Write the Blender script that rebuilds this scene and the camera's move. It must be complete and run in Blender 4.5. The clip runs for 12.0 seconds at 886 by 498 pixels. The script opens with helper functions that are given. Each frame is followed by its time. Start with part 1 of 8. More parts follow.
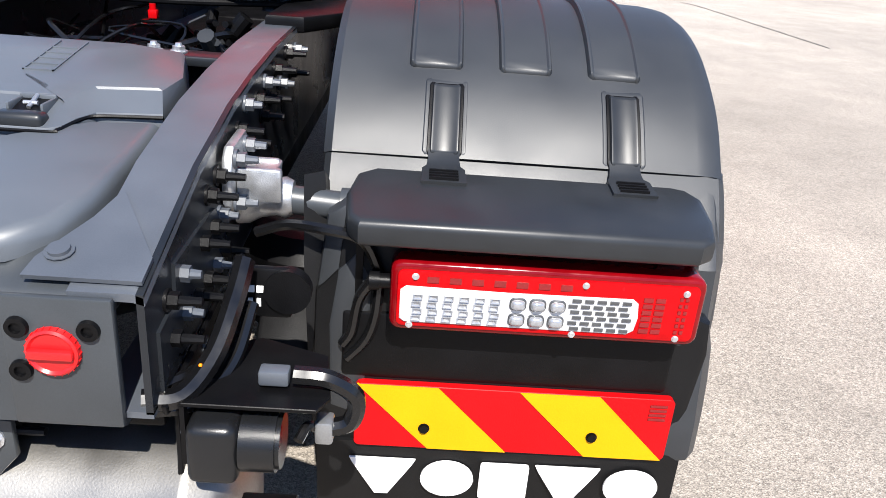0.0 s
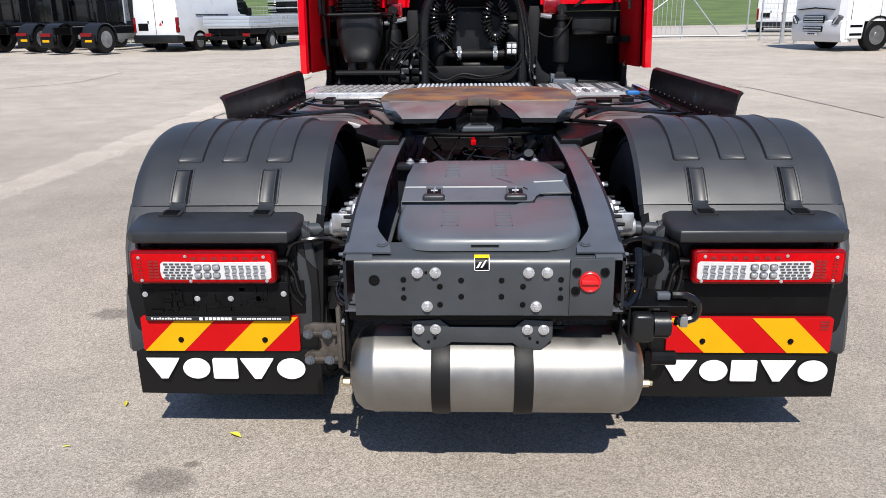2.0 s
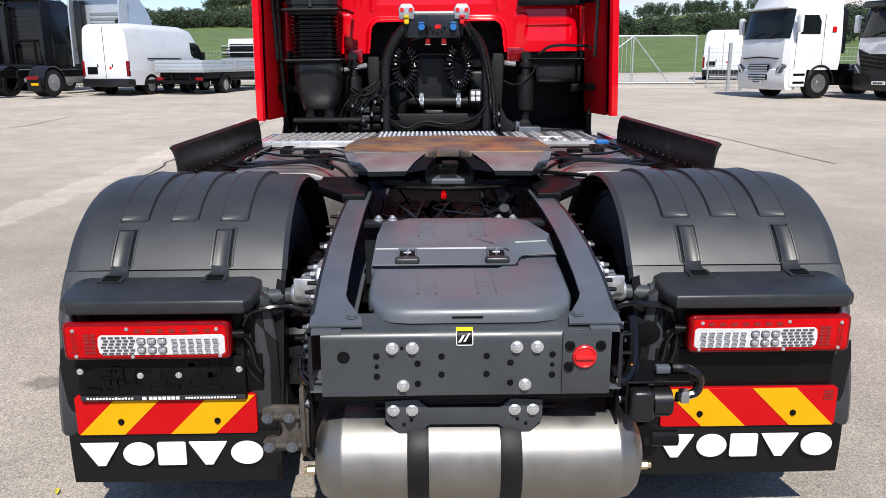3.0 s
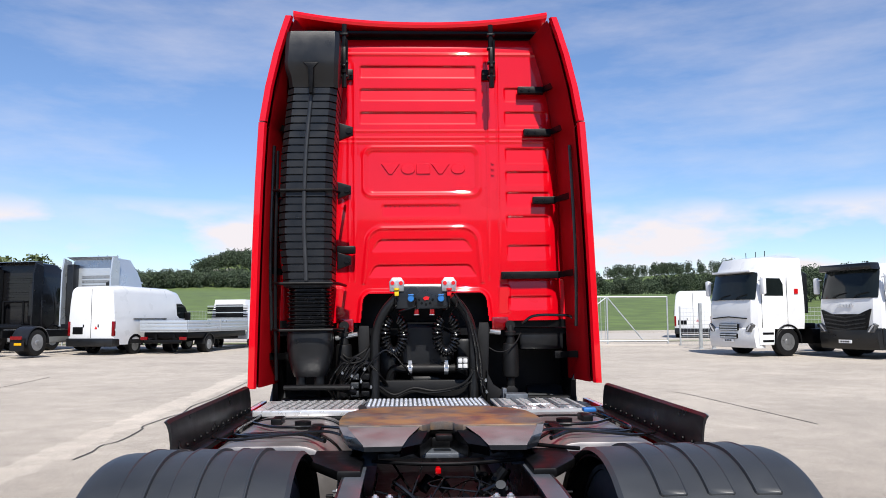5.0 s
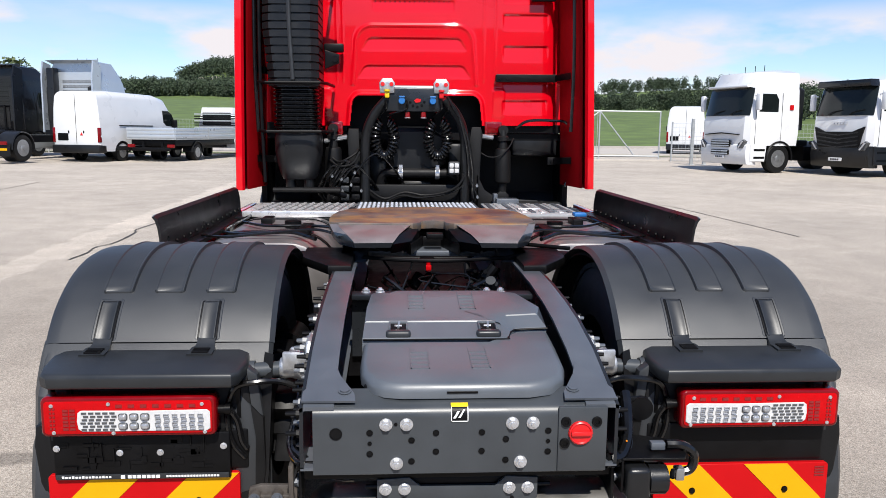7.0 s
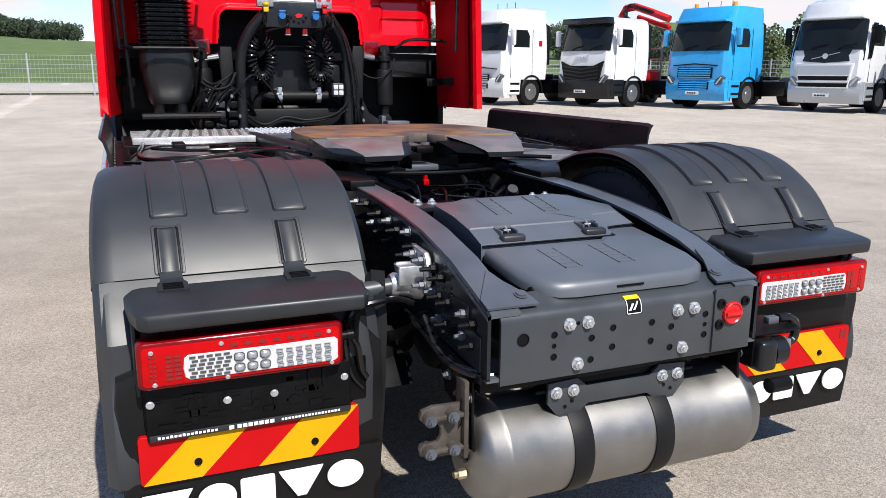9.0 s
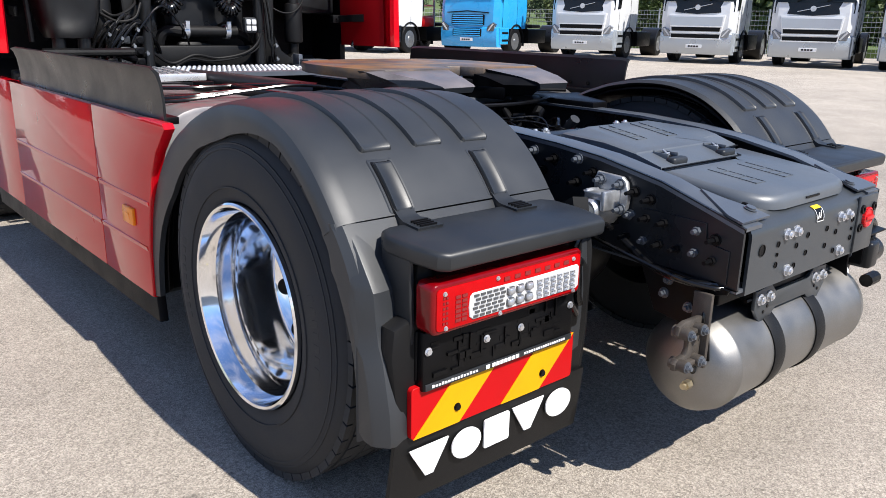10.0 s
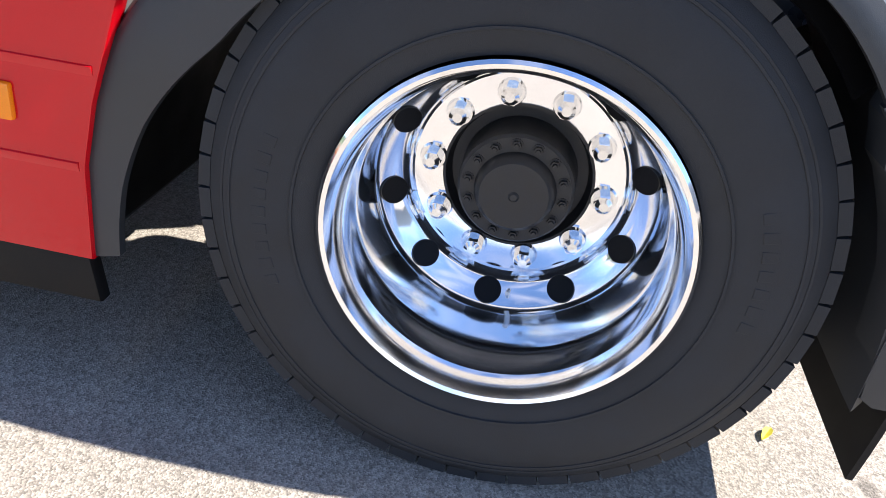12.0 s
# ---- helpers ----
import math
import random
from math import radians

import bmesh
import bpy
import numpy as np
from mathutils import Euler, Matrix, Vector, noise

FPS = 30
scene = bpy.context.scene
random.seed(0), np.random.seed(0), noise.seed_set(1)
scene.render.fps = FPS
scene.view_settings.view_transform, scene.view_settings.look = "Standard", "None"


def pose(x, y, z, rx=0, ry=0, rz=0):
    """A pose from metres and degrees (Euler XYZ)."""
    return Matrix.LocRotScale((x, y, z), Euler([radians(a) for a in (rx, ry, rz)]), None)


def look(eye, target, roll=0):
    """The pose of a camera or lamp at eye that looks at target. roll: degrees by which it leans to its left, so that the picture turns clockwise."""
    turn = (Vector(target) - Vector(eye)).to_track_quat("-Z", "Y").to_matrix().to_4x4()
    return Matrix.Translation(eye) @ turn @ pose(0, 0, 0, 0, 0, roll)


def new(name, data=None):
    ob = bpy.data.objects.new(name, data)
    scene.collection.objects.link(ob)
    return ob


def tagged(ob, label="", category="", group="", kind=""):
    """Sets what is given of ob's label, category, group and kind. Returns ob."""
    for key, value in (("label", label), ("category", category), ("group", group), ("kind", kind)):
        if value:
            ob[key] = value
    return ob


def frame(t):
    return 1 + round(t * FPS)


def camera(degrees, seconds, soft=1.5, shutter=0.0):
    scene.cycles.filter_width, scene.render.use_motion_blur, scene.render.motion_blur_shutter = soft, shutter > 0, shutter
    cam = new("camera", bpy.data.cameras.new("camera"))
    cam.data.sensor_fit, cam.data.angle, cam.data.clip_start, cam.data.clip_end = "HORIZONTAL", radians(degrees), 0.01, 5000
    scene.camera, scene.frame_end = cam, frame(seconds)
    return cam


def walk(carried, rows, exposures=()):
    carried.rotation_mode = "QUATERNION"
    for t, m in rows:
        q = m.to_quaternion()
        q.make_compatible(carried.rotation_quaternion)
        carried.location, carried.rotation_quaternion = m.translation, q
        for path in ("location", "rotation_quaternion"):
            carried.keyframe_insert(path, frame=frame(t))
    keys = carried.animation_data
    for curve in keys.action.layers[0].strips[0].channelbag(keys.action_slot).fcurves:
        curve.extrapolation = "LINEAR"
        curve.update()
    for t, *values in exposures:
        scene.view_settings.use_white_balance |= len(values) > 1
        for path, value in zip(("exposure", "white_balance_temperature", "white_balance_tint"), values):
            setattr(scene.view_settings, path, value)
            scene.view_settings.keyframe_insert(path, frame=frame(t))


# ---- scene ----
cam = camera(59.8, 12.0, soft=0.7)
PATH = [
    (0, (0.706, -0.773, 1.237), (0.789, 1.057, 0.436), 4.7),
    (0.2, (0.627, -0.971, 1.283), (0.674, 0.871, 0.505), 3.3),
    (0.5, (0.427, -1.289, 1.324), (0.38, 0.568, 0.581), 1.5),
    (0.8, (0.318, -1.621, 1.375), (0.189, 0.240, 0.654), 0.3),
    (1, (0.257, -1.814, 1.419), (0.1, 0.05, 0.71), -0.3),
    (1.2, (0.198, -1.956, 1.440), (0.033, -0.083, 0.757), -0.7),
    (1.5, (0.071, -2.052, 1.453), (-0.066, -0.165, 0.805), -0.9),
    (2, (-0.035, -2.11, 1.482), (-0.108, -0.198, 0.901), -0.7),
    (2.5, (-0.073, -1.91, 1.477), (-0.076, 0.016, 0.939), -0.4),
    (2.7, (-0.084, -1.867, 1.481), (-0.066, 0.065, 0.962), -0.3),
    (4.3, (-0.153, -1.923, 1.533), (-0.054, 0.073, 1.461), -0.5),
    (4.5, (-0.152, -1.939, 1.547), (-0.053, 0.058, 1.563), -0.5),
    (5, (-0.168, -1.959, 1.572), (-0.067, 0.031, 1.751), -0.3),
    (5.5, (-0.163, -1.954, 1.559), (-0.063, 0.031, 1.778), -0.2),
    (6, (-0.158, -1.932, 1.545), (-0.052, 0.062, 1.66), -0.2),
    (6.5, (-0.16, -1.881, 1.532), (-0.049, 0.114, 1.444), -0.1),
    (7, (-0.17, -1.861, 1.502), (-0.044, 0.112, 1.201), 0.6),
    (7.2, (-0.171, -1.843, 1.493), (-0.032, 0.118, 1.126), 0.9),
    (8.8, (-0.973, -1.617, 1.367), (-0.313, 0.219, 0.927), 0.7),
    (9, (-1.158, -1.519, 1.36), (-0.407, 0.28, 0.914), 0.4),
    (9.2, (-1.401, -1.385, 1.360), (-0.530, 0.355, 0.898), 0.2),
    (9.5, (-1.718, -1.231, 1.338), (-0.697, 0.415, 0.843), 0.3),
    (9.8, (-1.985, -1.047, 1.313), (-0.818, 0.485, 0.775), 0.7),
    (10, (-2.148, -0.876, 1.278), (-0.885, 0.57, 0.715), 1.3),
    (10.2, (-2.290, -0.716, 1.260), (-0.943, 0.640, 0.671), 2.0),
    (10.5, (-2.485, -0.47, 1.236), (-1.019, 0.737, 0.609), 3.2),
    (10.8, (-2.522, -0.153, 1.200), (-0.950, 0.893, 0.541), 3.9),
    (11, (-2.502, 0.068, 1.178), (-0.859, 0.977, 0.49), 4.6),
    (11.3, (-2.495, 0.379, 1.158), (-0.761, 0.993, 0.373), 6.4),
    (11.5, (-2.469, 0.553, 1.137), (-0.689, 1.008, 0.346), 5.3),
    (11.8, (-2.379, 0.834, 1.124), (-0.602, 1.050, 0.233), 7.0),
    (12, (-2.285, 0.985, 1.066), (-0.543, 1.172, 0.101), 8.0),
]
walk(cam, [(t, look(eye, target, roll)) for t, eye, target, roll in PATH],
     [(0, 0.98), (0.5, 0.77), (1, 0.55), (1.5, 0.44), (2.5, 0.36), (4.3, 0.42), (5.5, 0.40), (7.2, 0.40), (8.8, 0.44), (9.5, 0.54), (10.5, 0.72), (11, 0.84), (11.5, 1.06), (12, 1.28)])

# ---- light ----
SUN = Vector((0.09, -0.83, 1.0)).normalized()          # from the ground towards the sun
world = bpy.data.worlds.new("sky")
scene.world = world
world.use_nodes = True
wt = world.node_tree
wt.nodes.clear()
w_out = wt.nodes.new("ShaderNodeOutputWorld")
w_bg = wt.nodes.new("ShaderNodeBackground")
w_bg.inputs["Strength"].default_value = 0.092
sky = wt.nodes.new("ShaderNodeTexSky")
sky.sky_type = "NISHITA"
sky.sun_disc = False
sky.sun_elevation = math.asin(SUN.z)
sky.sun_rotation = math.atan2(SUN.x, SUN.y)
sky.air_density, sky.dust_density, sky.ozone_density = 1.0, 0.08, 4.0
# thin high cloud streaks and a low bank of cumulus
co = wt.nodes.new("ShaderNodeTexCoord")
mp = wt.nodes.new("ShaderNodeMapping")
mp.inputs["Scale"].default_value = (1.2, 1.2, 5.0)
mp.inputs["Rotation"].default_value = (0.0, 0.25, 0.4)
n1 = wt.nodes.new("ShaderNodeTexNoise")
n1.inputs["Scale"].default_value, n1.inputs["Detail"].default_value, n1.inputs["Roughness"].default_value = 1.6, 7.0, 0.6
r1 = wt.nodes.new("ShaderNodeValToRGB")
r1.color_ramp.elements[0].position, r1.color_ramp.elements[1].position = 0.47, 0.84
r1.color_ramp.elements[1].color = (0.6, 0.6, 0.6, 1)
mp2 = wt.nodes.new("ShaderNodeMapping")
mp2.inputs["Scale"].default_value = (1.0, 1.0, 2.8)
mp2.inputs["Location"].default_value = (0.35, 0.2, 0.0)
n2 = wt.nodes.new("ShaderNodeTexNoise")
n2.inputs["Scale"].default_value, n2.inputs["Detail"].default_value = 5.0, 10.0
r2 = wt.nodes.new("ShaderNodeValToRGB")
r2.color_ramp.elements[0].position, r2.color_ramp.elements[1].position = 0.435, 0.56
sep = wt.nodes.new("ShaderNodeSeparateXYZ")
low = wt.nodes.new("ShaderNodeMapRange")
low.inputs["From Min"].default_value, low.inputs["From Max"].default_value = 0.150, 0.118
mul = wt.nodes.new("ShaderNodeMath")
mul.operation = "MULTIPLY"
mx = wt.nodes.new("ShaderNodeMath")
mx.operation = "MAXIMUM"
mix = wt.nodes.new("ShaderNodeMix")
mix.data_type = "RGBA"
mix.inputs["B"].default_value = (7.6, 7.2, 7.5, 1)
blue = wt.nodes.new("ShaderNodeMix")
blue.data_type, blue.blend_type = "RGBA", "MULTIPLY"
blue.inputs["Factor"].default_value = 1.0
blue.inputs["B"].default_value = (1.06, 1.11, 1.25, 1)
for a, b in ((co.outputs["Generated"], mp.inputs["Vector"]), (mp.outputs["Vector"], n1.inputs["Vector"]), (n1.outputs["Fac"], r1.inputs["Fac"]),
             (co.outputs["Generated"], mp2.inputs["Vector"]), (mp2.outputs["Vector"], n2.inputs["Vector"]), (n2.outputs["Fac"], r2.inputs["Fac"]),
             (co.outputs["Generated"], sep.inputs["Vector"]), (sep.outputs["Z"], low.inputs["Value"]),
             (r2.outputs["Color"], mul.inputs[0]), (low.outputs["Result"], mul.inputs[1]),
             (r1.outputs["Color"], mx.inputs[0]), (mul.outputs["Value"], mx.inputs[1]),
             (mx.outputs["Value"], mix.inputs["Factor"]), (sky.outputs["Color"], blue.inputs["A"]), (blue.outputs["Result"], mix.inputs["A"]),
             (mix.outputs["Result"], w_bg.inputs["Color"]), (w_bg.outputs["Background"], w_out.inputs["Surface"])):
    wt.links.new(a, b)

sun_data = bpy.data.lights.new("sun", "SUN")
sun_data.energy, sun_data.angle, sun_data.color = 5.0, radians(0.55), (1.0, 0.955, 0.89)
sun = new("sun", sun_data)
sun.matrix_world = Matrix.Translation((0, 0, 30)) @ SUN.to_track_quat("Z", "Y").to_matrix().to_4x4()

# ---- materials ----
def material(name, base, rough=0.5, metal=0.0, var=0.15, scale=6.0, grain=0.0, gscale=400.0, coat=0.0, rvar=0.08, spec=0.5, coarse=0.0):
    """Principled surface with two scales of colour variation, gloss wear and fine relief, in object metres."""
    m = bpy.data.materials.new(name)
    m.use_nodes = True
    t = m.node_tree
    p = t.nodes["Principled BSDF"]
    c = t.nodes.new("ShaderNodeTexCoord")
    na, nb = t.nodes.new("ShaderNodeTexNoise"), t.nodes.new("ShaderNodeTexNoise")
    na.inputs["Scale"].default_value, na.inputs["Detail"].default_value = scale, 6.0
    nb.inputs["Scale"].default_value, nb.inputs["Detail"].default_value = gscale, 3.0
    t.links.new(c.outputs["Object"], na.inputs["Vector"])
    t.links.new(c.outputs["Object"], nb.inputs["Vector"])
    add = t.nodes.new("ShaderNodeMath")
    add.operation = "ADD"
    t.links.new(na.outputs["Fac"], add.inputs[0])
    half = t.nodes.new("ShaderNodeMath")
    half.operation = "MULTIPLY"
    half.inputs[1].default_value = 0.5 + coarse
    t.links.new(nb.outputs["Fac"], half.inputs[0])
    t.links.new(half.outputs["Value"], add.inputs[1])
    ramp = t.nodes.new("ShaderNodeMapRange")
    ramp.inputs["From Min"].default_value, ramp.inputs["From Max"].default_value = 0.45, 1.05 + coarse
    ramp.inputs["To Min"].default_value, ramp.inputs["To Max"].default_value = 1 - var, 1 + var
    t.links.new(add.outputs["Value"], ramp.inputs["Value"])
    sc = t.nodes.new("ShaderNodeVectorMath")
    sc.operation = "SCALE"
    sc.inputs[0].default_value = base
    t.links.new(ramp.outputs["Result"], sc.inputs["Scale"])
    t.links.new(sc.outputs["Vector"], p.inputs["Base Color"])
    rr = t.nodes.new("ShaderNodeMapRange")
    rr.inputs["From Min"].default_value, rr.inputs["From Max"].default_value = 0.3, 0.7
    rr.inputs["To Min"].default_value, rr.inputs["To Max"].default_value = max(rough - rvar, 0.01), min(rough + rvar, 1.0)
    t.links.new(na.outputs["Fac"], rr.inputs["Value"])
    t.links.new(rr.outputs["Result"], p.inputs["Roughness"])
    p.inputs["Metallic"].default_value = metal
    p.inputs["Specular IOR Level"].default_value = spec
    p.inputs["Coat Weight"].default_value = coat
    p.inputs["Coat Roughness"].default_value = 0.03
    if grain:
        b = t.nodes.new("ShaderNodeBump")
        b.inputs["Strength"].default_value, b.inputs["Distance"].default_value = grain, 0.002
        t.links.new(nb.outputs["Fac"], b.inputs["Height"])
        t.links.new(b.outputs["Normal"], p.inputs["Normal"])
    return m


PLASTIC = material("moulded black plastic", (0.022, 0.0246, 0.028), 0.46, spec=0.58, var=0.25, scale=5, grain=0.12, gscale=900, rvar=0.07)
DUCT = material("black duct plastic", (0.0085, 0.0090, 0.0100), 0.34, spec=0.4, var=0.25, scale=7, grain=0.12, gscale=700)
SHELF = material("smooth black plastic", (0.016, 0.018, 0.0205), 0.42, var=0.3, scale=9, grain=0.06, gscale=700)
LID = material("grey box lid plastic", (0.082, 0.093, 0.107), 0.42, spec=0.75, var=0.15, scale=6, grain=0.05, gscale=700)
# WEB, BEAM and FRAME: one chassis paint, toned by how faces catch light
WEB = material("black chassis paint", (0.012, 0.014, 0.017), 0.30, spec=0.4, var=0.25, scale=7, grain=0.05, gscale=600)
BEAM = material("near-black chassis paint", (0.038, 0.043, 0.048), 0.36, spec=0.5, var=0.2, scale=7, grain=0.05, gscale=600)
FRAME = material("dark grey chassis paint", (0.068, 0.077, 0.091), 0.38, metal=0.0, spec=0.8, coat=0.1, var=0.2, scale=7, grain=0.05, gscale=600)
# also laid as discs, slabs and sheets where holes and hollows lie in shade
DARK = material("black parts and shade fills", (0.0035, 0.0035, 0.004), 0.40, spec=0.16, var=0.4, scale=14, grain=0.15, gscale=500)
RUBBER = material("tyre rubber", (0.029, 0.030, 0.032), 0.70, var=0.25, scale=12, grain=0.3, gscale=700, spec=0.3)
FLAP = material("flexible black flap", (0.0052, 0.0052, 0.0056), 0.52, spec=0.25, var=0.2, scale=8, grain=0.2, gscale=500)
HOSE = material("black hose", (0.0045, 0.0045, 0.005), 0.22, spec=0.5, var=0.3, scale=20)
RED = material("red cab paint", (0.57, 0.001, 0.008), 0.30, var=0.05, scale=3, spec=0.08, coat=0.85, rvar=0.03)
# cab red darkened: shade inside the fairings put into the colour
REDSHADE = material("red cab paint with shade put in", (0.26, 0.002, 0.005), 0.4, var=0.15, scale=4, spec=0.2)
WHITE = material("white vehicle paint", (0.64, 0.65, 0.66), 0.3, var=0.05, scale=2, coat=0.6, rvar=0.04)
SILVERP = material("silver vehicle paint", (0.46, 0.50, 0.54), 0.32, metal=0.5, var=0.06, scale=2, coat=0.6)
BLUE = material("bright blue vehicle paint", (0.02, 0.32, 0.68), 0.3, var=0.06, scale=2, coat=0.7)
BLACKP = material("black vehicle paint", (0.006, 0.006, 0.007), 0.22, var=0.1, scale=3, coat=0.2, spec=0.3)
CHROME = material("polished aluminium", (0.93, 0.94, 0.96), 0.10, metal=1.0, var=0.03, scale=10, rvar=0.03)
STEEL = material("brushed tank aluminium", (0.27, 0.262, 0.248), 0.48, metal=0.95, var=0.16, scale=9, grain=0.10, gscale=300)
ZINC = material("zinc plated fasteners", (0.62, 0.63, 0.65), 0.35, metal=0.8, var=0.15, scale=40)
CAST = material("cast aluminium", (0.50, 0.51, 0.52), 0.42, metal=0.85, var=0.25, scale=40, grain=0.3, gscale=500)
TREAD = material("aluminium tread plate", (0.74, 0.74, 0.74), 0.30, metal=0.6, var=0.18, scale=20, grain=0.1, gscale=250)
GREYTANK = material("grey coated tank", (0.23, 0.215, 0.21), 0.38, metal=0.6, var=0.3, scale=6, rvar=0.1)
LAMPRED = material("red lamp housing", (0.16, 0.001, 0.003), 0.16, var=0.2, scale=30, spec=0.28, coat=0.1)
LENSRED = material("bright red lens", (0.42, 0.002, 0.004), 0.2, var=0.12, scale=40, spec=0.15)
LAMPDARK = material("deep red lamp cell", (0.20, 0.004, 0.006), 0.15, var=0.2, scale=60, coat=0.6)
LAMPWHITE = material("clear lamp reflector", (0.55, 0.55, 0.55), 0.20, var=0.12, scale=70, metal=0.0, coat=0.5)
LEDGREY = material("grey lamp cell", (0.20, 0.21, 0.23), 0.2, var=0.35, scale=90, metal=0.4, coat=0.8)
LEDCLEAR = material("faceted lamp reflector", (0.40, 0.41, 0.43), 0.16, var=0.2, scale=90, metal=0.5, coat=0.5)
LEDDARK = material("smoked lamp cell", (0.055, 0.058, 0.062), 0.2, var=0.25, scale=90, coat=0.6)
SIGNRED = material("red reflective sheet", (0.44, 0.003, 0.005), 0.45, var=0.06, scale=10, spec=0.15, grain=0.15, gscale=350)
SIGNYEL = material("yellow reflective sheet", (0.64, 0.32, 0.003), 0.45, var=0.06, scale=10, spec=0.15, grain=0.15, gscale=350)
PAINTW = material("white print", (0.74, 0.74, 0.73), 0.45, var=0.05, scale=20)
YELLOW = material("yellow plastic", (0.70, 0.48, 0.01), 0.4, var=0.1)
BLUEP = material("blue plastic", (0.012, 0.12, 0.36), 0.4, var=0.1)
REDP = material("red plastic", (0.58, 0.010, 0.012), 0.35, var=0.1)
AMBER = material("amber lens", (0.95, 0.26, 0.004), 0.25, var=0.1, coat=0.1)
GALV = material("galvanised steel", (0.42, 0.44, 0.45), 0.45, metal=0.5, var=0.15, scale=8)
GLASSD = material("dark vehicle glass", (0.008, 0.011, 0.011), 0.08, var=0.2, scale=2, spec=0.3)
CAP = material("wheel nut chrome", (0.78, 0.79, 0.80), 0.12, metal=1.0, var=0.1, scale=40)
RIMD = material("steel wheel", (0.34, 0.35, 0.36), 0.35, metal=0.8, var=0.2, scale=12)
HUB = material("black hub cap", (0.020, 0.020, 0.021), 0.5, var=0.25, scale=30)
IRON = material("brown-grey cast iron", (0.075, 0.064, 0.054), 0.55, metal=0.3, var=0.35, scale=30, grain=0.3, gscale=400)
BRASS = material("brass fitting", (0.62, 0.52, 0.34), 0.35, metal=0.9, var=0.2, scale=40)


def ground_material():
    """Bleached asphalt: fine light aggregate, broad stains, worn paler lane and darker oil marks."""
    m = bpy.data.materials.new("bleached asphalt")
    m.use_nodes = True
    t = m.node_tree
    p = t.nodes["Principled BSDF"]
    c = t.nodes.new("ShaderNodeTexCoord")

    def noise_node(scale, detail=4.0, rough=0.55):
        n = t.nodes.new("ShaderNodeTexNoise")
        n.inputs["Scale"].default_value, n.inputs["Detail"].default_value, n.inputs["Roughness"].default_value = scale, detail, rough
        t.links.new(c.outputs["Object"], n.inputs["Vector"])
        return n

    def grains(scale):
        n = t.nodes.new("ShaderNodeTexVoronoi")
        n.inputs["Scale"].default_value = scale
        t.links.new(c.outputs["Object"], n.inputs["Vector"])
        return n

    vor, coarse_vor = grains(250.0), grains(95.0)
    grey, grey2 = t.nodes.new("ShaderNodeSeparateColor"), t.nodes.new("ShaderNodeSeparateColor")
    t.links.new(vor.outputs["Color"], grey.inputs["Color"])
    t.links.new(coarse_vor.outputs["Color"], grey2.inputs["Color"])
    blend = t.nodes.new("ShaderNodeMix")
    blend.inputs["Factor"].default_value = 0.25
    t.links.new(grey.outputs["Red"], blend.inputs["A"])
    t.links.new(grey2.outputs["Red"], blend.inputs["B"])
    r = t.nodes.new("ShaderNodeValToRGB")
    r.color_ramp.elements[0].position, r.color_ramp.elements[0].color = 0.05, (0.165, 0.144, 0.12, 1)
    r.color_ramp.elements[1].position, r.color_ramp.elements[1].color = 0.95, (0.48, 0.425, 0.36, 1)
    e = r.color_ramp.elements.new(0.5)
    e.color = (0.31, 0.272, 0.228, 1)
    t.links.new(blend.outputs["Result"], r.inputs["Fac"])
    big, mid = noise_node(0.35, 5.0), noise_node(2.2, 6.0)
    rng = t.nodes.new("ShaderNodeMapRange")
    rng.inputs["From Min"].default_value, rng.inputs["From Max"].default_value = 0.3, 0.7
    rng.inputs["To Min"].default_value, rng.inputs["To Max"].default_value = 0.86, 1.14
    t.links.new(big.outputs["Fac"], rng.inputs["Value"])
    rng2 = t.nodes.new("ShaderNodeMapRange")
    rng2.inputs["From Min"].default_value, rng2.inputs["From Max"].default_value = 0.25, 0.75
    rng2.inputs["To Min"].default_value, rng2.inputs["To Max"].default_value = 0.86, 1.12
    t.links.new(mid.outputs["Fac"], rng2.inputs["Value"])
    mm = t.nodes.new("ShaderNodeMath")
    mm.operation = "MULTIPLY"
    t.links.new(rng.outputs["Result"], mm.inputs[0])
    t.links.new(rng2.outputs["Result"], mm.inputs[1])
    sc = t.nodes.new("ShaderNodeVectorMath")
    sc.operation = "SCALE"
    t.links.new(r.outputs["Color"], sc.inputs[0])
    t.links.new(mm.outputs["Value"], sc.inputs["Scale"])
    # paler with distance from the truck: brightness at grazing view put into colour
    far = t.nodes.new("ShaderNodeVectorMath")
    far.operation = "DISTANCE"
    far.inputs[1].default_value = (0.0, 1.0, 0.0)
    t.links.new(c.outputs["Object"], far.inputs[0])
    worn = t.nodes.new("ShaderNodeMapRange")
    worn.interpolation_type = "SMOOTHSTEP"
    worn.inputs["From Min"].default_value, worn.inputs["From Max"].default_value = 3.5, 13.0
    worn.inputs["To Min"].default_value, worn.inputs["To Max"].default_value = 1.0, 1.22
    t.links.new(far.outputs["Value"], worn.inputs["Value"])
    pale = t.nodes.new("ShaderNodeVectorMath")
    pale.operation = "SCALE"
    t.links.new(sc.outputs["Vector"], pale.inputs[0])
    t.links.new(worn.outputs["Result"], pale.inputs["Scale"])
    last = pale.outputs["Vector"]
    fray = noise_node(14.0, 5.0, 0.7)
    # paler strip of patched paving along the yard, ragged at its edges
    sx = t.nodes.new("ShaderNodeSeparateXYZ")
    t.links.new(c.outputs["Object"], sx.inputs["Vector"])
    wob = noise_node(1.6, 5.0, 0.65)
    wx = t.nodes.new("ShaderNodeMath")
    wx.operation = "MULTIPLY_ADD"
    wx.inputs[1].default_value = 0.56
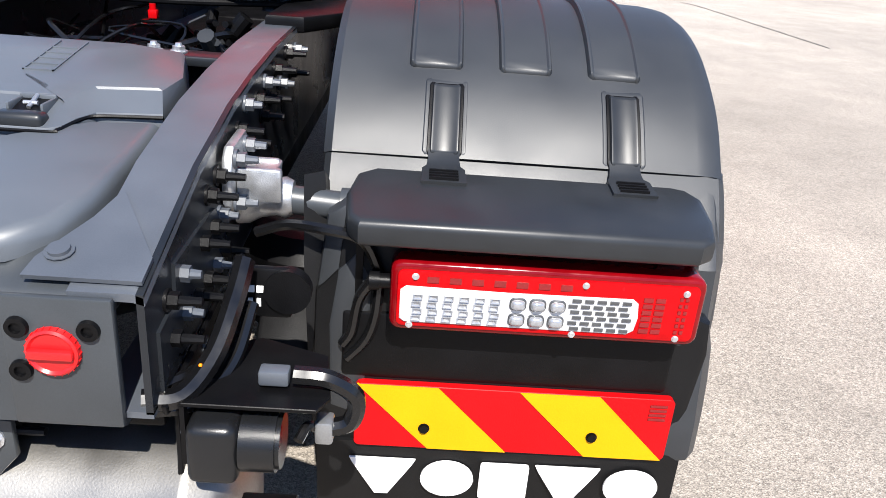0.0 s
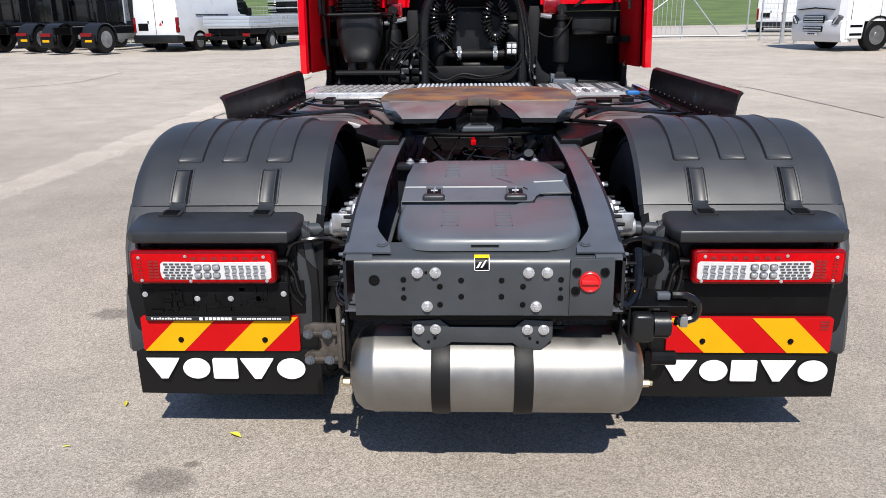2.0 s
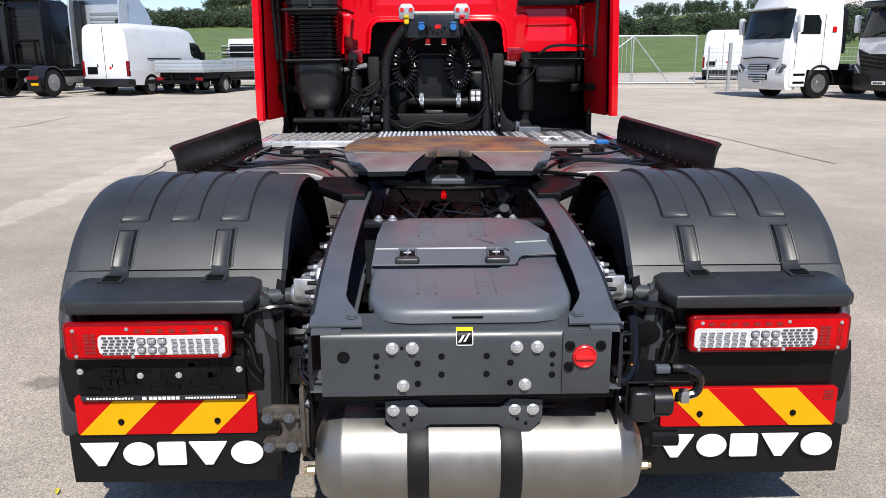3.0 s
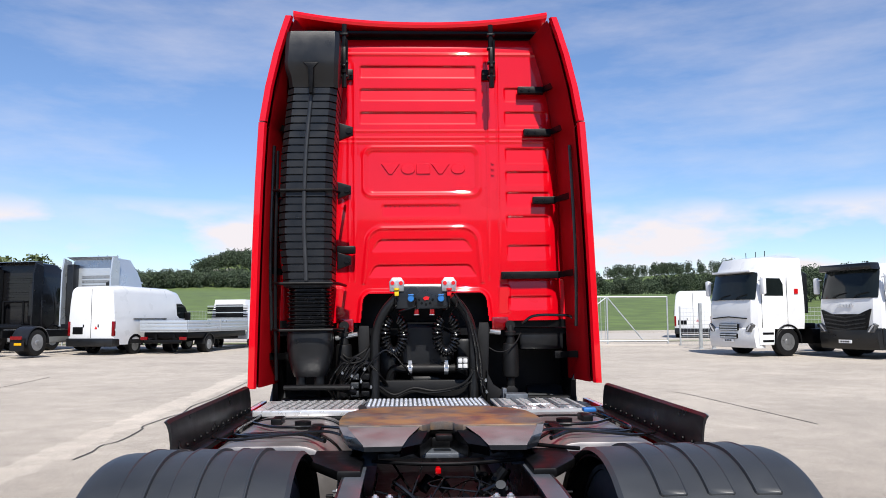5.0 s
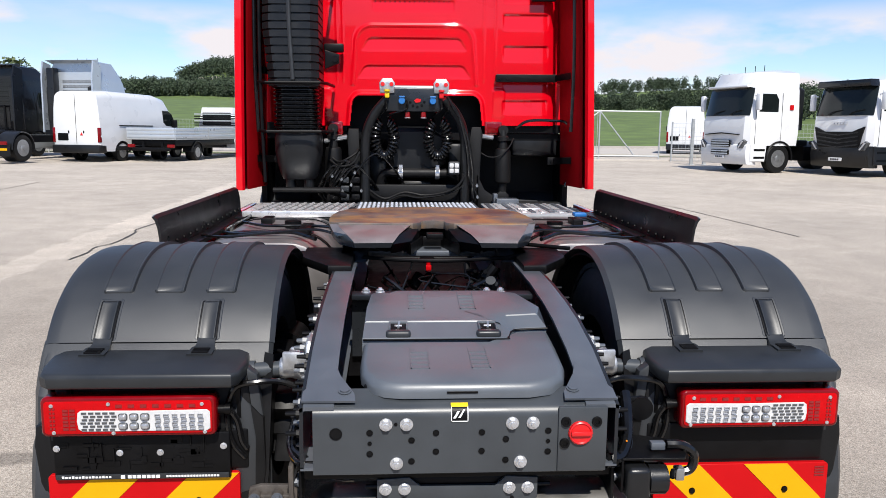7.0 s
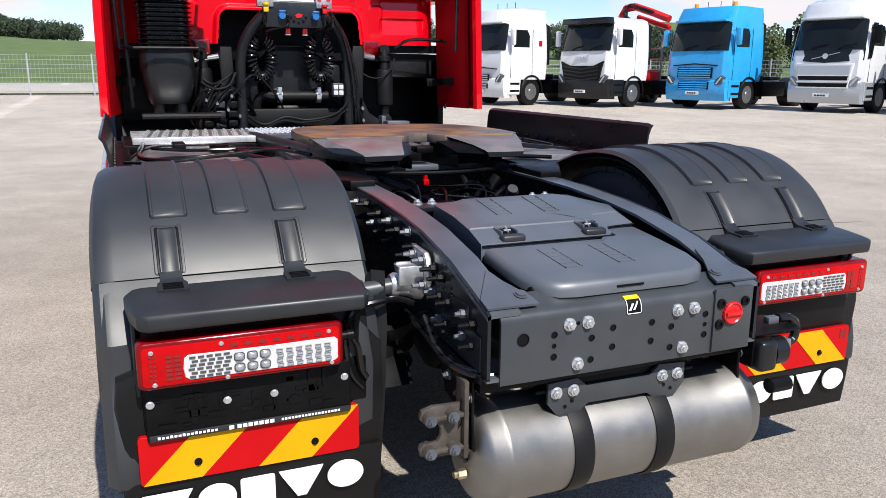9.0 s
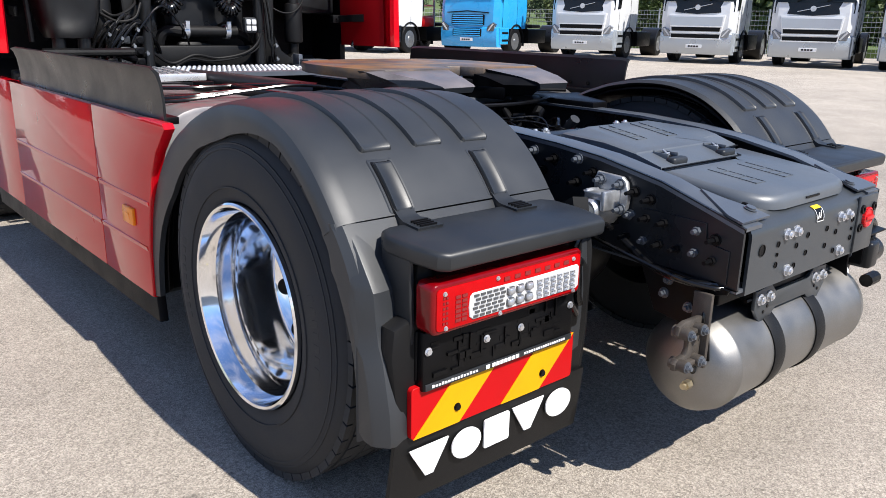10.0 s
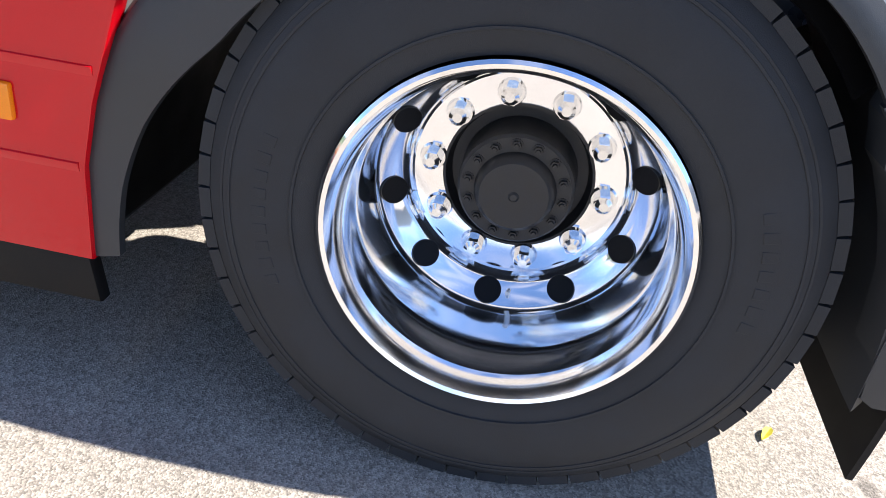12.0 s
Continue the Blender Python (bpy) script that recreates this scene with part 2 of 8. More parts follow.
    t.links.new(wob.outputs["Fac"], wx.inputs[0])
    t.links.new(sx.outputs["X"], wx.inputs[2])
    dist = t.nodes.new("ShaderNodeMath")
    dist.operation = "ADD"
    dist.inputs[1].default_value = 4.25 - 0.28
    t.links.new(wx.outputs["Value"], dist.inputs[0])
    mag = t.nodes.new("ShaderNodeMath")
    mag.operation = "ABSOLUTE"
    t.links.new(dist.outputs["Value"], mag.inputs[0])
    band = t.nodes.new("ShaderNodeMapRange")
    band.interpolation_type = "SMOOTHSTEP"
    band.inputs["From Min"].default_value, band.inputs["From Max"].default_value = 0.19, 0.27
    band.inputs["To Min"].default_value, band.inputs["To Max"].default_value = 1.25, 1.0
    t.links.new(mag.outputs["Value"], band.inputs["Value"])
    lane = t.nodes.new("ShaderNodeVectorMath")
    lane.operation = "SCALE"
    t.links.new(last, lane.inputs[0])
    t.links.new(band.outputs["Result"], lane.inputs["Scale"])
    last = lane.outputs["Vector"]
    for x, y, rx, ry in ((-1.07, 0.095, 0.11, 0.09), (-1.0, 0.20, 0.030, 0.020), (1.106, 0.007, 0.035, 0.025), (-1.46, 0.95, 0.05, 0.035), (-1.9, 1.6, 0.13, 0.09), (1.75, 2.2, 0.08, 0.05), (-2.3, 0.9, 0.08, 0.05), (-2.1, 0.25, 0.30, 0.16), (4.2, 3.0, 0.16, 0.11)):     # old oil spots and damp smudges
        off = t.nodes.new("ShaderNodeVectorMath")
        off.operation = "SUBTRACT"
        off.inputs[1].default_value = (x, y, 0.0)
        t.links.new(c.outputs["Object"], off.inputs[0])
        sq = t.nodes.new("ShaderNodeVectorMath")
        sq.operation = "MULTIPLY"
        sq.inputs[1].default_value = (1 / rx, 1 / ry, 0.0)
        t.links.new(off.outputs["Vector"], sq.inputs[0])
        ln = t.nodes.new("ShaderNodeVectorMath")
        ln.operation = "LENGTH"
        t.links.new(sq.outputs["Vector"], ln.inputs[0])
        rag = t.nodes.new("ShaderNodeMath")
        rag.operation = "MULTIPLY_ADD"
        rag.inputs[1].default_value = 1.1
        t.links.new(fray.outputs["Fac"], rag.inputs[0])
        t.links.new(ln.outputs["Value"], rag.inputs[2])
        edge = t.nodes.new("ShaderNodeMapRange")
        edge.interpolation_type = "SMOOTHSTEP"
        edge.inputs["From Min"].default_value, edge.inputs["From Max"].default_value = 1.15, 1.75
        edge.inputs["To Min"].default_value, edge.inputs["To Max"].default_value = 0.58, 1.0
        t.links.new(rag.outputs["Value"], edge.inputs["Value"])
        dim = t.nodes.new("ShaderNodeVectorMath")
        dim.operation = "SCALE"
        t.links.new(last, dim.inputs[0])
        t.links.new(edge.outputs["Result"], dim.inputs["Scale"])
        last = dim.outputs["Vector"]
    t.links.new(last, p.inputs["Base Color"])
    p.inputs["Roughness"].default_value = 0.9
    b = t.nodes.new("ShaderNodeBump")
    b.inputs["Strength"].default_value, b.inputs["Distance"].default_value = 0.6, 0.003
    t.links.new(vor.outputs["Distance"], b.inputs["Height"])
    t.links.new(b.outputs["Normal"], p.inputs["Normal"])
    return m


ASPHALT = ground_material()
GRASS = material("meadow grass", (0.084, 0.124, 0.030), 0.9, var=0.5, scale=0.4, gscale=20, grain=0.4)
PALE = material("pale worn concrete", (0.40, 0.365, 0.325), 0.9, var=0.15, scale=2.0, gscale=150, grain=0.3)
TAR = material("crack filled with dirt", (0.05, 0.045, 0.04), 0.9, var=0.3)
LEAFY = material("yellow fallen leaf", (0.55, 0.48, 0.05), 0.5, var=0.3, scale=60)
WOODS = material("woodland foliage", (0.034, 0.053, 0.026), 0.8, var=0.5, scale=0.25, gscale=4.0)
TREEG = material("tree foliage", (0.075, 0.100, 0.030), 0.7, var=0.4, scale=1.5, gscale=12.0)

# ---- building tools ----
def smooth_mesh(bm, name, mats, angle=35):
    me = bpy.data.meshes.new(name)
    bmesh.ops.recalc_face_normals(bm, faces=bm.faces)
    for f in bm.faces:
        f.smooth = True
    bm.to_mesh(me)
    bm.free()
    me.set_sharp_from_angle(angle=radians(angle))
    for m in (mats if isinstance(mats, (list, tuple)) else [mats]):
        me.materials.append(m)
    return me


def thing(name, label, category, at=(0, 0, 0), group="", kind=""):
    ob = new(name)
    ob.location = at
    ob.empty_display_size = 0.1
    return tagged(ob, label, category, group, kind)


SPACE = None                                             # a common transform for parts that are laid out together


def part(name, bm, mat, parent, label="", side=1, angle=35):
    """One mesh part under its thing, given in the truck's own metres; side -1 mirrors it across the truck."""
    if SPACE is not None:
        bmesh.ops.transform(bm, matrix=SPACE, verts=bm.verts)
    if side < 0:
        bmesh.ops.scale(bm, vec=(-1, 1, 1), verts=bm.verts)
    ob = new(name, smooth_mesh(bm, name, mat, angle))
    ob.parent = parent
    if label:
        ob["label"] = label
    return ob


def solo(name, bm, mat, label, category, group="", kind="", angle=35):
    ob = new(name, smooth_mesh(bm, name, mat, angle))
    return tagged(ob, label, category, group, kind)


def bevel(bm, geom, width, seg=2):
    bmesh.ops.bevel(bm, geom=geom, offset=width, segments=seg, affect="EDGES", profile=0.5, clamp_overlap=True)


def box(bm, x0, x1, y0, y1, z0, z1, r=0.0, seg=2, m=None):
    tmp = bmesh.new()
    bmesh.ops.create_cube(tmp, size=1.0, matrix=Matrix.Translation(((x0 + x1) / 2, (y0 + y1) / 2, (z0 + z1) / 2)) @ Matrix.Diagonal((abs(x1 - x0), abs(y1 - y0), abs(z1 - z0), 1)))
    if r:
        bevel(tmp, list(tmp.edges), r, seg)
    join(bm, tmp, m)
    return bm


def join(bm, tmp, m=None, index=0):
    if m is not None:
        bmesh.ops.transform(tmp, matrix=m, verts=tmp.verts)
    vs = [bm.verts.new(v.co) for v in tmp.verts]
    for f in tmp.faces:
        try:
            g = bm.faces.new([vs[v.index] for v in f.verts])
            g.material_index = index or f.material_index
        except ValueError:
            pass
    tmp.free()


def prism(bm, pts, axis, a, b, r=0.0, seg=2, m=None):
    """A flat outline pushed from a to b along an axis. pts: the two other coordinates, in the order of the axes."""
    def at(p, k):
        return {"x": (k, p[0], p[1]), "y": (p[0], k, p[1]), "z": (p[0], p[1], k)}[axis]
    tmp = bmesh.new()
    lo, hi = [tmp.verts.new(at(p, a)) for p in pts], [tmp.verts.new(at(p, b)) for p in pts]
    n = len(pts)
    tmp.faces.new(lo)
    tmp.faces.new(hi[::-1])
    for i in range(n):
        tmp.faces.new((lo[i], hi[i], hi[(i + 1) % n], lo[(i + 1) % n]))
    bmesh.ops.recalc_face_normals(tmp, faces=tmp.faces)
    if r:
        ring = [e for e in tmp.edges if len({v in lo for v in e.verts}) == 1]
        bevel(tmp, ring, r, seg)
    tmp.verts.index_update()
    join(bm, tmp, m)
    return bm


def rounded(x0, x1, z0, z1, r, n=4):
    """Outline of a rectangle with round corners."""
    out = []
    for cx, cz, s in ((x1 - r, z1 - r, 0), (x0 + r, z1 - r, 90), (x0 + r, z0 + r, 180), (x1 - r, z0 + r, 270)):
        out += [(cx + r * math.cos(radians(s + 90 * k / n)), cz + r * math.sin(radians(s + 90 * k / n))) for k in range(n + 1)]
    return out


def loft(bm, rings, closed=True, caps=True):
    """Skin over rings of equally many points."""
    vs = [[bm.verts.new(p) for p in ring] for ring in rings]
    n = len(rings[0])
    for i in range(len(vs) - 1):
        for j in range(n if closed else n - 1):
            bm.faces.new((vs[i][j], vs[i][(j + 1) % n], vs[i + 1][(j + 1) % n], vs[i + 1][j]))
    if caps and closed:
        bm.faces.new(vs[0])
        bm.faces.new(vs[-1][::-1])
    return bm


def revolve(bm, profile, centre, axis="x", n=48, close=False):
    """Turn (along, radius) pairs about an axis through centre."""
    c = Vector(centre)
    rings = []
    for a, r in profile:
        ring = []
        for k in range(n):
            u, v = r * math.cos(2 * math.pi * k / n), r * math.sin(2 * math.pi * k / n)
            ring.append(c + Vector({"x": (a, u, v), "y": (u, a, v), "z": (u, v, a)}[axis]))
        rings.append(ring)
    if close:
        rings.append(rings[0])
    return loft(bm, rings, caps=not close)


def rod(bm, p0, p1, r0, r1=None, n=10):
    p0, p1 = Vector(p0), Vector(p1)
    q = (p1 - p0).to_track_quat("Z", "Y")
    r1 = r0 if r1 is None else r1
    rings = [[p + q @ Vector((r * math.cos(2 * math.pi * k / n), r * math.sin(2 * math.pi * k / n), 0)) for k in range(n)] for p, r in ((p0, r0), (p1, r1))]
    return loft(bm, rings)


def spline(pts, steps=6):
    """Points of a smooth line through pts."""
    P = [Vector(p) for p in pts]
    P = [2 * P[0] - P[1]] + P + [2 * P[-1] - P[-2]]
    out = []
    for i in range(1, len(P) - 2):
        for k in range(steps):
            t = k / steps
            out.append(0.5 * ((2 * P[i]) + (P[i + 1] - P[i - 1]) * t + (2 * P[i - 1] - 5 * P[i] + 4 * P[i + 1] - P[i + 2]) * t * t + (3 * P[i] - P[i - 1] - 3 * P[i + 1] + P[i + 2]) * t ** 3))
    return out + [P[-2]]


def hose(bm, pts, r, n=8, steps=6, smooth=True):
    line = spline(pts, steps) if smooth else [Vector(p) for p in pts]
    rings, up = [], Vector((0.13, 0.31, 0.94))
    for i, p in enumerate(line):
        d = (line[min(i + 1, len(line) - 1)] - line[max(i - 1, 0)]).normalized()
        a = d.cross(up)
        a = a.normalized() if a.length > 1e-4 else d.orthogonal().normalized()
        b = a.cross(d)
        up = b
        rings.append([p + r * (a * math.cos(2 * math.pi * k / n) + b * math.sin(2 * math.pi * k / n)) for k in range(n)])
    return loft(bm, rings)


def hexbolt(bm, p, axis, r=0.013, h=0.010, stud=0.012, n=6):
    """Bolt head with a flange washer and a stud tip, standing out along axis from p."""
    p, d = Vector(p), Vector(axis).normalized()
    rod(bm, p, p + d * h * 0.25, r * 1.35, n=12)
    rod(bm, p + d * h * 0.25, p + d * h, r, n=n)
    if stud:
        rod(bm, p + d * h, p + d * (h + stud), r * 0.62, r * 0.5, n=8)
    return bm


B = bmesh.new

# ---- tractor truck: rear chassis ----
truck = thing("tractor_truck", "red two-axle tractor truck with bare fifth wheel, parked on pale asphalt", "truck")
HUBY, HUBZ = 1.005, 0.498
GUARD = [(-13, 0.765), (-2, 0.735), (10, 0.710), (24, 0.672), (38, 0.637), (52, 0.602), (66, 0.581), (80, 0.574), (93, 0.579), (106, 0.593), (118, 0.604), (132, 0.610), (145, 0.610)]


def guard_r(a):
    for (a0, r0), (a1, r1) in zip(GUARD, GUARD[1:]):
        if a <= a1:
            return r0 + (r1 - r0) * (a - a0) / (a1 - a0)
    return GUARD[-1][1]


def polar(a, r):
    return HUBY + r * math.cos(radians(a)), HUBZ + r * math.sin(radians(a))


def guard_strip(bm, x0, x1, a0, a1, lift, thick, n=24, taper=0.0):
    """A raised band that follows the mudguard's curve, with rounded ends."""
    rings = []
    steps = [i / n for i in range(n + 1)]
    if taper:
        e = 0.9 / abs(a1 - a0)
        steps = sorted(steps + [e * 0.4, e, 1 - e, 1 - e * 0.4])
    for s in steps:
        a = a0 + (a1 - a0) * s
        end = min(1.0, min(s, 1 - s) / (0.9 / abs(a1 - a0))) if taper else 1.0
        h = lift * (0.1 + 0.9 * math.sqrt(end))
        w = (x1 - x0) / 2 * (1 - taper * (1 - end))
        c = (x0 + x1) / 2
        r = guard_r(a)
        ring = []
        for x, k in ((c - w, r - thick), (c - w, r + h * 0.1), (c - w + 0.004, r + h), (c - w + 0.0075, r + h), (c - w + 0.011, r + h * 0.8), (c + w - 0.011, r + h * 0.8), (c + w - 0.0075, r + h), (c + w - 0.004, r + h), (c + w, r + h * 0.1), (c + w, r - thick)):
            y, z = polar(a, k)
            ring.append((x, y, z))
        rings.append(ring)
    return loft(bm, rings)


def mudguard(side):
    s = side
    bm = B()
    rings = []
    for i in range(57):
        a = -13 + 158 * i / 56
        r = guard_r(a)
        o = 0.022 * min(1.0, max(0.0, (a - 80) / 55))
        lip = 0.105 + 0.035 * max(0, 1 - abs(a - 28) / 30) - 0.045 * min(1.0, max(0.0, (a - 75) / 40))
        ring = []
        for x, k in ((0.545, r - 0.012), (0.56, r), (0.80, r + 0.004), (1.06, r + 0.003), (1.175 + o, r), (1.206 + o, r - 0.004), (1.223 + o, r - 0.014), (1.230 + o, r - 0.030), (1.234 + o, r - lip * 0.7), (1.234 + o, r - lip), (1.216 + o, r - lip), (1.207 + o, r - lip * 0.65), (1.17, r - 0.026), (0.56, r - 0.02)):
            y, z = polar(a, k)
            ring.append((x, y, z))
        rings.append(ring)
    loft(bm, rings)
    guard = part("mudguard", bm, PLASTIC, truck, "black moulded plastic mudguard with raised ribs", s)
    # black layer below the guard's own plastic: wheel arch shade put into colour
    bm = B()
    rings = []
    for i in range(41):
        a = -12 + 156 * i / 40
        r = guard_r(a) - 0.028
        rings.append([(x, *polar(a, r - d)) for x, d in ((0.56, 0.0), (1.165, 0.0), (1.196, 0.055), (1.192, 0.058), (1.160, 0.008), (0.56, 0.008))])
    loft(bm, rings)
    part("shade_lining", bm, DARK, guard, "black under-layer of the guard, standing in for shade", s)
    for c in (1.064, 0.902, 0.740):
        part("rib", guard_strip(B(), c - 0.058, c + 0.040, 20, 128.4, 0.0135, 0.01, 44, 0.10), PLASTIC, guard, side=s)
    for c in (1.066, 0.752):
        part("strap_seat", guard_strip(B(), c - 0.040, c + 0.040, 130.2, 144.9, 0.0045, 0.01, 12, 0.12), PLASTIC, guard, side=s)
        # black band under the strap puts the gap's shade into colour
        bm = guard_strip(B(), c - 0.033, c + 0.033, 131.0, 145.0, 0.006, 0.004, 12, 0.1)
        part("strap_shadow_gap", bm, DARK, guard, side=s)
        bm = guard_strip(B(), c - 0.027, c + 0.027, 131.5, 145.0, 0.0115, 0.004, 12, 0.1)
        # foot of the strap that hooks onto the lamp cover
        loft(bm, [[(c - w, y, z + 0.011), (c + w, y, z + 0.011), (c + w, y + 0.004, z - 0.004), (c - w, y + 0.004, z - 0.004)] for y, z, w in ((0.508, 0.852, 0.027), (0.492, 0.838, 0.027), (0.478, 0.832, 0.029), (0.462, 0.832, 0.036), (0.405, 0.828, 0.037))])
        strap = part("strap", bm, SHELF, guard, "shiny black rubber hold-down strap", s)
        bm = B()
        for k in range(4):
            box(bm, c - 0.024, c + 0.024, 0.412 + 0.011 * k, 0.4165 + 0.011 * k, 0.838 + 0.0008 * k, 0.844 + 0.0008 * k)
        part("grip_rib", bm, DARK, guard, side=s)
    # lower rear section below the joint
    bm = B()
    prof = [(0.5035, 0.8455), (0.487, 0.826), (0.462, 0.79), (0.44, 0.75), (0.425, 0.70), (0.415, 0.62), (0.41, 0.50), (0.41, 0.36)]
    rings = []
    for y, z in prof:
        fl = 0.060 if z > 0.74 else 0.060 - 0.037 * min(1.0, (0.76 - z) / 0.12)
        rings.append([(0.548, y + 0.015, z - 0.004), (0.56, y, z), (0.80, y - 0.001, z), (1.19, y, z), (1.236, y + 0.004, z - 0.002), (1.252, y + 0.02, z - 0.01),
                      (1.255, y + fl, z - fl * 0.47), (1.237, y + fl, z - fl * 0.47), (1.205, y + min(0.03, fl), z - 0.012), (0.56, y + 0.018, z - 0.008)])
    loft(bm, rings)
    part("guard_lower_section", bm, PLASTIC, guard, side=s)
    # outer cheek that carries the guard's edge down: chamfered corner with two stepped pads
    bm = B()
    loft(bm, [[(1.163, yr + 0.006, z), (1.212, yr, z), (1.226, yr + 0.003, z), (1.248, yr + 0.003 + c, z), (1.252, yr + 0.012 + c, z), (1.252, yf, z), (1.163, yf, z)]
              for z, yr, c, yf in ((0.846, 0.508, 0.012, 0.540), (0.800, 0.466, 0.024, 0.548), (0.765, 0.440, 0.030, 0.536), (0.738, 0.420, 0.030, 0.531), (0.712, 0.403, 0.032, 0.510), (0.640, 0.393, 0.038, 0.475),
                                   (0.592, 0.384, 0.042, 0.457), (0.560, 0.368, 0.030, 0.447), (0.504, 0.356, 0.026, 0.439), (0.440, 0.342, 0.030, 0.433), (0.375, 0.338, 0.030, 0.427), (0.362, 0.342, 0.026, 0.405))])
    part("guard_cheek", bm, PLASTIC, guard, side=s, angle=24)
    # back panel and lower flap
    bm = B()
    prism(bm, [(0.57, 0.36), (1.20, 0.36), (1.222, 0.58), (1.215, 0.64), (1.16, 0.66), (1.15, 0.80), (0.60, 0.80), (0.59, 0.70), (0.555, 0.66), (0.55, 0.50)], "y", 0.345, 0.40, 0.012)
    part("rear_panel", bm, FLAP, guard, side=s)
    # black slab proud of the panel, standing in for a shaded recess
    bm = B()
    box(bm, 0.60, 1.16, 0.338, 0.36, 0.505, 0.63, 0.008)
    part("recess_slab", bm, DARK, guard, side=s)
    bm = B()
    loft(bm, [[(0.53, 0.392, 0.84), (0.56, 0.42, 0.84), (0.565, 0.60, 0.72), (0.545, 0.60, 0.72)], [(0.535, 0.36, 0.70), (0.575, 0.37, 0.70), (0.58, 0.52, 0.60), (0.55, 0.52, 0.58)],
              [(0.545, 0.352, 0.50), (0.59, 0.352, 0.50), (0.59, 0.46, 0.45), (0.56, 0.46, 0.45)], [(0.56, 0.352, 0.30), (0.60, 0.352, 0.30), (0.60, 0.40, 0.30), (0.565, 0.40, 0.30)]])
    part("inner_cheek", bm, FLAP, guard, side=s)
    # moulded inner panel beside the tail lamp, with a raised field
    bm = B()
    prism(bm, [(0.562, 0.36), (0.665, 0.36), (0.665, 0.80), (0.60, 0.81), (0.572, 0.79), (0.556, 0.66), (0.552, 0.50)], "y", 0.352, 0.41, 0.010)
    part("inner_panel", bm, PLASTIC, guard, side=s)
    bm = B()
    prism(bm, [(0.583, 0.44), (0.640, 0.42), (0.648, 0.68), (0.622, 0.735), (0.592, 0.70), (0.578, 0.60)], "y", 0.343, 0.356, 0.006)
    part("panel_field", bm, PLASTIC, guard, side=s)
    bm = B()
    rings = []
    for i in range(7):
        z = 0.372 - 0.182 * i / 6
        y = 0.338 + 0.002 * i + (0.008 * (i / 6) ** 2)
        e = 1.213 - 0.004 * i / 6 + 0.012 * (i / 6)
        rings.append([(0.562, y, z), (0.75, y - 0.002, z), (1.0, y - 0.001, z), (e, y + 0.004, z), (e, y + 0.016, z), (0.562, y + 0.012, z)])
    loft(bm, rings)
    flap = part("mud_flap", bm, FLAP, guard, "black rubber mud flap with white lettering shapes", s)
    # white maker's marks: wedge, oval, block, wedge, oval
    x = 0.620
    z0, z1 = 0.262, 0.340
    marks = []
    for kind, w in (("wedge", 0.118), ("oval", 0.096), ("block", 0.088), ("wedge", 0.118), ("oval", 0.100)):
        marks.append((kind, x, w))
        x += w + 0.0105
    for kind, x, w in marks:
        if s < 0:                              # keep the order as read from behind on both sides
            x = 1.798 - x - w
        bm = B()
        y0, y1 = 0.3325, 0.3365
        if kind == "oval":
            pts = [(x + w / 2 + w / 2 * math.cos(2 * math.pi * k / 28), (z0 + z1) / 2 + (z1 - z0) / 2 * math.sin(2 * math.pi * k / 28)) for k in range(28)]
        elif kind == "wedge":
            pts = [(x, z1), (x + w, z1), (x + w * 0.95, z1 - 0.012), (x + w * 0.60, z0), (x + w * 0.40, z0), (x + w * 0.05, z1 - 0.012)]
        else:
            pts = rounded(x, x + w, z0, z1, 0.006)
        prism(bm, pts, "y", y0, y1)
        part("white_mark", bm, PAINTW, flap, side=s)
    return guard


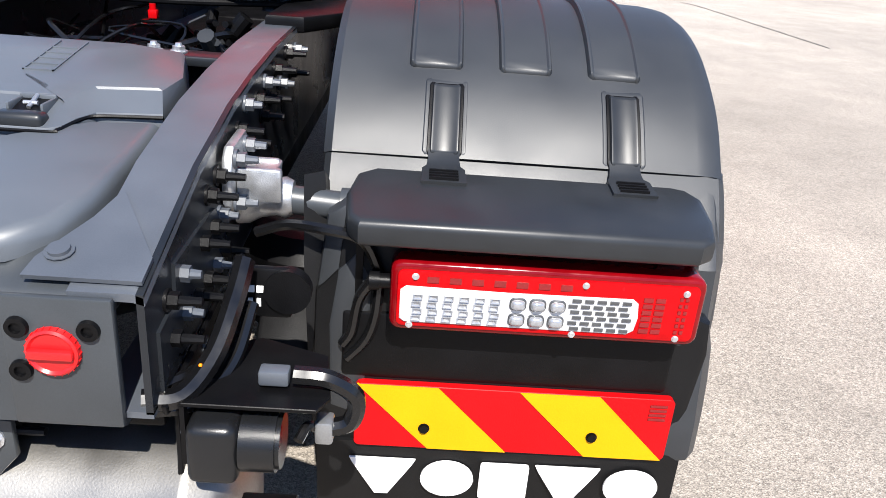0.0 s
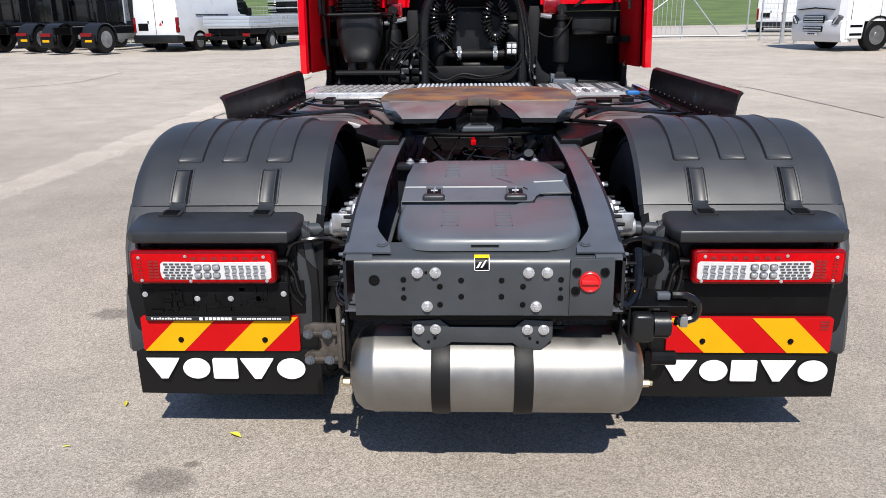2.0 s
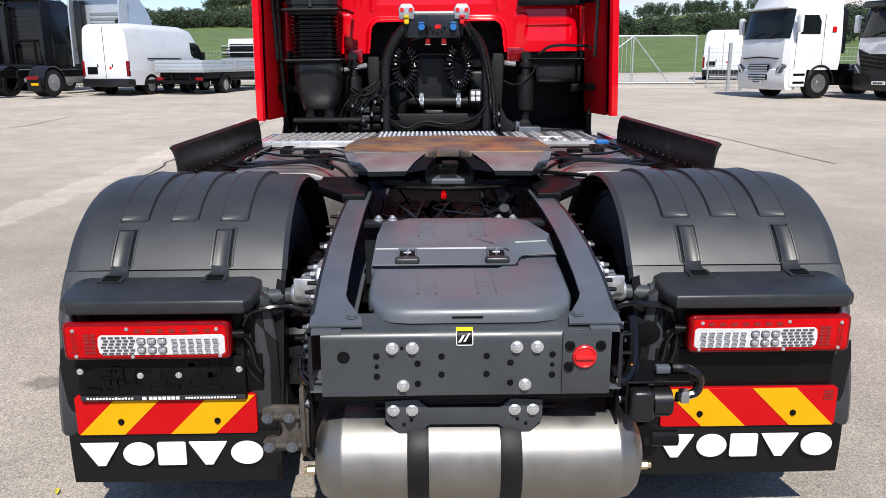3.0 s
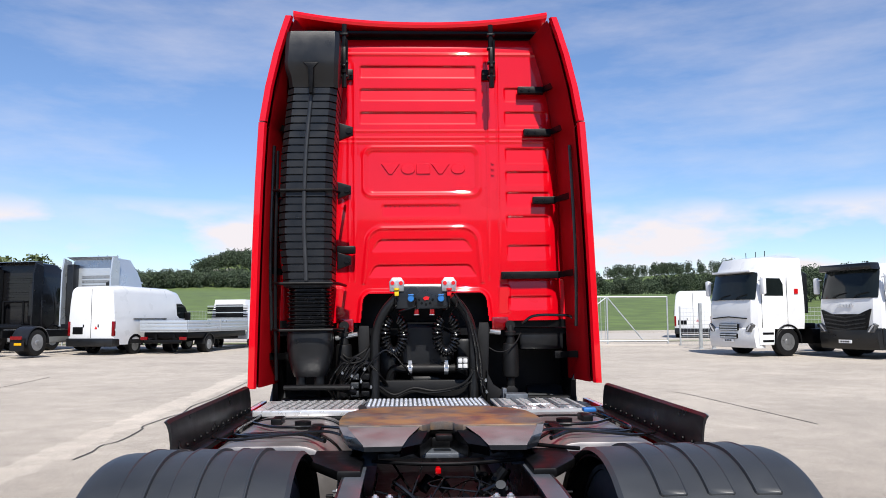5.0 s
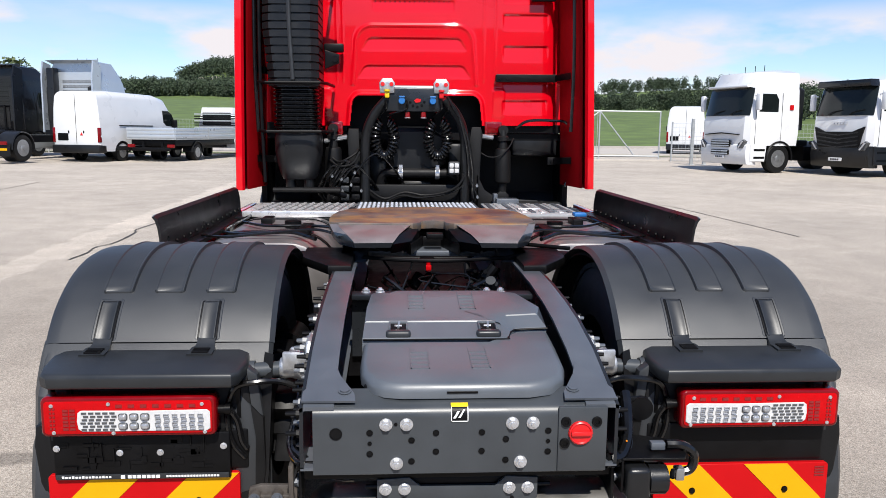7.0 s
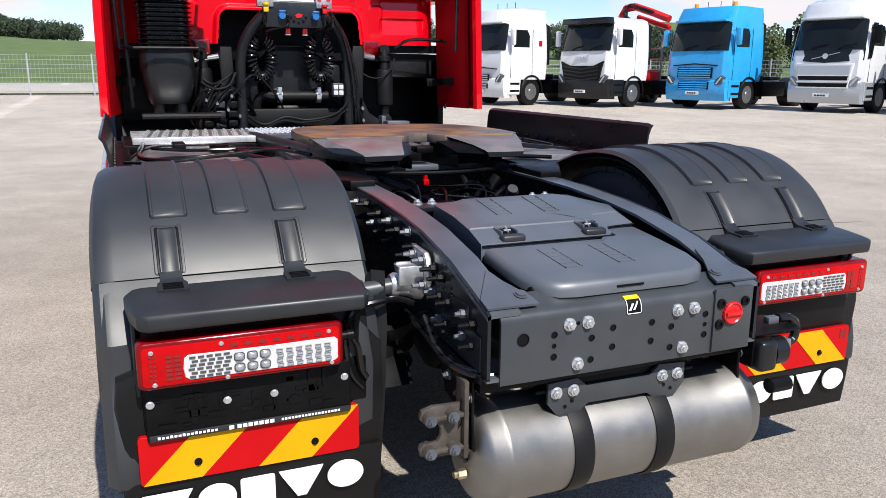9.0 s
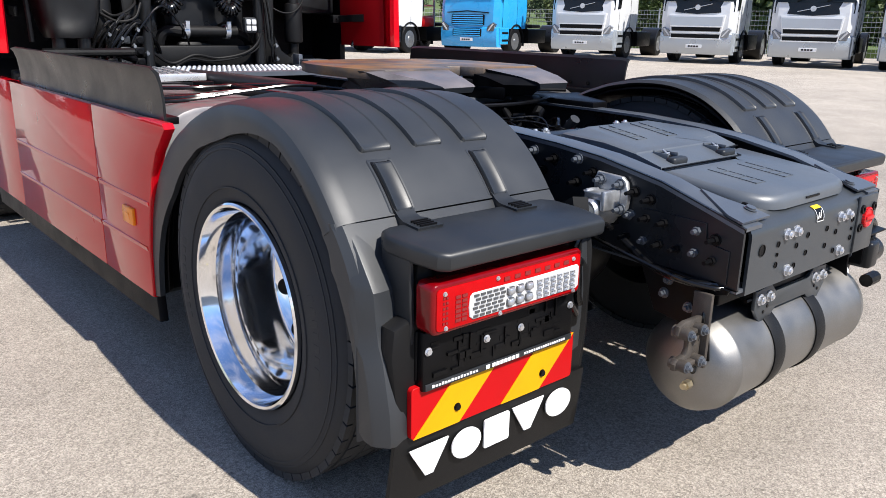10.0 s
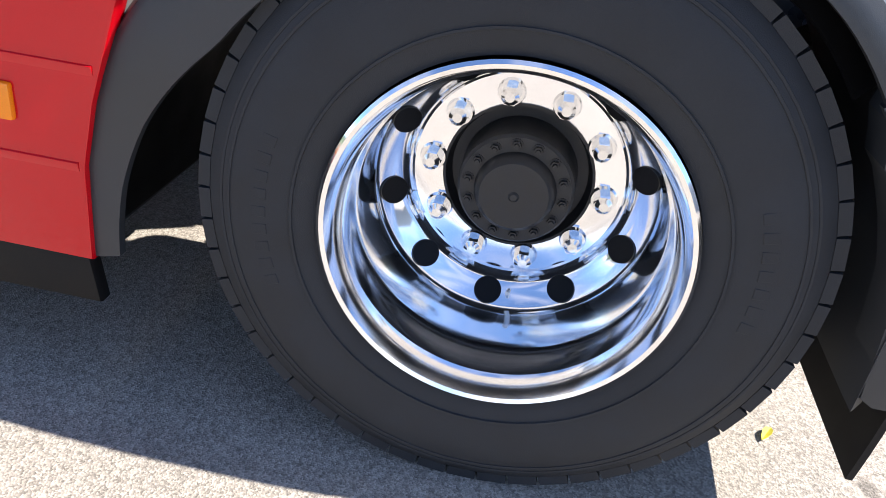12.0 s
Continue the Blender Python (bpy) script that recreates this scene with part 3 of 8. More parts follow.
def tail_lamp(side):
    s = side
    x0, x1, z0, z1, yf = 0.678, 1.166, 0.634, 0.752, 0.279
    bm = B()
    prism(bm, rounded(x0, x1, z0, z1, 0.018), "y", yf, 0.338, 0.009, 3)
    lamp = part("tail_lamp", bm, LAMPRED, truck, "red and clear combination tail lamp", s)
    bm = B()
    prism(bm, rounded(x0 + 0.011, x1 - 0.011, z0 + 0.010, z1 - 0.012, 0.010), "y", yf - 0.003, yf + 0.01, 0.002)
    part("red_lens", bm, LENSRED, lamp, "bright red lamp lens", s)
    bm = B()
    prism(bm, [(x0 + 0.016, z0 + 0.024), (x0 + 0.024, z0 + 0.018), (x0 + 0.372, z0 + 0.018), (x0 + 0.383, z0 + 0.026), (x0 + 0.386, z0 + 0.048), (x0 + 0.383, z1 - 0.045), (x0 + 0.374, z1 - 0.038), (x0 + 0.180, z1 - 0.040), (x0 + 0.024, z1 - 0.038), (x0 + 0.016, z1 - 0.045)], "y", yf - 0.0055, yf + 0.01, 0.0015, 1)
    part("clear_window", bm, LAMPWHITE, lamp, "clear white lamp window", s)
    yw = yf - 0.0055
    for i in range(6):
        for j in range(4):
            cx, cz = x0 + 0.041 + i * 0.0238 + 0.002 * (j % 2), z0 + 0.0275 + j * 0.0122
            bm = B()                                     # faceted pocket: proud rim, sloping walls, small floor
            loft(bm, [[(cx + a * w, y, cz + b * h + o) for a, b in ((-1, -1), (1, -1), (1, 1), (-1, 1))] for w, h, y, o in ((0.0080, 0.0044, yw, 0), (0.0074, 0.0040, yw - 0.0040, 0), (0.0068, 0.0035, yw - 0.0040, 0), (0.0038, 0.0012, yw - 0.0006, 0.0006))])
            part("reflector_cell", bm, LEDCLEAR, lamp, side=s, angle=10)
    for i in range(3):
        for j in range(2):
            cx, cz = x0 + 0.197 + i * 0.0305, z0 + 0.034 + j * 0.027
            bm = B()
            prism(bm, rounded(cx - 0.0130, cx + 0.0130, cz - 0.0105, cz + 0.0105, 0.007), "y", yw - 0.003, yw + 0.002, 0.001, 1)
            eye = part("led_eye", bm, LEDDARK, lamp, side=s)
            bm = B()
            loft(bm, [[(cx + dx * f, y, cz + dz * f) for dx, dz in ((a - cx, b - cz) for a, b in rounded(cx - 0.0108, cx + 0.0108, cz - 0.0083, cz + 0.0083, 0.006))] for f, y in ((1.0, yw - 0.002), (0.97, yw - 0.0055), (0.75, yw - 0.0085), (0.4, yw - 0.0098))])
            part("led_lens", bm, LEDCLEAR, eye, side=s)
    bm = B()
    for j in range(6):
        for i in range(5):
            cx, cz = x0 + 0.284 + i * 0.0195 + (0.004, 0.000, 0.006, 0.002, -0.002, 0.003)[j], z0 + 0.0248 + j * 0.0096
            box(bm, cx - 0.0070, cx + 0.0070, yw - 0.0025, yw + 0.002, cz - 0.0026, cz + 0.0026)
    part("louvre_cell", bm, LEDDARK, lamp, side=s)["kind"] = "stuff"
    bm = B()
    yl = yf - 0.003
    for i in range(2):
        for j in range(6):
            cx, cz = x0 + 0.398 + i * 0.019, z0 + 0.026 + j * 0.0108
            box(bm, cx - 0.0075, cx + 0.0075, yl - 0.0015, yl + 0.003, cz - 0.0038, cz + 0.0038)
    for i in range(7):
        box(bm, x0 + 0.056 + i * 0.034, x0 + 0.074 + i * 0.034, yl - 0.0015, yl + 0.003, z1 - 0.031, z1 - 0.021)
    for j in range(6):
        for i in range(2):
            box(bm, x0 + 0.446 + i * 0.009, x0 + 0.4515 + i * 0.009, yl - 0.0015, yl + 0.003, z0 + 0.024 + j * 0.0115, z0 + 0.030 + j * 0.0115)
    part("dark_cell", bm, LAMPDARK, lamp, side=s)["kind"] = "stuff"
    for x, z in ((x0 + 0.038, z1 - 0.022), (x0 + 0.032, z0 + 0.013), (x0 + 0.298, z1 - 0.020), (x0 + 0.287, z0 + 0.012), (x1 - 0.033, z1 - 0.024), (x1 - 0.037, z0 + 0.015)):
        part("screw", hexbolt(B(), (x, yl, z), (0, -1, 0), 0.0042, 0.004, 0), ZINC, lamp, side=s)
    bm = B()
    rod(bm, (x0 - 0.03, 0.315, 0.70), (x0 + 0.002, 0.315, 0.70), 0.012, n=12)
    rod(bm, (x0 - 0.034, 0.315, 0.70), (x0 - 0.018, 0.315, 0.70), 0.015, n=12)
    part("plug", bm, DARK, lamp, side=s)
    bm = B()
    hose(bm, [(x0 - 0.03, 0.315, 0.70), (x0 - 0.05, 0.325, 0.66), (x0 - 0.06, 0.33, 0.60), (x0 - 0.075, 0.335, 0.57)], 0.009)
    part("lamp_cable", bm, HOSE, lamp, side=s)


def lamp_cover(side):
    bm = B()
    prism(bm, [(0.610, 0.278), (0.628, 0.255), (1.135, 0.255), (1.158, 0.272), (1.174, 0.33), (1.182, 0.42), (1.165, 0.458), (1.140, 0.468), (0.640, 0.468), (0.610, 0.440), (0.600, 0.36)], "z", -0.044, 0.0, 0.012, 3, Matrix.Translation((0, 0.468, 0.838)) @ Matrix.Rotation(radians(4.2), 4, "X") @ Matrix.Translation((0, -0.468, 0)))
    ob = part("lamp_cover", bm, SHELF, truck, "flat black cover plate above the tail lamp", side)
    bm = B()
    prism(bm, [(0.348, 0.790), (0.452, 0.815), (0.445, 0.62), (0.41, 0.50), (0.352, 0.50), (0.342, 0.64)], "x", 1.160, 1.172, 0.003, 1)
    part("cover_side", bm, SHELF, ob, side=side)
    for x0 in (0.62, 1.10):
        bm = B()
        prism(bm, [(0.33, 0.79), (0.42, 0.79), (0.40, 0.66), (0.345, 0.64)], "x", x0, x0 + 0.012)
        part("cover_bracket", bm, DARK, ob, side=side)


def hazard_board(side):
    s = side
    x0, x1, z0, z1 = 0.627, 1.178, 0.370, 0.498
    y0, y1 = 0.329, 0.3455
    bm = B()
    prism(bm, rounded(x0, x1, z0, z1, 0.010), "y", y0, y1, 0.001, 1)
    board = part("hazard_board", bm, SIGNRED, truck, "red and yellow striped reflective marker board", s)
    dx = 0.126
    for k in (0.033, 0.311):
        # stripes fall outwards on each side
        a = x0 + k - 0.030
        pts = [(max(a, x0 + 0.003), z1 - 0.0012), (a + 0.138, z1 - 0.0012), (a + 0.138 + dx, z0 + 0.0012), (a + dx, z0 + 0.0012)]
        bm = B()
        prism(bm, pts, "y", y0 - 0.002, y0 + 0.003)
        part("yellow_stripe", bm, SIGNYEL, board, side=s)
    for x in (0.748, 1.042):
        part("rivet", hexbolt(B(), (x, y0 - 0.002, 0.414), (0, -1, 0), 0.0075, 0.006, 0, 10), DARK, board, side=s)
    if s > 0:
        bm = B()
        for k in range(4):
            box(bm, 1.135, 1.165, y0 - 0.0015, y0 + 0.001, 0.482 - k * 0.009, 0.487 - k * 0.009)
        part("stamp", bm, LAMPDARK, board)


def plate_holder():
    """Number-plate carrier without a plate, under the near-side tail lamp."""
    bm = B()
    box(bm, -1.155, -0.650, 0.318, 0.345, 0.486, 0.630, 0.006)
    holder = part("plate_holder", bm, DARK, truck, "empty black plastic number plate carrier")
    rnd = random.Random(4)
    for k in range(46):
        bm = B()
        w, h = rnd.uniform(0.012, 0.05), rnd.uniform(0.003, 0.02)
        if rnd.random() < 0.35:
            w, h = 0.004, rnd.uniform(0.02, 0.05)
        x, z = rnd.uniform(-1.14, -0.71), rnd.uniform(0.515, 0.60)
        box(bm, x, x + w, 0.313 + 0.002 * (k % 3), 0.320, z, z + h)
        part("moulded_rib", bm, DARK, holder)
    box_strip = B()
    box(box_strip, -1.150, -0.655, 0.314, 0.322, 0.489, 0.505, 0.002)
    strip = part("base_strip", box_strip, SHELF, holder)
    bm = B()
    x = -1.132
    for n, w in ((15, 0.0095),):
        for k in range(n):
            box(bm, x, x + w * 0.7, 0.3125, 0.315, 0.4945, 0.4995 + 0.0015 * (k % 3 == 0))
            x += w
    part("white_print_bars", bm, PAINTW, holder)
    bm = B()
    box(bm, -0.965, -0.953, 0.3125, 0.315, 0.492, 0.502)
    for k in range(7):
        box(bm, -0.945 + k * 0.0135, -0.9345 + k * 0.0135, 0.3125, 0.315, 0.4925, 0.5018)
    part("white_name_bars", bm, PAINTW, holder)["kind"] = "stuff"
    bm = B()
    for k in range(18):
        box(bm, -0.835 + k * 0.0086, -0.829 + k * 0.0086, 0.3125, 0.315, 0.4945, 0.5)
    part("white_print_bars", bm, PAINTW, holder)
    for x, z in ((-1.143, 0.585), (-0.965, 0.570), (-0.850, 0.570), (-0.668, 0.587)):
        part("screw", hexbolt(B(), (x, 0.316, z), (0, -1, 0), 0.0075, 0.006, 0), ZINC, holder)


def wheel(cx, cy, cz, side, rear=True, parent=None):
    """Twin or single truck wheel with its outer face on the side of x * side > 0; cx: the outer tyre wall."""
    s = side
    w = part_empty("wheel", parent, "truck wheel with deep polished rim" if rear else "truck wheel with polished rim")

    def tyre(x_out):
        prof = [(-0.010, 0.298), (0.0, 0.312), (0.004, 0.352), (0.006, 0.402), (-0.002, 0.446), (-0.020, 0.481), (-0.045, 0.4970), (-0.15, 0.5010),
                (-0.255, 0.4970), (-0.28, 0.481), (-0.298, 0.446), (-0.306, 0.402), (-0.300, 0.333), (-0.290, 0.298)]
        bm = B()
        revolve(bm, [(x_out + a, r) for a, r in prof], (0, cy, cz), "x", 96, close=True)
        t = part("tyre", bm, RUBBER, w, "black road tyre", s)
        # shoulder lugs and tread blocks
        bm = B()
        for k in range(54):
            ang = 2 * math.pi * k / 54
            m = Matrix.Translation((x_out, cy, cz)) @ Matrix.Rotation(ang, 4, "X")
            tmp = B()
            for xa, xb, dy in ((-0.042, -0.022, 0.0), (-0.095, -0.058, 0.004), (-0.165, -0.125, 0.0), (-0.24, -0.195, 0.004), (-0.285, -0.255, 0.0)):
                edge = 0.483 if xb > -0.03 or xa < -0.28 else 0.489
                box(tmp, xa, xb, -0.0262 + dy, 0.0262 + dy, edge, 0.5025)
            tmp.verts.index_update()
            join(bm, tmp, m)
        part("tread_block", bm, RUBBER, w, side=s)["kind"] = "stuff"
        for r0 in (0.338, 0.443, 0.457):
            bm = B()
            o = 0.006 if r0 < 0.4 else (0.0005 if r0 < 0.45 else -0.0055)
            revolve(bm, [(x_out + o - 0.008, r0 - 0.004), (x_out + o, r0 - 0.002), (x_out + o, r0 + 0.002), (x_out + o - 0.012, r0 + 0.004)], (0, cy, cz), "x", 72, close=True)
            part("sidewall_ring", bm, RUBBER, w, side=s)
        for a0, n in ((70, 7), (250, 9)):
            for k in range(n):
                m = Matrix.Translation((x_out, cy, cz)) @ Matrix.Rotation(radians(a0 + 4.6 * k), 4, "X")
                part("moulded_bar", box(B(), 0.002, 0.0062, -0.010, 0.010, 0.378, 0.404, 0.0015, 1, m), RUBBER, w, side=s)

    tyre(cx)
    if rear:
        tyre(cx - 0.345)
    d = 0.0 if rear else 0.19
    # rim: rolled edge, deep barrel, dished disc
    prof = [(-0.02, 0.294), (0.004, 0.2955), (0.009, 0.290), (0.006, 0.283), (-0.010, 0.279), (-0.030, 0.272), (-0.040, 0.2655), (-0.075, 0.2625), (-0.085, 0.2580)]
    if rear:
        prof += [(-0.11, 0.2570), (-0.15, 0.2585), (-0.20, 0.2605), (-0.222, 0.2608), (-0.235, 0.2585), (-0.243, 0.2530), (-0.262, 0.2265), (-0.270, 0.2150), (-0.278, 0.2080), (-0.288, 0.2045), (-0.295, 0.2020), (-0.298, 0.198), (-0.298, 0.141), (-0.33, 0.141), (-0.33, 0.262), (-0.11, 0.272), (-0.03, 0.288)]
    else:
        prof += [(-0.100, 0.235), (-0.060, 0.20), (-0.045, 0.185), (-0.045, 0.141), (-0.07, 0.141), (-0.08, 0.19), (-0.11, 0.25), (-0.05, 0.284)]
    bm = B()
    revolve(bm, [(cx + a, r) for a, r in prof], (0, cy, cz), "x", 96, close=True)
    rim = part("rim", bm, CHROME, w, "mirror polished aluminium rim", s, 28)
    face = cx - (0.298 if rear else 0.045)
    for k in range(10):
        a = math.radians(36 * k + 4.5)
        y, z = cy + 0.164 * math.cos(a), cz + 0.164 * math.sin(a)
        bm = B()
        rod(bm, (face, y, z), (face + 0.008, y, z), 0.0265, 0.0235, 18)
        rod(bm, (face + 0.008, y, z), (face + 0.033, y, z), 0.0185, n=6)
        rod(bm, (face + 0.033, y, z), (face + 0.040, y, z), 0.0165, 0.009, 12)
        part("wheel_nut", bm, CAP, w, side=s)
        a += math.radians(18)
        rr, xx = (0.2310, face + 0.0405) if rear else (0.215, face - 0.03)
        y, z = cy + rr * math.cos(a), cz + rr * math.sin(a)
        out = Vector((0.81, -0.58 * math.cos(a), -0.58 * math.sin(a)))
        bm = B()
        rod(bm, Vector((xx, y, z)) - out * 0.02, Vector((xx, y, z)) + out * 0.0028, 0.0268, n=24)
        part("hand_hole", bm, DARK, w, side=s)
    # hub
    bm = B()
    hub_out = face + (0.095 if rear else 0.08)
    revolve(bm, [(face - 0.06, 0.143), (face + 0.003, 0.143), (face + 0.003, 0.138), (face - 0.03, 0.130), (face - 0.03, 0.110), (hub_out - 0.036, 0.106), (hub_out - 0.030, 0.101), (hub_out - 0.028, 0.075), (hub_out - 0.008, 0.070), (hub_out - 0.001, 0.062), (hub_out, 0.010), (hub_out + 0.004, 0.006)], (0, cy, cz), "x", 48)
    part("hub_cap", bm, HUB, w, "black hub with a ring of studs", s)
    for k in range(14):
        a = 2 * math.pi * k / 14 + 0.1
        part("hub_stud", hexbolt(B(), (hub_out - 0.030, cy + 0.088 * math.cos(a), cz + 0.088 * math.sin(a)), (1, 0, 0), 0.0085, 0.010, 0.004), HUB, w, side=s)
    if rear:
        bm = B()
        hose(bm, [(face + 0.02, cy + 0.230 * math.cos(4.6), cz + 0.230 * math.sin(4.6)), (face + 0.055, cy + 0.224 * math.cos(4.62), cz + 0.224 * math.sin(4.62))], 0.004)
        part("valve", bm, ZINC, w, side=s)
    return w


def part_empty(name, parent, label=""):
    ob = new(name)
    ob.parent = parent or truck
    ob.empty_display_size = 0.05
    if label:
        ob["label"] = label
    return ob


for side in (-1, 1):
    mudguard(side)
    tail_lamp(side)
    lamp_cover(side)
    hazard_board(side)
    wheel(1.236, HUBY + 0.003, 0.5025, side)
plate_holder()


# ---- frame rails, rear crossmember, air tank ----
RAIL = [(0.006, 0.815), (0.10, 0.845), (0.25, 0.892), (0.45, 0.930), (0.62, 0.948), (0.85, 0.962), (1.1, 0.966), (3.6, 0.966)]
for side in (-1, 1):
    top = RAIL
    web = [(y, z) for y, z in top] + [(3.6, 0.70), (0.9, 0.70), (0.45, 0.668), (0.006, 0.652)]
    # web painted darker than the flanges, whose paler tone stands for sky sheen
    bm = B()
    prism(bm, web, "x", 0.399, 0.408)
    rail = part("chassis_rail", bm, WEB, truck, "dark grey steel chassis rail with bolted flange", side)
    bm = B()
    rings = [[(0.322, y, z - 0.009), (0.322, y, z), (0.395, y, z + 0.0005), (0.408, y, z - 0.004), (0.409, y, z - 0.014), (0.395, y, z - 0.010)] for y, z in top]
    loft(bm, rings)
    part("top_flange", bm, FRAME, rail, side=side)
    bm = B()
    loft(bm, [[(0.330, y, z), (0.408, y, z), (0.408, y, z + 0.009), (0.330, y, z + 0.009)] for y, z in ((0.006, 0.646), (0.45, 0.662), (0.9, 0.694), (3.6, 0.694))])
    part("bottom_flange", bm, FRAME, rail, side=side)
    # gusset plate on top of the rail's end
    bm = B()
    prism(bm, [(0.268, 0.018), (0.404, 0.018), (0.404, 0.06), (0.330, 0.19), (0.312, 0.13), (0.272, 0.05)], "z", 0.0, 0.006, m=Matrix.Translation((0, 0.0, 0.8165)) @ Matrix.Rotation(radians(16.5), 4, "X"))
    part("end_gusset", bm, FRAME, rail, side=side)
    part("dome_bolt", hexbolt(B(), (0.297, 0.055, 0.841), (0, -0.28, 0.96), 0.013, 0.006, 0, 16), FRAME, rail, side=side)
    rows = [(0.529, 0.912), (0.473, 0.882), (0.529, 0.846), (0.387, 0.847), (0.328, 0.851), (0.277, 0.838), (0.336, 0.785), (0.280, 0.788), (0.225, 0.786), (0.128, 0.785), (0.078, 0.772),
            (0.339, 0.725), (0.284, 0.725), (0.233, 0.726), (0.181, 0.725), (0.130, 0.727), (0.078, 0.718), (0.45, 0.83), (0.44, 0.77), (0.62, 0.90), (0.66, 0.86), (0.70, 0.915), (0.74, 0.875), (0.80, 0.92), (0.86, 0.88), (0.93, 0.93), (0.98, 0.88), (1.05, 0.92)]
    for i, (y, z) in enumerate(rows):
        part("frame_bolt", hexbolt(B(), (0.408, y, z), (1, 0, 0), 0.0115, 0.017, 0.028 if i % 3 else 0.014), DARK if i % 3 else FRAME, rail, side=side)
    # bolted side plate
    bm = B()
    prism(bm, [(0.035, 0.665), (0.36, 0.672), (0.36, 0.74), (0.30, 0.81), (0.255, 0.812), (0.106, 0.808), (0.10, 0.76), (0.035, 0.75)], "x", 0.408, 0.413)
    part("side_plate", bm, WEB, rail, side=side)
    # light alloy clamp that carries the mudguard tube
    bm = B()
    prism(bm, [(0.335, 0.835), (0.345, 0.875), (0.36, 0.888), (0.445, 0.892), (0.455, 0.87), (0.45, 0.80), (0.425, 0.775), (0.365, 0.775), (0.34, 0.80)], "x", 0.413, 0.430, 0.005)
    clamp = part("guard_clamp", bm, CAST, truck, "bright cast aluminium bracket on the rail", side)
    bm = B()
    loft(bm, [[(x, 0.405 + r * math.cos(a), 0.795 + r * 1.1 * math.sin(a)) for a in [2 * math.pi * k / 14 for k in range(14)]] for x, r in ((0.425, 0.044), (0.442, 0.042), (0.462, 0.032), (0.485, 0.028), (0.500, 0.031), (0.512, 0.026))])
    box(bm, 0.43, 0.50, 0.36, 0.375, 0.80, 0.855, 0.005)
    box(bm, 0.43, 0.485, 0.43, 0.442, 0.79, 0.85, 0.005)
    prism(bm, [(0.36, 0.845), (0.445, 0.845), (0.43, 0.825), (0.38, 0.825)], "x", 0.43, 0.488, 0.004)
    part("clamp_socket", bm, CAST, clamp, side=side)
    for y, z in ((0.362, 0.868), (0.428, 0.872), (0.355, 0.80), (0.44, 0.80)):
        part("clamp_bolt", hexbolt(B(), (0.430, y, z), (1, 0, 0), 0.0115, 0.017, 0.018), FRAME, clamp, side=side)
    bm = B()
    rod(bm, (0.505, 0.405, 0.792), (0.625, 0.408, 0.782), 0.024, n=18)
    part("guard_tube", bm, BEAM, truck, "dark grey mudguard support tube", side)
    bm = B()
    revolve(bm, [(0.588, 0.024), (0.588, 0.030), (0.608, 0.030), (0.608, 0.024)], (0, 0.408, 0.785), "x", 20, close=True)
    box(bm, 0.590, 0.606, 0.400, 0.416, 0.738, 0.757, 0.003)
    part("tube_collar", bm, BEAM, truck, side=side)
    # hanger plate below the rail with the casting that holds the tank
    bm = B()
    prism(bm, [(0.285, 0.672), (0.018, 0.655), (0.024, 0.640), (0.062, 0.630), (0.062, 0.545), (0.050, 0.453), (0.095, 0.445), (0.112, 0.528), (0.228, 0.542)], "x", 0.412, 0.420, 0.002, 1)
    hang = part("hanger_plate", bm, DARK, truck, "black hanger plate under the rail end", side)
    for y, z in ((0.124, 0.581), (0.073, 0.588), (0.20, 0.60), (0.19, 0.64)):
        part("hanger_bolt", hexbolt(B(), (0.42, y, z), (1, 0, 0), 0.011, 0.012, 0.008), FRAME, hang, side=side)
bm = B()
prism(bm, [(0.001, 0.637), (0.001, 0.784), (0.0027, 0.795), (0.0082, 0.8052), (0.0165, 0.8112), (0.029, 0.8162), (0.085, 0.836), (0.086, 0.828), (0.031, 0.8085), (0.0205, 0.8042), (0.0145, 0.7995), (0.0110, 0.792), (0.010, 0.783), (0.010, 0.648), (0.018, 0.640), (0.07, 0.640), (0.07, 0.632), (0.010, 0.632)], "x", -0.375, 0.374)
cross = part("rear_crossmember", bm, BEAM, truck, "dark grey pressed rear crossmember with drilled holes")
part("socket_plate", box(B(), 0.249, 0.376, -0.006, 0.004, 0.639, 0.812, 0.003), BEAM, cross)
for x, z in ((-0.191, 0.769), (-0.139, 0.769), (0.131, 0.769), (0.184, 0.769), (-0.164, 0.665), (0.154, 0.665)):
    part("zinc_bolt", hexbolt(B(), (x, 0.001, z), (0, -1, 0), 0.0125, 0.013, 0.004), ZINC, cross)
for x, z, r in ((-0.317, 0.746, 0.0145), (-0.232, 0.748, 0.0075), (-0.232, 0.692, 0.0075), (-0.232, 0.720, 0.005), (-0.064, 0.746, 0.0075), (-0.064, 0.696, 0.0075), (0.053, 0.746, 0.0075), (0.053, 0.696, 0.0075),
                (-0.126, 0.727, 0.0075), (-0.126, 0.671, 0.0075), (0.115, 0.727, 0.0075), (0.115, 0.671, 0.0075), (0.224, 0.748, 0.0075), (0.224, 0.692, 0.0075), (0.224, 0.720, 0.005), (-0.166, 0.770, 0.004)):
    bm = B()
    revolve(bm, [(0.0005, r), (-0.0015, r * 1.12), (-0.0015, r), (0.0065, r * 0.96)], (x, 0, z), "y", 18)
    part("drilled_hole", bm, DARK, cross)
bm = B()
revolve(bm, [(-0.006, 0.031), (-0.014, 0.030), (-0.016, 0.027), (-0.013, 0.024), (-0.012, 0.0)], (0.306, 0, 0.744), "y", 32)
box(bm, 0.280, 0.332, -0.021, -0.012, 0.738, 0.750, 0.003)
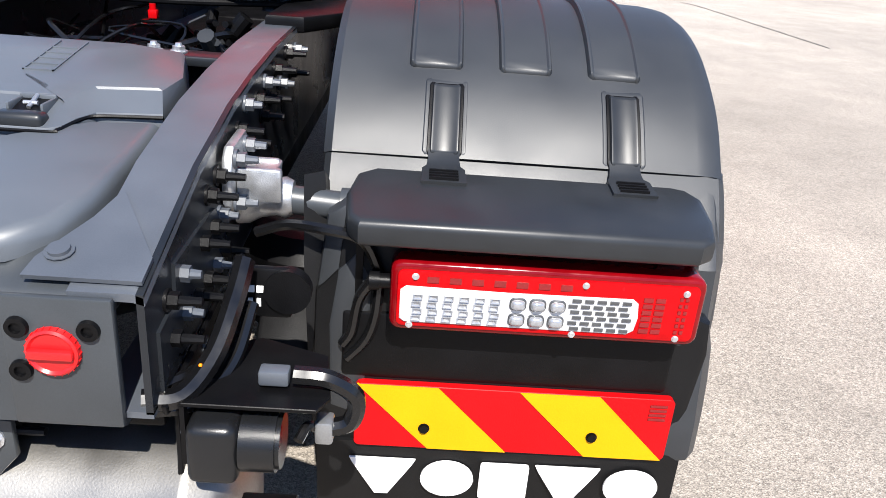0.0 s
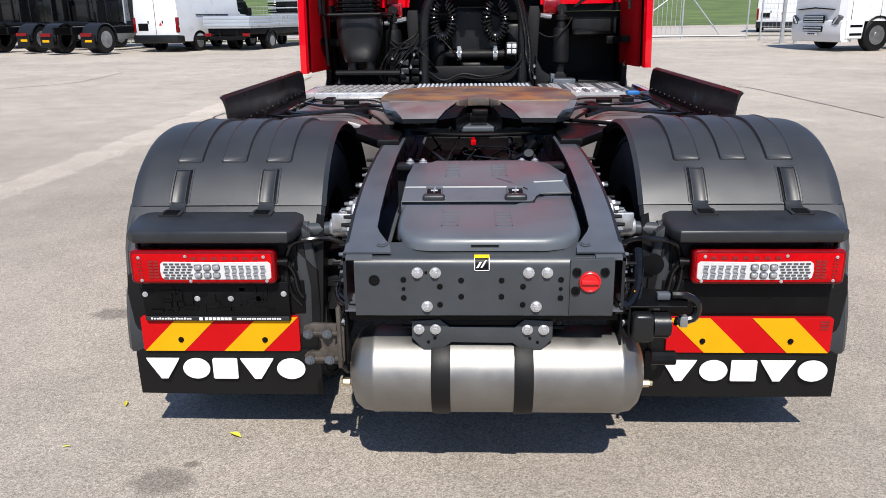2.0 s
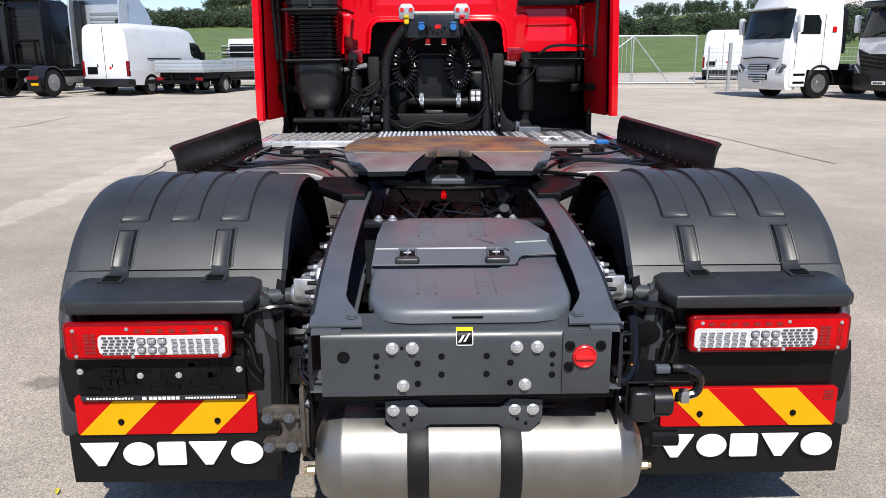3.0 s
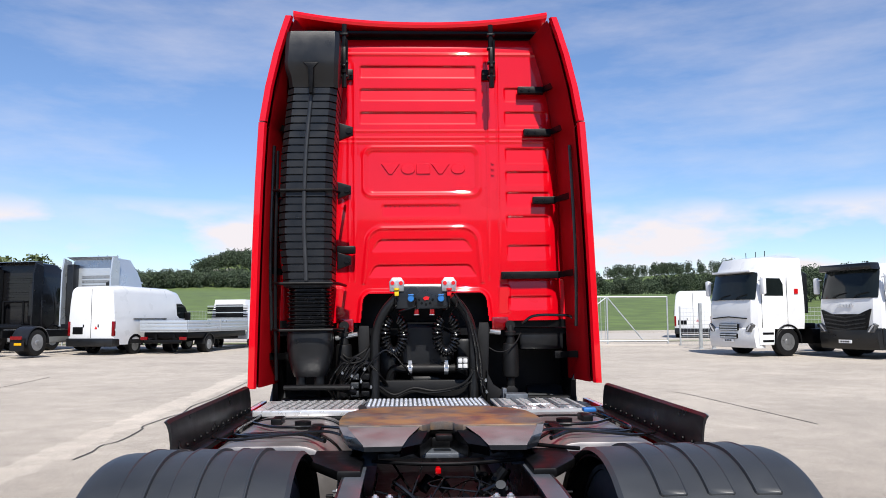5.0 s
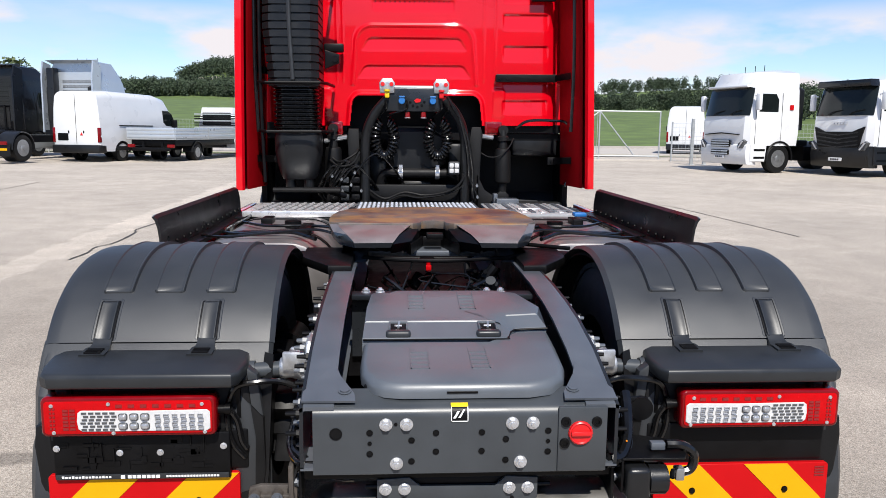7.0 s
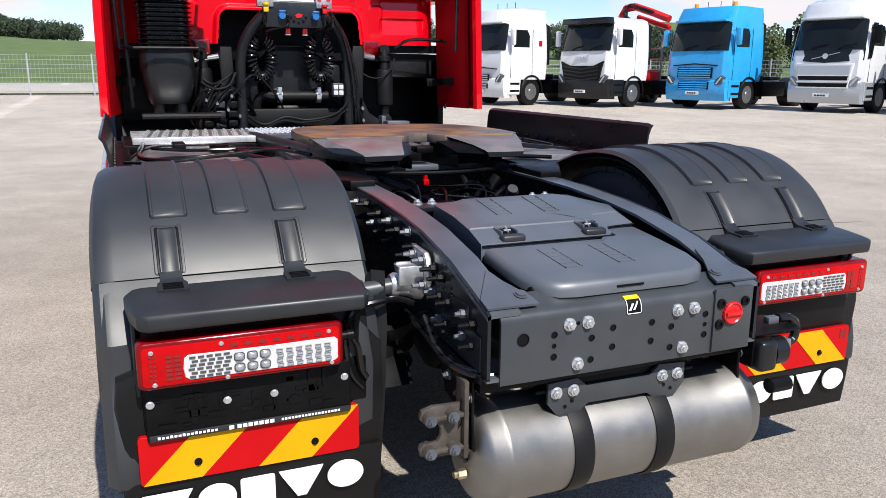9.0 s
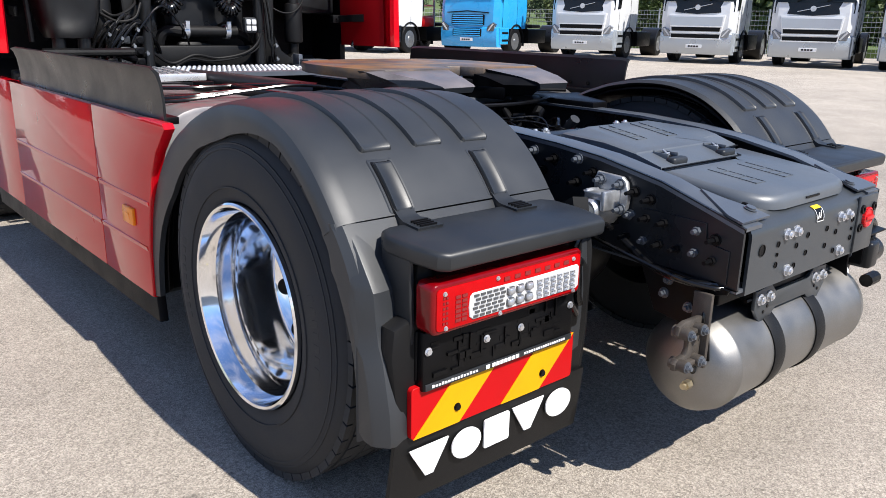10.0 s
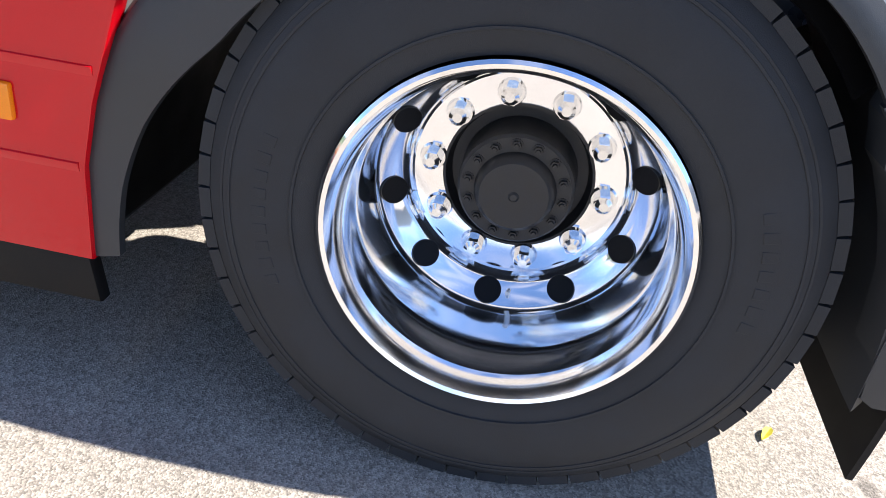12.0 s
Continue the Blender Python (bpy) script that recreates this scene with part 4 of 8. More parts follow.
for k in range(24):
    a = 2 * math.pi * k / 24
    rod(bm, (0.306 + 0.031 * math.cos(a), -0.006, 0.744 + 0.031 * math.sin(a)), (0.306 + 0.031 * math.cos(a), -0.013, 0.744 + 0.031 * math.sin(a)), 0.0008, n=6)
part("battery_switch", bm, REDP, cross, "round red battery isolator knob")
for x, z in ((0.268, 0.773), (0.348, 0.773), (0.266, 0.716)):
    bm = B()
    revolve(bm, [(-0.006, 0.0135), (-0.012, 0.0125), (-0.012, 0.007), (-0.008, 0.0065)], (x, 0, z), "y", 18)
    part("socket_screw", bm, DARK, cross)
BEND = [(0.0, 0.775), (0.0, 0.784), (0.0018, 0.7952), (0.0075, 0.8060), (0.0161, 0.8121), (0.0287, 0.8171), (0.0500, 0.8246)]


def on_bend(x, d, lift):
    """Point of the crossmember's skin, d metres up from the sticker's foot."""
    for (y0, z0), (y1, z1) in zip(BEND, BEND[1:]):
        l = math.hypot(y1 - y0, z1 - z0)
        if d <= l or y1 == 0.05:
            f = d / l
            ny, nz = -(z1 - z0) / l, (y1 - y0) / l
            return (x, y0 + (y1 - y0) * f + ny * lift, z0 + (z1 - z0) * f + nz * lift)
        d -= l


def sticker_piece(bm, d0, d1, a0, a1, b0, b1, lift):
    """Foil that follows the bend; a0, a1 are its sides at d0 and b0, b1 at d1."""
    rings = []
    for i in range(9):
        f = i / 8
        d, xa, xb = d0 + (d1 - d0) * f, a0 + (b0 - a0) * f - 0.004, a1 + (b1 - a1) * f - 0.004
        rings.append([on_bend(xa, d, 0.0), on_bend(xb, d, 0.0), on_bend(xb, d, lift), on_bend(xa, d, lift)])
    loft(bm, rings)
    return bm


sticker = part("warning_sticker", sticker_piece(B(), 0.0, 0.052, -0.022, 0.022, -0.022, 0.022, 0.0008), DARK, cross, "small black warning sticker with yellow head")
part("yellow_band", sticker_piece(B(), 0.038, 0.052, -0.022, 0.022, -0.022, 0.022, 0.0014), YELLOW, sticker)
bm = B()
sticker_piece(bm, 0.0, 0.0022, -0.022, 0.022, -0.022, 0.022, 0.0014)
sticker_piece(bm, 0.0, 0.038, -0.022, -0.0198, -0.022, -0.0198, 0.0014)
sticker_piece(bm, 0.0, 0.038, 0.0198, 0.022, 0.0198, 0.022, 0.0014)
part("white_border", bm, PAINTW, sticker)
bm = B()
sticker_piece(bm, 0.009, 0.026, -0.017, -0.010, -0.006, 0.0, 0.0014)
sticker_piece(bm, 0.010, 0.031, -0.004, 0.002, 0.010, 0.014, 0.0014)
part("white_sign", bm, PAINTW, sticker)

TY, TZ, TR = 0.137, 0.402, 0.138
bm = B()
prof = [(-0.430, 0.0), (-0.428, 0.03), (-0.420, 0.075), (-0.404, 0.115), (-0.380, 0.136), (-0.350, 0.141), (-0.345, 0.145), (-0.336, 0.145), (-0.330, TR)]
prof += [(x, r) for x, r in ((-0.1, TR), (0.2, TR), (0.41, TR), (0.416, 0.145), (0.425, 0.145), (0.430, 0.141), (0.457, 0.136), (0.480, 0.113), (0.496, 0.075), (0.504, 0.03), (0.506, 0.0))]
prof[0], prof[-1] = (-0.430, 0.002), (0.506, 0.002)
prof = [(x + (0.008 if x < -0.3 else 0.0), r if r == TR else r * TR / 0.143) for x, r in prof]
revolve(bm, prof, (0, TY, TZ), "x", 64)
tank = part("air_tank", bm, STEEL, truck, "brushed aluminium cylindrical air tank under the crossmember", angle=50)
for x in (-0.128, 0.124):
    bm = B()
    revolve(bm, [(x - 0.029, TR + 0.0005), (x - 0.029, TR + 0.004), (x - 0.020, TR + 0.006), (x + 0.020, TR + 0.006), (x + 0.029, TR + 0.004), (x + 0.029, TR + 0.0005)], (0, TY, TZ), "x", 64, close=True)
    part("tank_strap", bm, FLAP, tank, "black rubber-lined strap")
for sx, x in ((-1, -0.418), (1, 0.498)):
    for y, z in ((TY - 0.04, TZ - 0.03),):
        bm = B()
        rod(bm, (x, y, z), (x + sx * 0.022, y, z), 0.013, n=6)
        rod(bm, (x + sx * 0.016, y, z), (x + sx * 0.032, y, z), 0.009, n=10)
        part("tank_valve", bm, BRASS, tank)
# bracket between crossmember and tank
bm = B()
prism(bm, [(-0.215, 0.600), (-0.215, 0.545), (-0.175, 0.498), (-0.135, 0.498), (-0.095, 0.530), (0.090, 0.528), (0.130, 0.496), (0.170, 0.496), (0.210, 0.543), (0.210, 0.600), (0.125, 0.605), (0.095, 0.578), (-0.100, 0.580), (-0.130, 0.605)], "y", 0.046, 0.058, 0.003)
tb = part("tank_bracket", bm, BEAM, truck, "dark grey bolted tank bracket")
for x, z in ((-0.193, 0.574), (-0.143, 0.574), (0.134, 0.573), (0.183, 0.573)):
    part("zinc_bolt", hexbolt(B(), (x, 0.046, z), (0, -1, 0), 0.0125, 0.012, 0.004), ZINC, tb)
for x, z in ((-0.165, 0.532), (-0.145, 0.545), (0.142, 0.545), (0.165, 0.532)):
    part("bracket_hole", hexbolt(B(), (x, 0.047, z), (0, -1, 0), 0.005, 0.003, 0, 10), DARK, tb)
bm = B()
rod(bm, (-0.245, 0.06, 0.576), (0.245, 0.06, 0.576), 0.006, n=8)
box(bm, -0.20, 0.20, 0.06, 0.20, 0.560, 0.600, 0.006)
box(bm, -0.405, 0.405, 0.05, 0.10, 0.600, 0.648, 0.006)
box(bm, -0.16, -0.06, 0.07, 0.30, 0.52, 0.645, 0.006)
box(bm, 0.05, 0.15, 0.07, 0.30, 0.52, 0.645, 0.006)
part("lower_crossbeam", bm, DARK, truck)

# ---- battery cover, fifth wheel, deck, tanks, lines ----
# rear half of the lid: outline from above, with a rolled edge
rim = [(-0.150, 0.034), (0.180, 0.034), (0.235, 0.048), (0.280, 0.092), (0.298, 0.160), (0.303, 0.30), (0.303, 0.425), (0.212, 0.412), (0.193, 0.392), (0.183, 0.352), (0.163, 0.336), (-0.262, 0.336), (-0.264, 0.20), (-0.258, 0.125), (-0.230, 0.068), (-0.195, 0.042)]


def lid_z(y):
    return 0.860 + 0.105 * max(0.0, y - 0.034)


bm = B()
cx, cy = 0.02, 0.25
rings = []
for f, dz in ((1.0, -0.036), (0.997, -0.020), (0.985, -0.010), (0.955, -0.002), (0.930, 0.0), (0.5, 0.002)):
    rings.append([(cx + (x - cx) * f, cy + (y - cy) * f, lid_z(cy + (y - cy) * f) + dz) for x, y in rim])
loft(bm, rings)
cover = part("battery_cover", bm, LID, truck, "dark grey plastic battery box lid with two catches")
# higher front half
rim2 = [(0.156, 0.3485), (0.173, 0.361), (0.182, 0.396), (0.200, 0.425), (0.300, 0.437), (0.302, 0.560), (0.255, 0.735), (0.235, 0.765), (-0.235, 0.765), (-0.252, 0.735), (-0.262, 0.56), (-0.264, 0.3485)]


def lid2_z(y):
    return 0.897 + (0.155 * (y - 0.381) if y < 0.70 else 0.0495 - 0.5 * (y - 0.70))


bm = B()
cx, cy = 0.0, 0.56


def lid_seam(y):
    return lid_z(y) if y < 0.50 else lid2_z(y) - 0.02


ledge = []
for x, y in rim2:
    if y < 0.356:
        ledge.append((x * 0.985, y + 0.092))
    elif y < 0.44 and x > 0.16:
        ledge.append((x - 0.018, y + 0.060))
    else:
        ledge.append((cx + (x - cx) * 0.985, cy + (y - cy) * 0.985))
rings = [[(x, y, lid_seam(y) - 0.04) for x, y in rim2], [(x, y, lid_seam(y) - 0.002) for x, y in rim2], [(x * 0.997, y + 0.003, lid_seam(y) + 0.006) for x, y in rim2],
         [(x, y, lid2_z(y) + 0.0175) for x, y in ledge]]
for f, dz in ((0.975, 0.021), (0.70, 0.022), (0.35, 0.022)):
    rings.append([(cx + (x - cx) * f, cy + (y - cy) * f, lid2_z(cy + (y - cy) * f) + dz) for x, y in ledge])
loft(bm, rings)
part("raised_lid", bm, LID, cover)
for x in (-0.158, 0.112):
    # catch: dark rounded block in front of a shallow tray with a small T-shaped key
    bm = B()
    box(bm, x - 0.037, x + 0.037, 0.352, 0.384, 0.888, 0.918, 0.009, 3)
    catch = part("lid_catch", bm, SHELF, cover, "black lid catch")
    bm = B()
    loft(bm, [[(x - 0.026, y, z), (x + 0.026, y, z), (x + 0.026, y, z + 0.0035), (x - 0.026, y, z + 0.0035)] for y, z in ((0.384, 0.9085), (0.430, 0.9200))])
    part("catch_tray", bm, DARK, catch)
    bm = B()
    box(bm, x - 0.028, x + 0.028, 0.428, 0.434, 0.914, 0.930, 0.002)
    box(bm, x - 0.028, x - 0.023, 0.382, 0.430, 0.908, 0.926, 0.002)
    box(bm, x + 0.023, x + 0.028, 0.382, 0.430, 0.908, 0.926, 0.002)
    part("tray_edge", bm, LID, catch)
    bm = B()
    rod(bm, (x, 0.394, 0.917), (x + 0.003, 0.422, 0.930), 0.0035)
    rod(bm, (x - 0.011, 0.404, 0.922), (x + 0.011, 0.404, 0.922), 0.0035)
    part("catch_key", bm, CAST, catch)


def lid_bar(x0, x1, y0, y1, top):
    """Low moulded bar that lies along the lid's slope."""
    bm = B()
    loft(bm, [[(x0, y, top(y) - 0.004), (x1, y, top(y) - 0.004), (x1, y, top(y) + 0.0028), (x0, y, top(y) + 0.0028)] for y in (y0, y1)])
    part("moulded_bar", bm, LID, cover)


def low_top(y):
    return lid_z(y) + 0.0012


def high_top(y):
    return lid2_z(y) + 0.0218


for x in (-0.10, 0.065):
    for y0, top in ((0.135, low_top), (0.535, high_top)):
        for k in range(5):
            lid_bar(x - 0.026, x + 0.026, y0 + k * 0.028, y0 + k * 0.028 + 0.003, top)
        for dx in (-0.026, 0.023):
            lid_bar(x + dx, x + dx + 0.003, y0, y0 + 0.150, top)
# dark seam between the two halves: black bead standing in for the gap's shade
bm = B()
hose(bm, [(x, y - 0.002, lid_z(y) + 0.002) for x, y in [(-0.262, 0.3470), (-0.05, 0.3470), (0.150, 0.3470), (0.169, 0.356), (0.179, 0.392), (0.197, 0.421), (0.240, 0.429), (0.302, 0.435)]], 0.0032, 6, 4)
part("lid_seam", bm, DARK, cover)
bm = B()
box(bm, -0.035, 0.045, 0.0315, 0.040, 0.838, 0.843)
part("lid_slot", bm, DARK, cover)
bm = B()
box(bm, -0.250, 0.265, 0.09, 0.745, 0.64, 0.845, 0.01)
part("battery_box", bm, DARK, truck, "black battery box between the rails")
bm = B()
box(bm, -0.320, 0.320, 0.79, 0.86, 0.915, 0.935, 0.004)
box(bm, -0.320, 0.320, 0.835, 0.855, 0.70, 0.918)
mid = part("middle_crossmember", bm, WEB, truck)
for x in (-0.27, -0.22, 0.16, 0.21):
    part("zinc_bolt", hexbolt(B(), (x, 0.83, 0.935), (0, 0, 1), 0.013, 0.012, 0.006), ZINC, mid)
# black slab added between the rails, standing in for the shade down there
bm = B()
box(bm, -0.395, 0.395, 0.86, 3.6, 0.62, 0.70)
part("black_floor", bm, DARK, truck)
# axle, air springs, brake drums
bm = B()
rod(bm, (-0.95, HUBY, HUBZ), (0.95, HUBY, HUBZ), 0.085, n=20)
revolve(bm, [(-0.22, 0.10), (-0.17, 0.20), (0, 0.25), (0.17, 0.20), (0.22, 0.10)], (0, HUBY, HUBZ), "x", 24)
part("rear_axle", bm, DARK, truck, "black drive axle")
for side in (-1, 1):
    bm = B()
    revolve(bm, [(0.48, 0.12), (0.50, 0.145), (0.53, 0.13), (0.56, 0.15), (0.60, 0.135), (0.64, 0.15), (0.68, 0.12)], (0.52, 0.62, 0), "z", 28)
    part("air_spring", bm, DARK, truck, "black rubber air spring", side)
    bm = B()
    revolve(bm, [(0.55, 0.21), (0.60, 0.215), (0.85, 0.215), (0.87, 0.19)], (0, HUBY, HUBZ), "x", 40)
    part("brake_drum", bm, DARK, truck, side=side)
    bm = B()
    prism(bm, [(0.40, 0.50), (0.48, 0.47), (0.62, 0.47), (1.35, 0.42), (1.40, 0.50), (1.0, 0.56), (0.5, 0.58)], "x", 0.44, 0.54, 0.01)
    part("trailing_arm", bm, DARK, truck, side=side)
# jumble of hoses, lines and valves between the rails
rnd = random.Random(11)
for k in range(26):
    x0, x1 = rnd.uniform(-0.28, 0.28), rnd.uniform(-0.28, 0.28)
    y0, y1 = rnd.uniform(0.88, 1.15), rnd.uniform(1.15, 1.7)
    zz = [rnd.uniform(0.80, 0.93) for _ in range(4)]
    bm = B()
    hose(bm, [(x0, y0, zz[0]), (x0 + rnd.uniform(-0.12, 0.12), y0 + 0.1, zz[1]), (x1, (y0 + y1) / 2, zz[2]), (x1 + rnd.uniform(-0.1, 0.1), y1, zz[3])], rnd.choice((0.0035, 0.005, 0.007, 0.010)) if k % 3 else 0.0035, 7, 5)
    part("air_line", bm, HOSE, truck)
for k in range(14):
    bm = B()
    c = Vector((rnd.uniform(-0.25, 0.25), rnd.uniform(0.95, 1.65), rnd.uniform(0.78, 0.90)))
    rod(bm, c, c + Vector((rnd.uniform(-0.05, 0.05), rnd.uniform(-0.05, 0.05), 0.05)), rnd.uniform(0.012, 0.028), n=10)
    rod(bm, c + Vector((0, 0, 0.03)), c + Vector((rnd.uniform(-0.04, 0.04), -0.04, 0.035)), 0.009, n=8)
    part("valve_body", bm, [DARK, DARK, SHELF, DARK][k % 4], truck)
bm = B()
box(bm, -0.036, -0.012, 1.375, 1.395, 0.915, 0.938, 0.003)
rod(bm, (-0.025, 1.386, 0.938), (-0.025, 1.386, 0.954), 0.009, n=12)
part("red_connector", bm, LENSRED, truck, "red plastic air connector")

# fifth wheel
bm = B()
half = [(0.0, 1.58), (0.05, 1.56), (0.055, 1.50), (0.09, 1.46), (0.41, 1.46), (0.455, 1.52), (0.467, 1.66), (0.465, 1.80), (0.45, 1.95), (0.40, 2.07), (0.30, 2.15), (0.15, 2.19), (0.0, 2.20)]
left = [(-x, y) for x, y in half[1:-1]][::-1]
top_out = half + left
prism(bm, top_out, "z", 1.070, 1.108, 0.005)
fw = part_empty("fifth_wheel", truck, "greasy brown-black cast fifth wheel coupling plate")
GREASE = material("greasy rusty cast plate", (0.095, 0.080, 0.071), 0.46, metal=0.1, var=0.5, scale=7, grain=0.2, gscale=200, rvar=0.12, spec=0.45)


def grease_patches(m):
    t = m.node_tree
    p = t.nodes["Principled BSDF"]
    old = p.inputs["Base Color"].links[0].from_socket
    n = t.nodes.new("ShaderNodeTexNoise")
    n.inputs["Scale"].default_value, n.inputs["Detail"].default_value = 5.0, 8.0
    r = t.nodes.new("ShaderNodeValToRGB")
    r.color_ramp.elements[0].position, r.color_ramp.elements[1].position = 0.46, 0.60
    mixn = t.nodes.new("ShaderNodeMix")
    mixn.data_type = "RGBA"
    mixn.inputs["B"].default_value = (0.22, 0.125, 0.055, 1)
    c = t.nodes.new("ShaderNodeTexCoord")
    for a, b in ((c.outputs["Object"], n.inputs["Vector"]), (n.outputs["Fac"], r.inputs["Fac"]), (r.outputs["Color"], mixn.inputs["Factor"]), (old, mixn.inputs["A"]), (mixn.outputs["Result"], p.inputs["Base Color"])):
        t.links.new(a, b)


grease_patches(GREASE)
part("top_plate", bm, GREASE, fw, "greasy brown steel top plate")
RAMP = material("worn dark coupling ramp", (0.145, 0.130, 0.132), 0.45, metal=0.1, var=0.35, scale=9, grain=0.1, gscale=200, spec=0.5)
for s in (-1, 1):
    bm = B()
    # sloping ramp face, turned-down nose and outer flank
    loft(bm, [[(0.095, 1.475, 1.104), (0.42, 1.475, 1.104), (0.458, 1.53, 1.100), (0.462, 1.66, 1.098), (0.44, 1.66, 1.06), (0.12, 1.50, 1.06)],
              [(0.150, 1.31, 1.079), (0.365, 1.30, 1.079), (0.430, 1.42, 1.075), (0.458, 1.60, 1.072), (0.42, 1.62, 1.04), (0.17, 1.36, 1.04)],
              [(0.170, 1.235, 1.062), (0.335, 1.225, 1.062), (0.410, 1.37, 1.056), (0.452, 1.57, 1.052), (0.40, 1.60, 1.022), (0.19, 1.29, 1.024)],
              [(0.176, 1.225, 1.056), (0.332, 1.215, 1.056), (0.407, 1.36, 1.050), (0.450, 1.565, 1.046), (0.40, 1.60, 1.018), (0.19, 1.28, 1.020)],
              [(0.185, 1.228, 1.036), (0.328, 1.218, 1.036), (0.398, 1.355, 1.030), (0.44, 1.56, 1.026), (0.39, 1.60, 1.006), (0.20, 1.28, 1.010)]])
    bmesh.ops.recalc_face_normals(bm, faces=bm.faces)
    for f in bm.faces:                                   # black cast flanks, worn upper face
        f.material_index = 0 if f.normal.z > 0.72 else 1
    part("ramp", bm, [RAMP, WEB], fw, "worn sloping coupling ramp", s)
    bm = B()
    loft(bm, [[(0.055, 1.55, 1.09), (0.098, 1.47, 1.09), (0.098, 1.50, 1.02), (0.06, 1.55, 1.02)], [(0.075, 1.42, 1.070), (0.156, 1.30, 1.072), (0.165, 1.33, 1.015), (0.085, 1.44, 1.015)], [(0.10, 1.35, 1.045), (0.176, 1.235, 1.048), (0.185, 1.27, 1.005), (0.11, 1.38, 1.005)]])
    part("throat_flank", bm, DARK, fw, side=s)
    # cast bracket from the rail up to the coupling, with its outrigger
    bm = B()
    prism(bm, [(0.335, 1.08), (0.425, 1.08), (0.55, 1.30), (0.56, 1.55), (0.335, 1.55)], "z", 0.950, 0.990, 0.01)
    prism(bm, [(0.42, 1.32), (0.72, 1.42), (0.74, 1.50), (0.42, 1.52)], "z", 0.955, 0.980, 0.006)
    part("rail_bracket", bm, DARK, fw, side=s)
    bm = B()
    prism(bm, [(1.50, 0.962), (1.85, 0.962), (1.76, 1.04), (1.70, 1.065), (1.62, 1.065), (1.57, 1.04)], "x", 0.30, 0.40, 0.01)
    part("pivot_bracket", bm, DARK, fw, side=s)
bm = B()
prism(bm, [(-0.10, 1.34), (-0.06, 1.52), (-0.04, 1.60), (0.04, 1.60), (0.06, 1.52), (0.10, 1.34), (0.12, 1.40), (0.12, 1.72), (-0.12, 1.72), (-0.12, 1.40)], "z", 0.985, 1.035, 0.006)
box(bm, -0.03, 0.045, 1.47, 1.53, 1.035, 1.062, 0.006)
part("lock_housing", bm, DARK, fw)
bm = B()
hose(bm, [(-0.30, 1.30, 0.985), (-0.1, 1.24, 0.982), (0.1, 1.24, 0.982), (0.35, 1.32, 0.985)], 0.008)
rod(bm, (0.36, 1.62, 1.0), (0.60, 1.45, 1.0), 0.009)
part("release_handle", bm, DARK, fw)
bm = B()
box(bm, -0.40, 0.40, 1.48, 1.90, 0.960, 0.985, 0.006)
for x in (-0.40, 0.28):
    prism(bm, [(1.30, 0.966), (2.05, 0.966), (1.98, 0.99), (1.38, 0.99)], "x", x, x + 0.12, 0.004)
part("mounting_plate", bm, FRAME, fw)

# fuel and adblue tanks beside the frame
SPACE = Matrix.Translation((0, 0, 0.05))
for side in (-1, 1):
    bm = B()
    prism(bm, rounded(0.46, 1.18, 0.36, 0.925, 0.22, 8), "y", 1.80, 3.25, 0.02)
    tk = part("fuel_tank", bm, GREYTANK, truck, "shiny grey-brown fuel tank beside the chassis rail", side)
    for y in (2.15, 2.75):
        bm = B()
        prism(bm, rounded(0.457, 1.183, 0.357, 0.931, 0.222, 8), "y", y, y + 0.05)
        part("tank_band", bm, DARK, tk, side=side)
    bm = B()
    hose(bm, [(0.55, 1.85, 0.935), (0.70, 2.0, 0.95), (0.95, 2.05, 0.93), (1.08, 2.3, 0.92), (1.05, 2.9, 0.93)], 0.011)
    hose(bm, [(0.45, 2.0, 0.97), (0.6, 2.2, 0.955), (0.85, 2.25, 0.95), (1.02, 2.5, 0.94)], 0.008)
    hose(bm, [(0.42, 1.7, 0.97), (0.55, 1.85, 0.98), (0.75, 1.9, 0.96), (1.0, 1.95, 0.93), (1.15, 2.1, 0.92)], 0.007)
    part("tank_line", bm, HOSE, truck, side=side)
    bm = B()
    rod(bm, (0.72, 2.35, 0.93), (0.72, 2.35, 0.965), 0.045, n=18)
    part("tank_sender", bm, DARK, tk, side=side)
    for x, y, l in ((0.60, 2.05, 0.25), (0.86, 2.50, 0.15)):
        part("tank_bracket", box(B(), x, x + 0.06, y, y + l, 0.925, 0.960, 0.006), DARK, tk, side=side)

SPACE = None
bm = B()
hose(bm, [(-0.44, 3.10, 0.985), (-0.40, 2.80, 0.985), (-0.33, 2.45, 0.98), (-0.27, 2.15, 0.975)], 0.034, 14)
part("charge_pipe", bm, SHELF, truck, "thick black pipe beside the coupling")
# aluminium walkway
def tread_plate(name, x0, x1, y0, y1, z, label, mat=TREAD):
    bm = B()
    prism(bm, [(y0, z - 0.030), (y0, z - 0.006), (y0 + 0.01, z), (y1 - 0.01, z), (y1, z - 0.006), (y1, z - 0.030)], "x", x0, x1, 0.002, 1)
    pl = part(name, bm, mat, truck, label)
    return pl


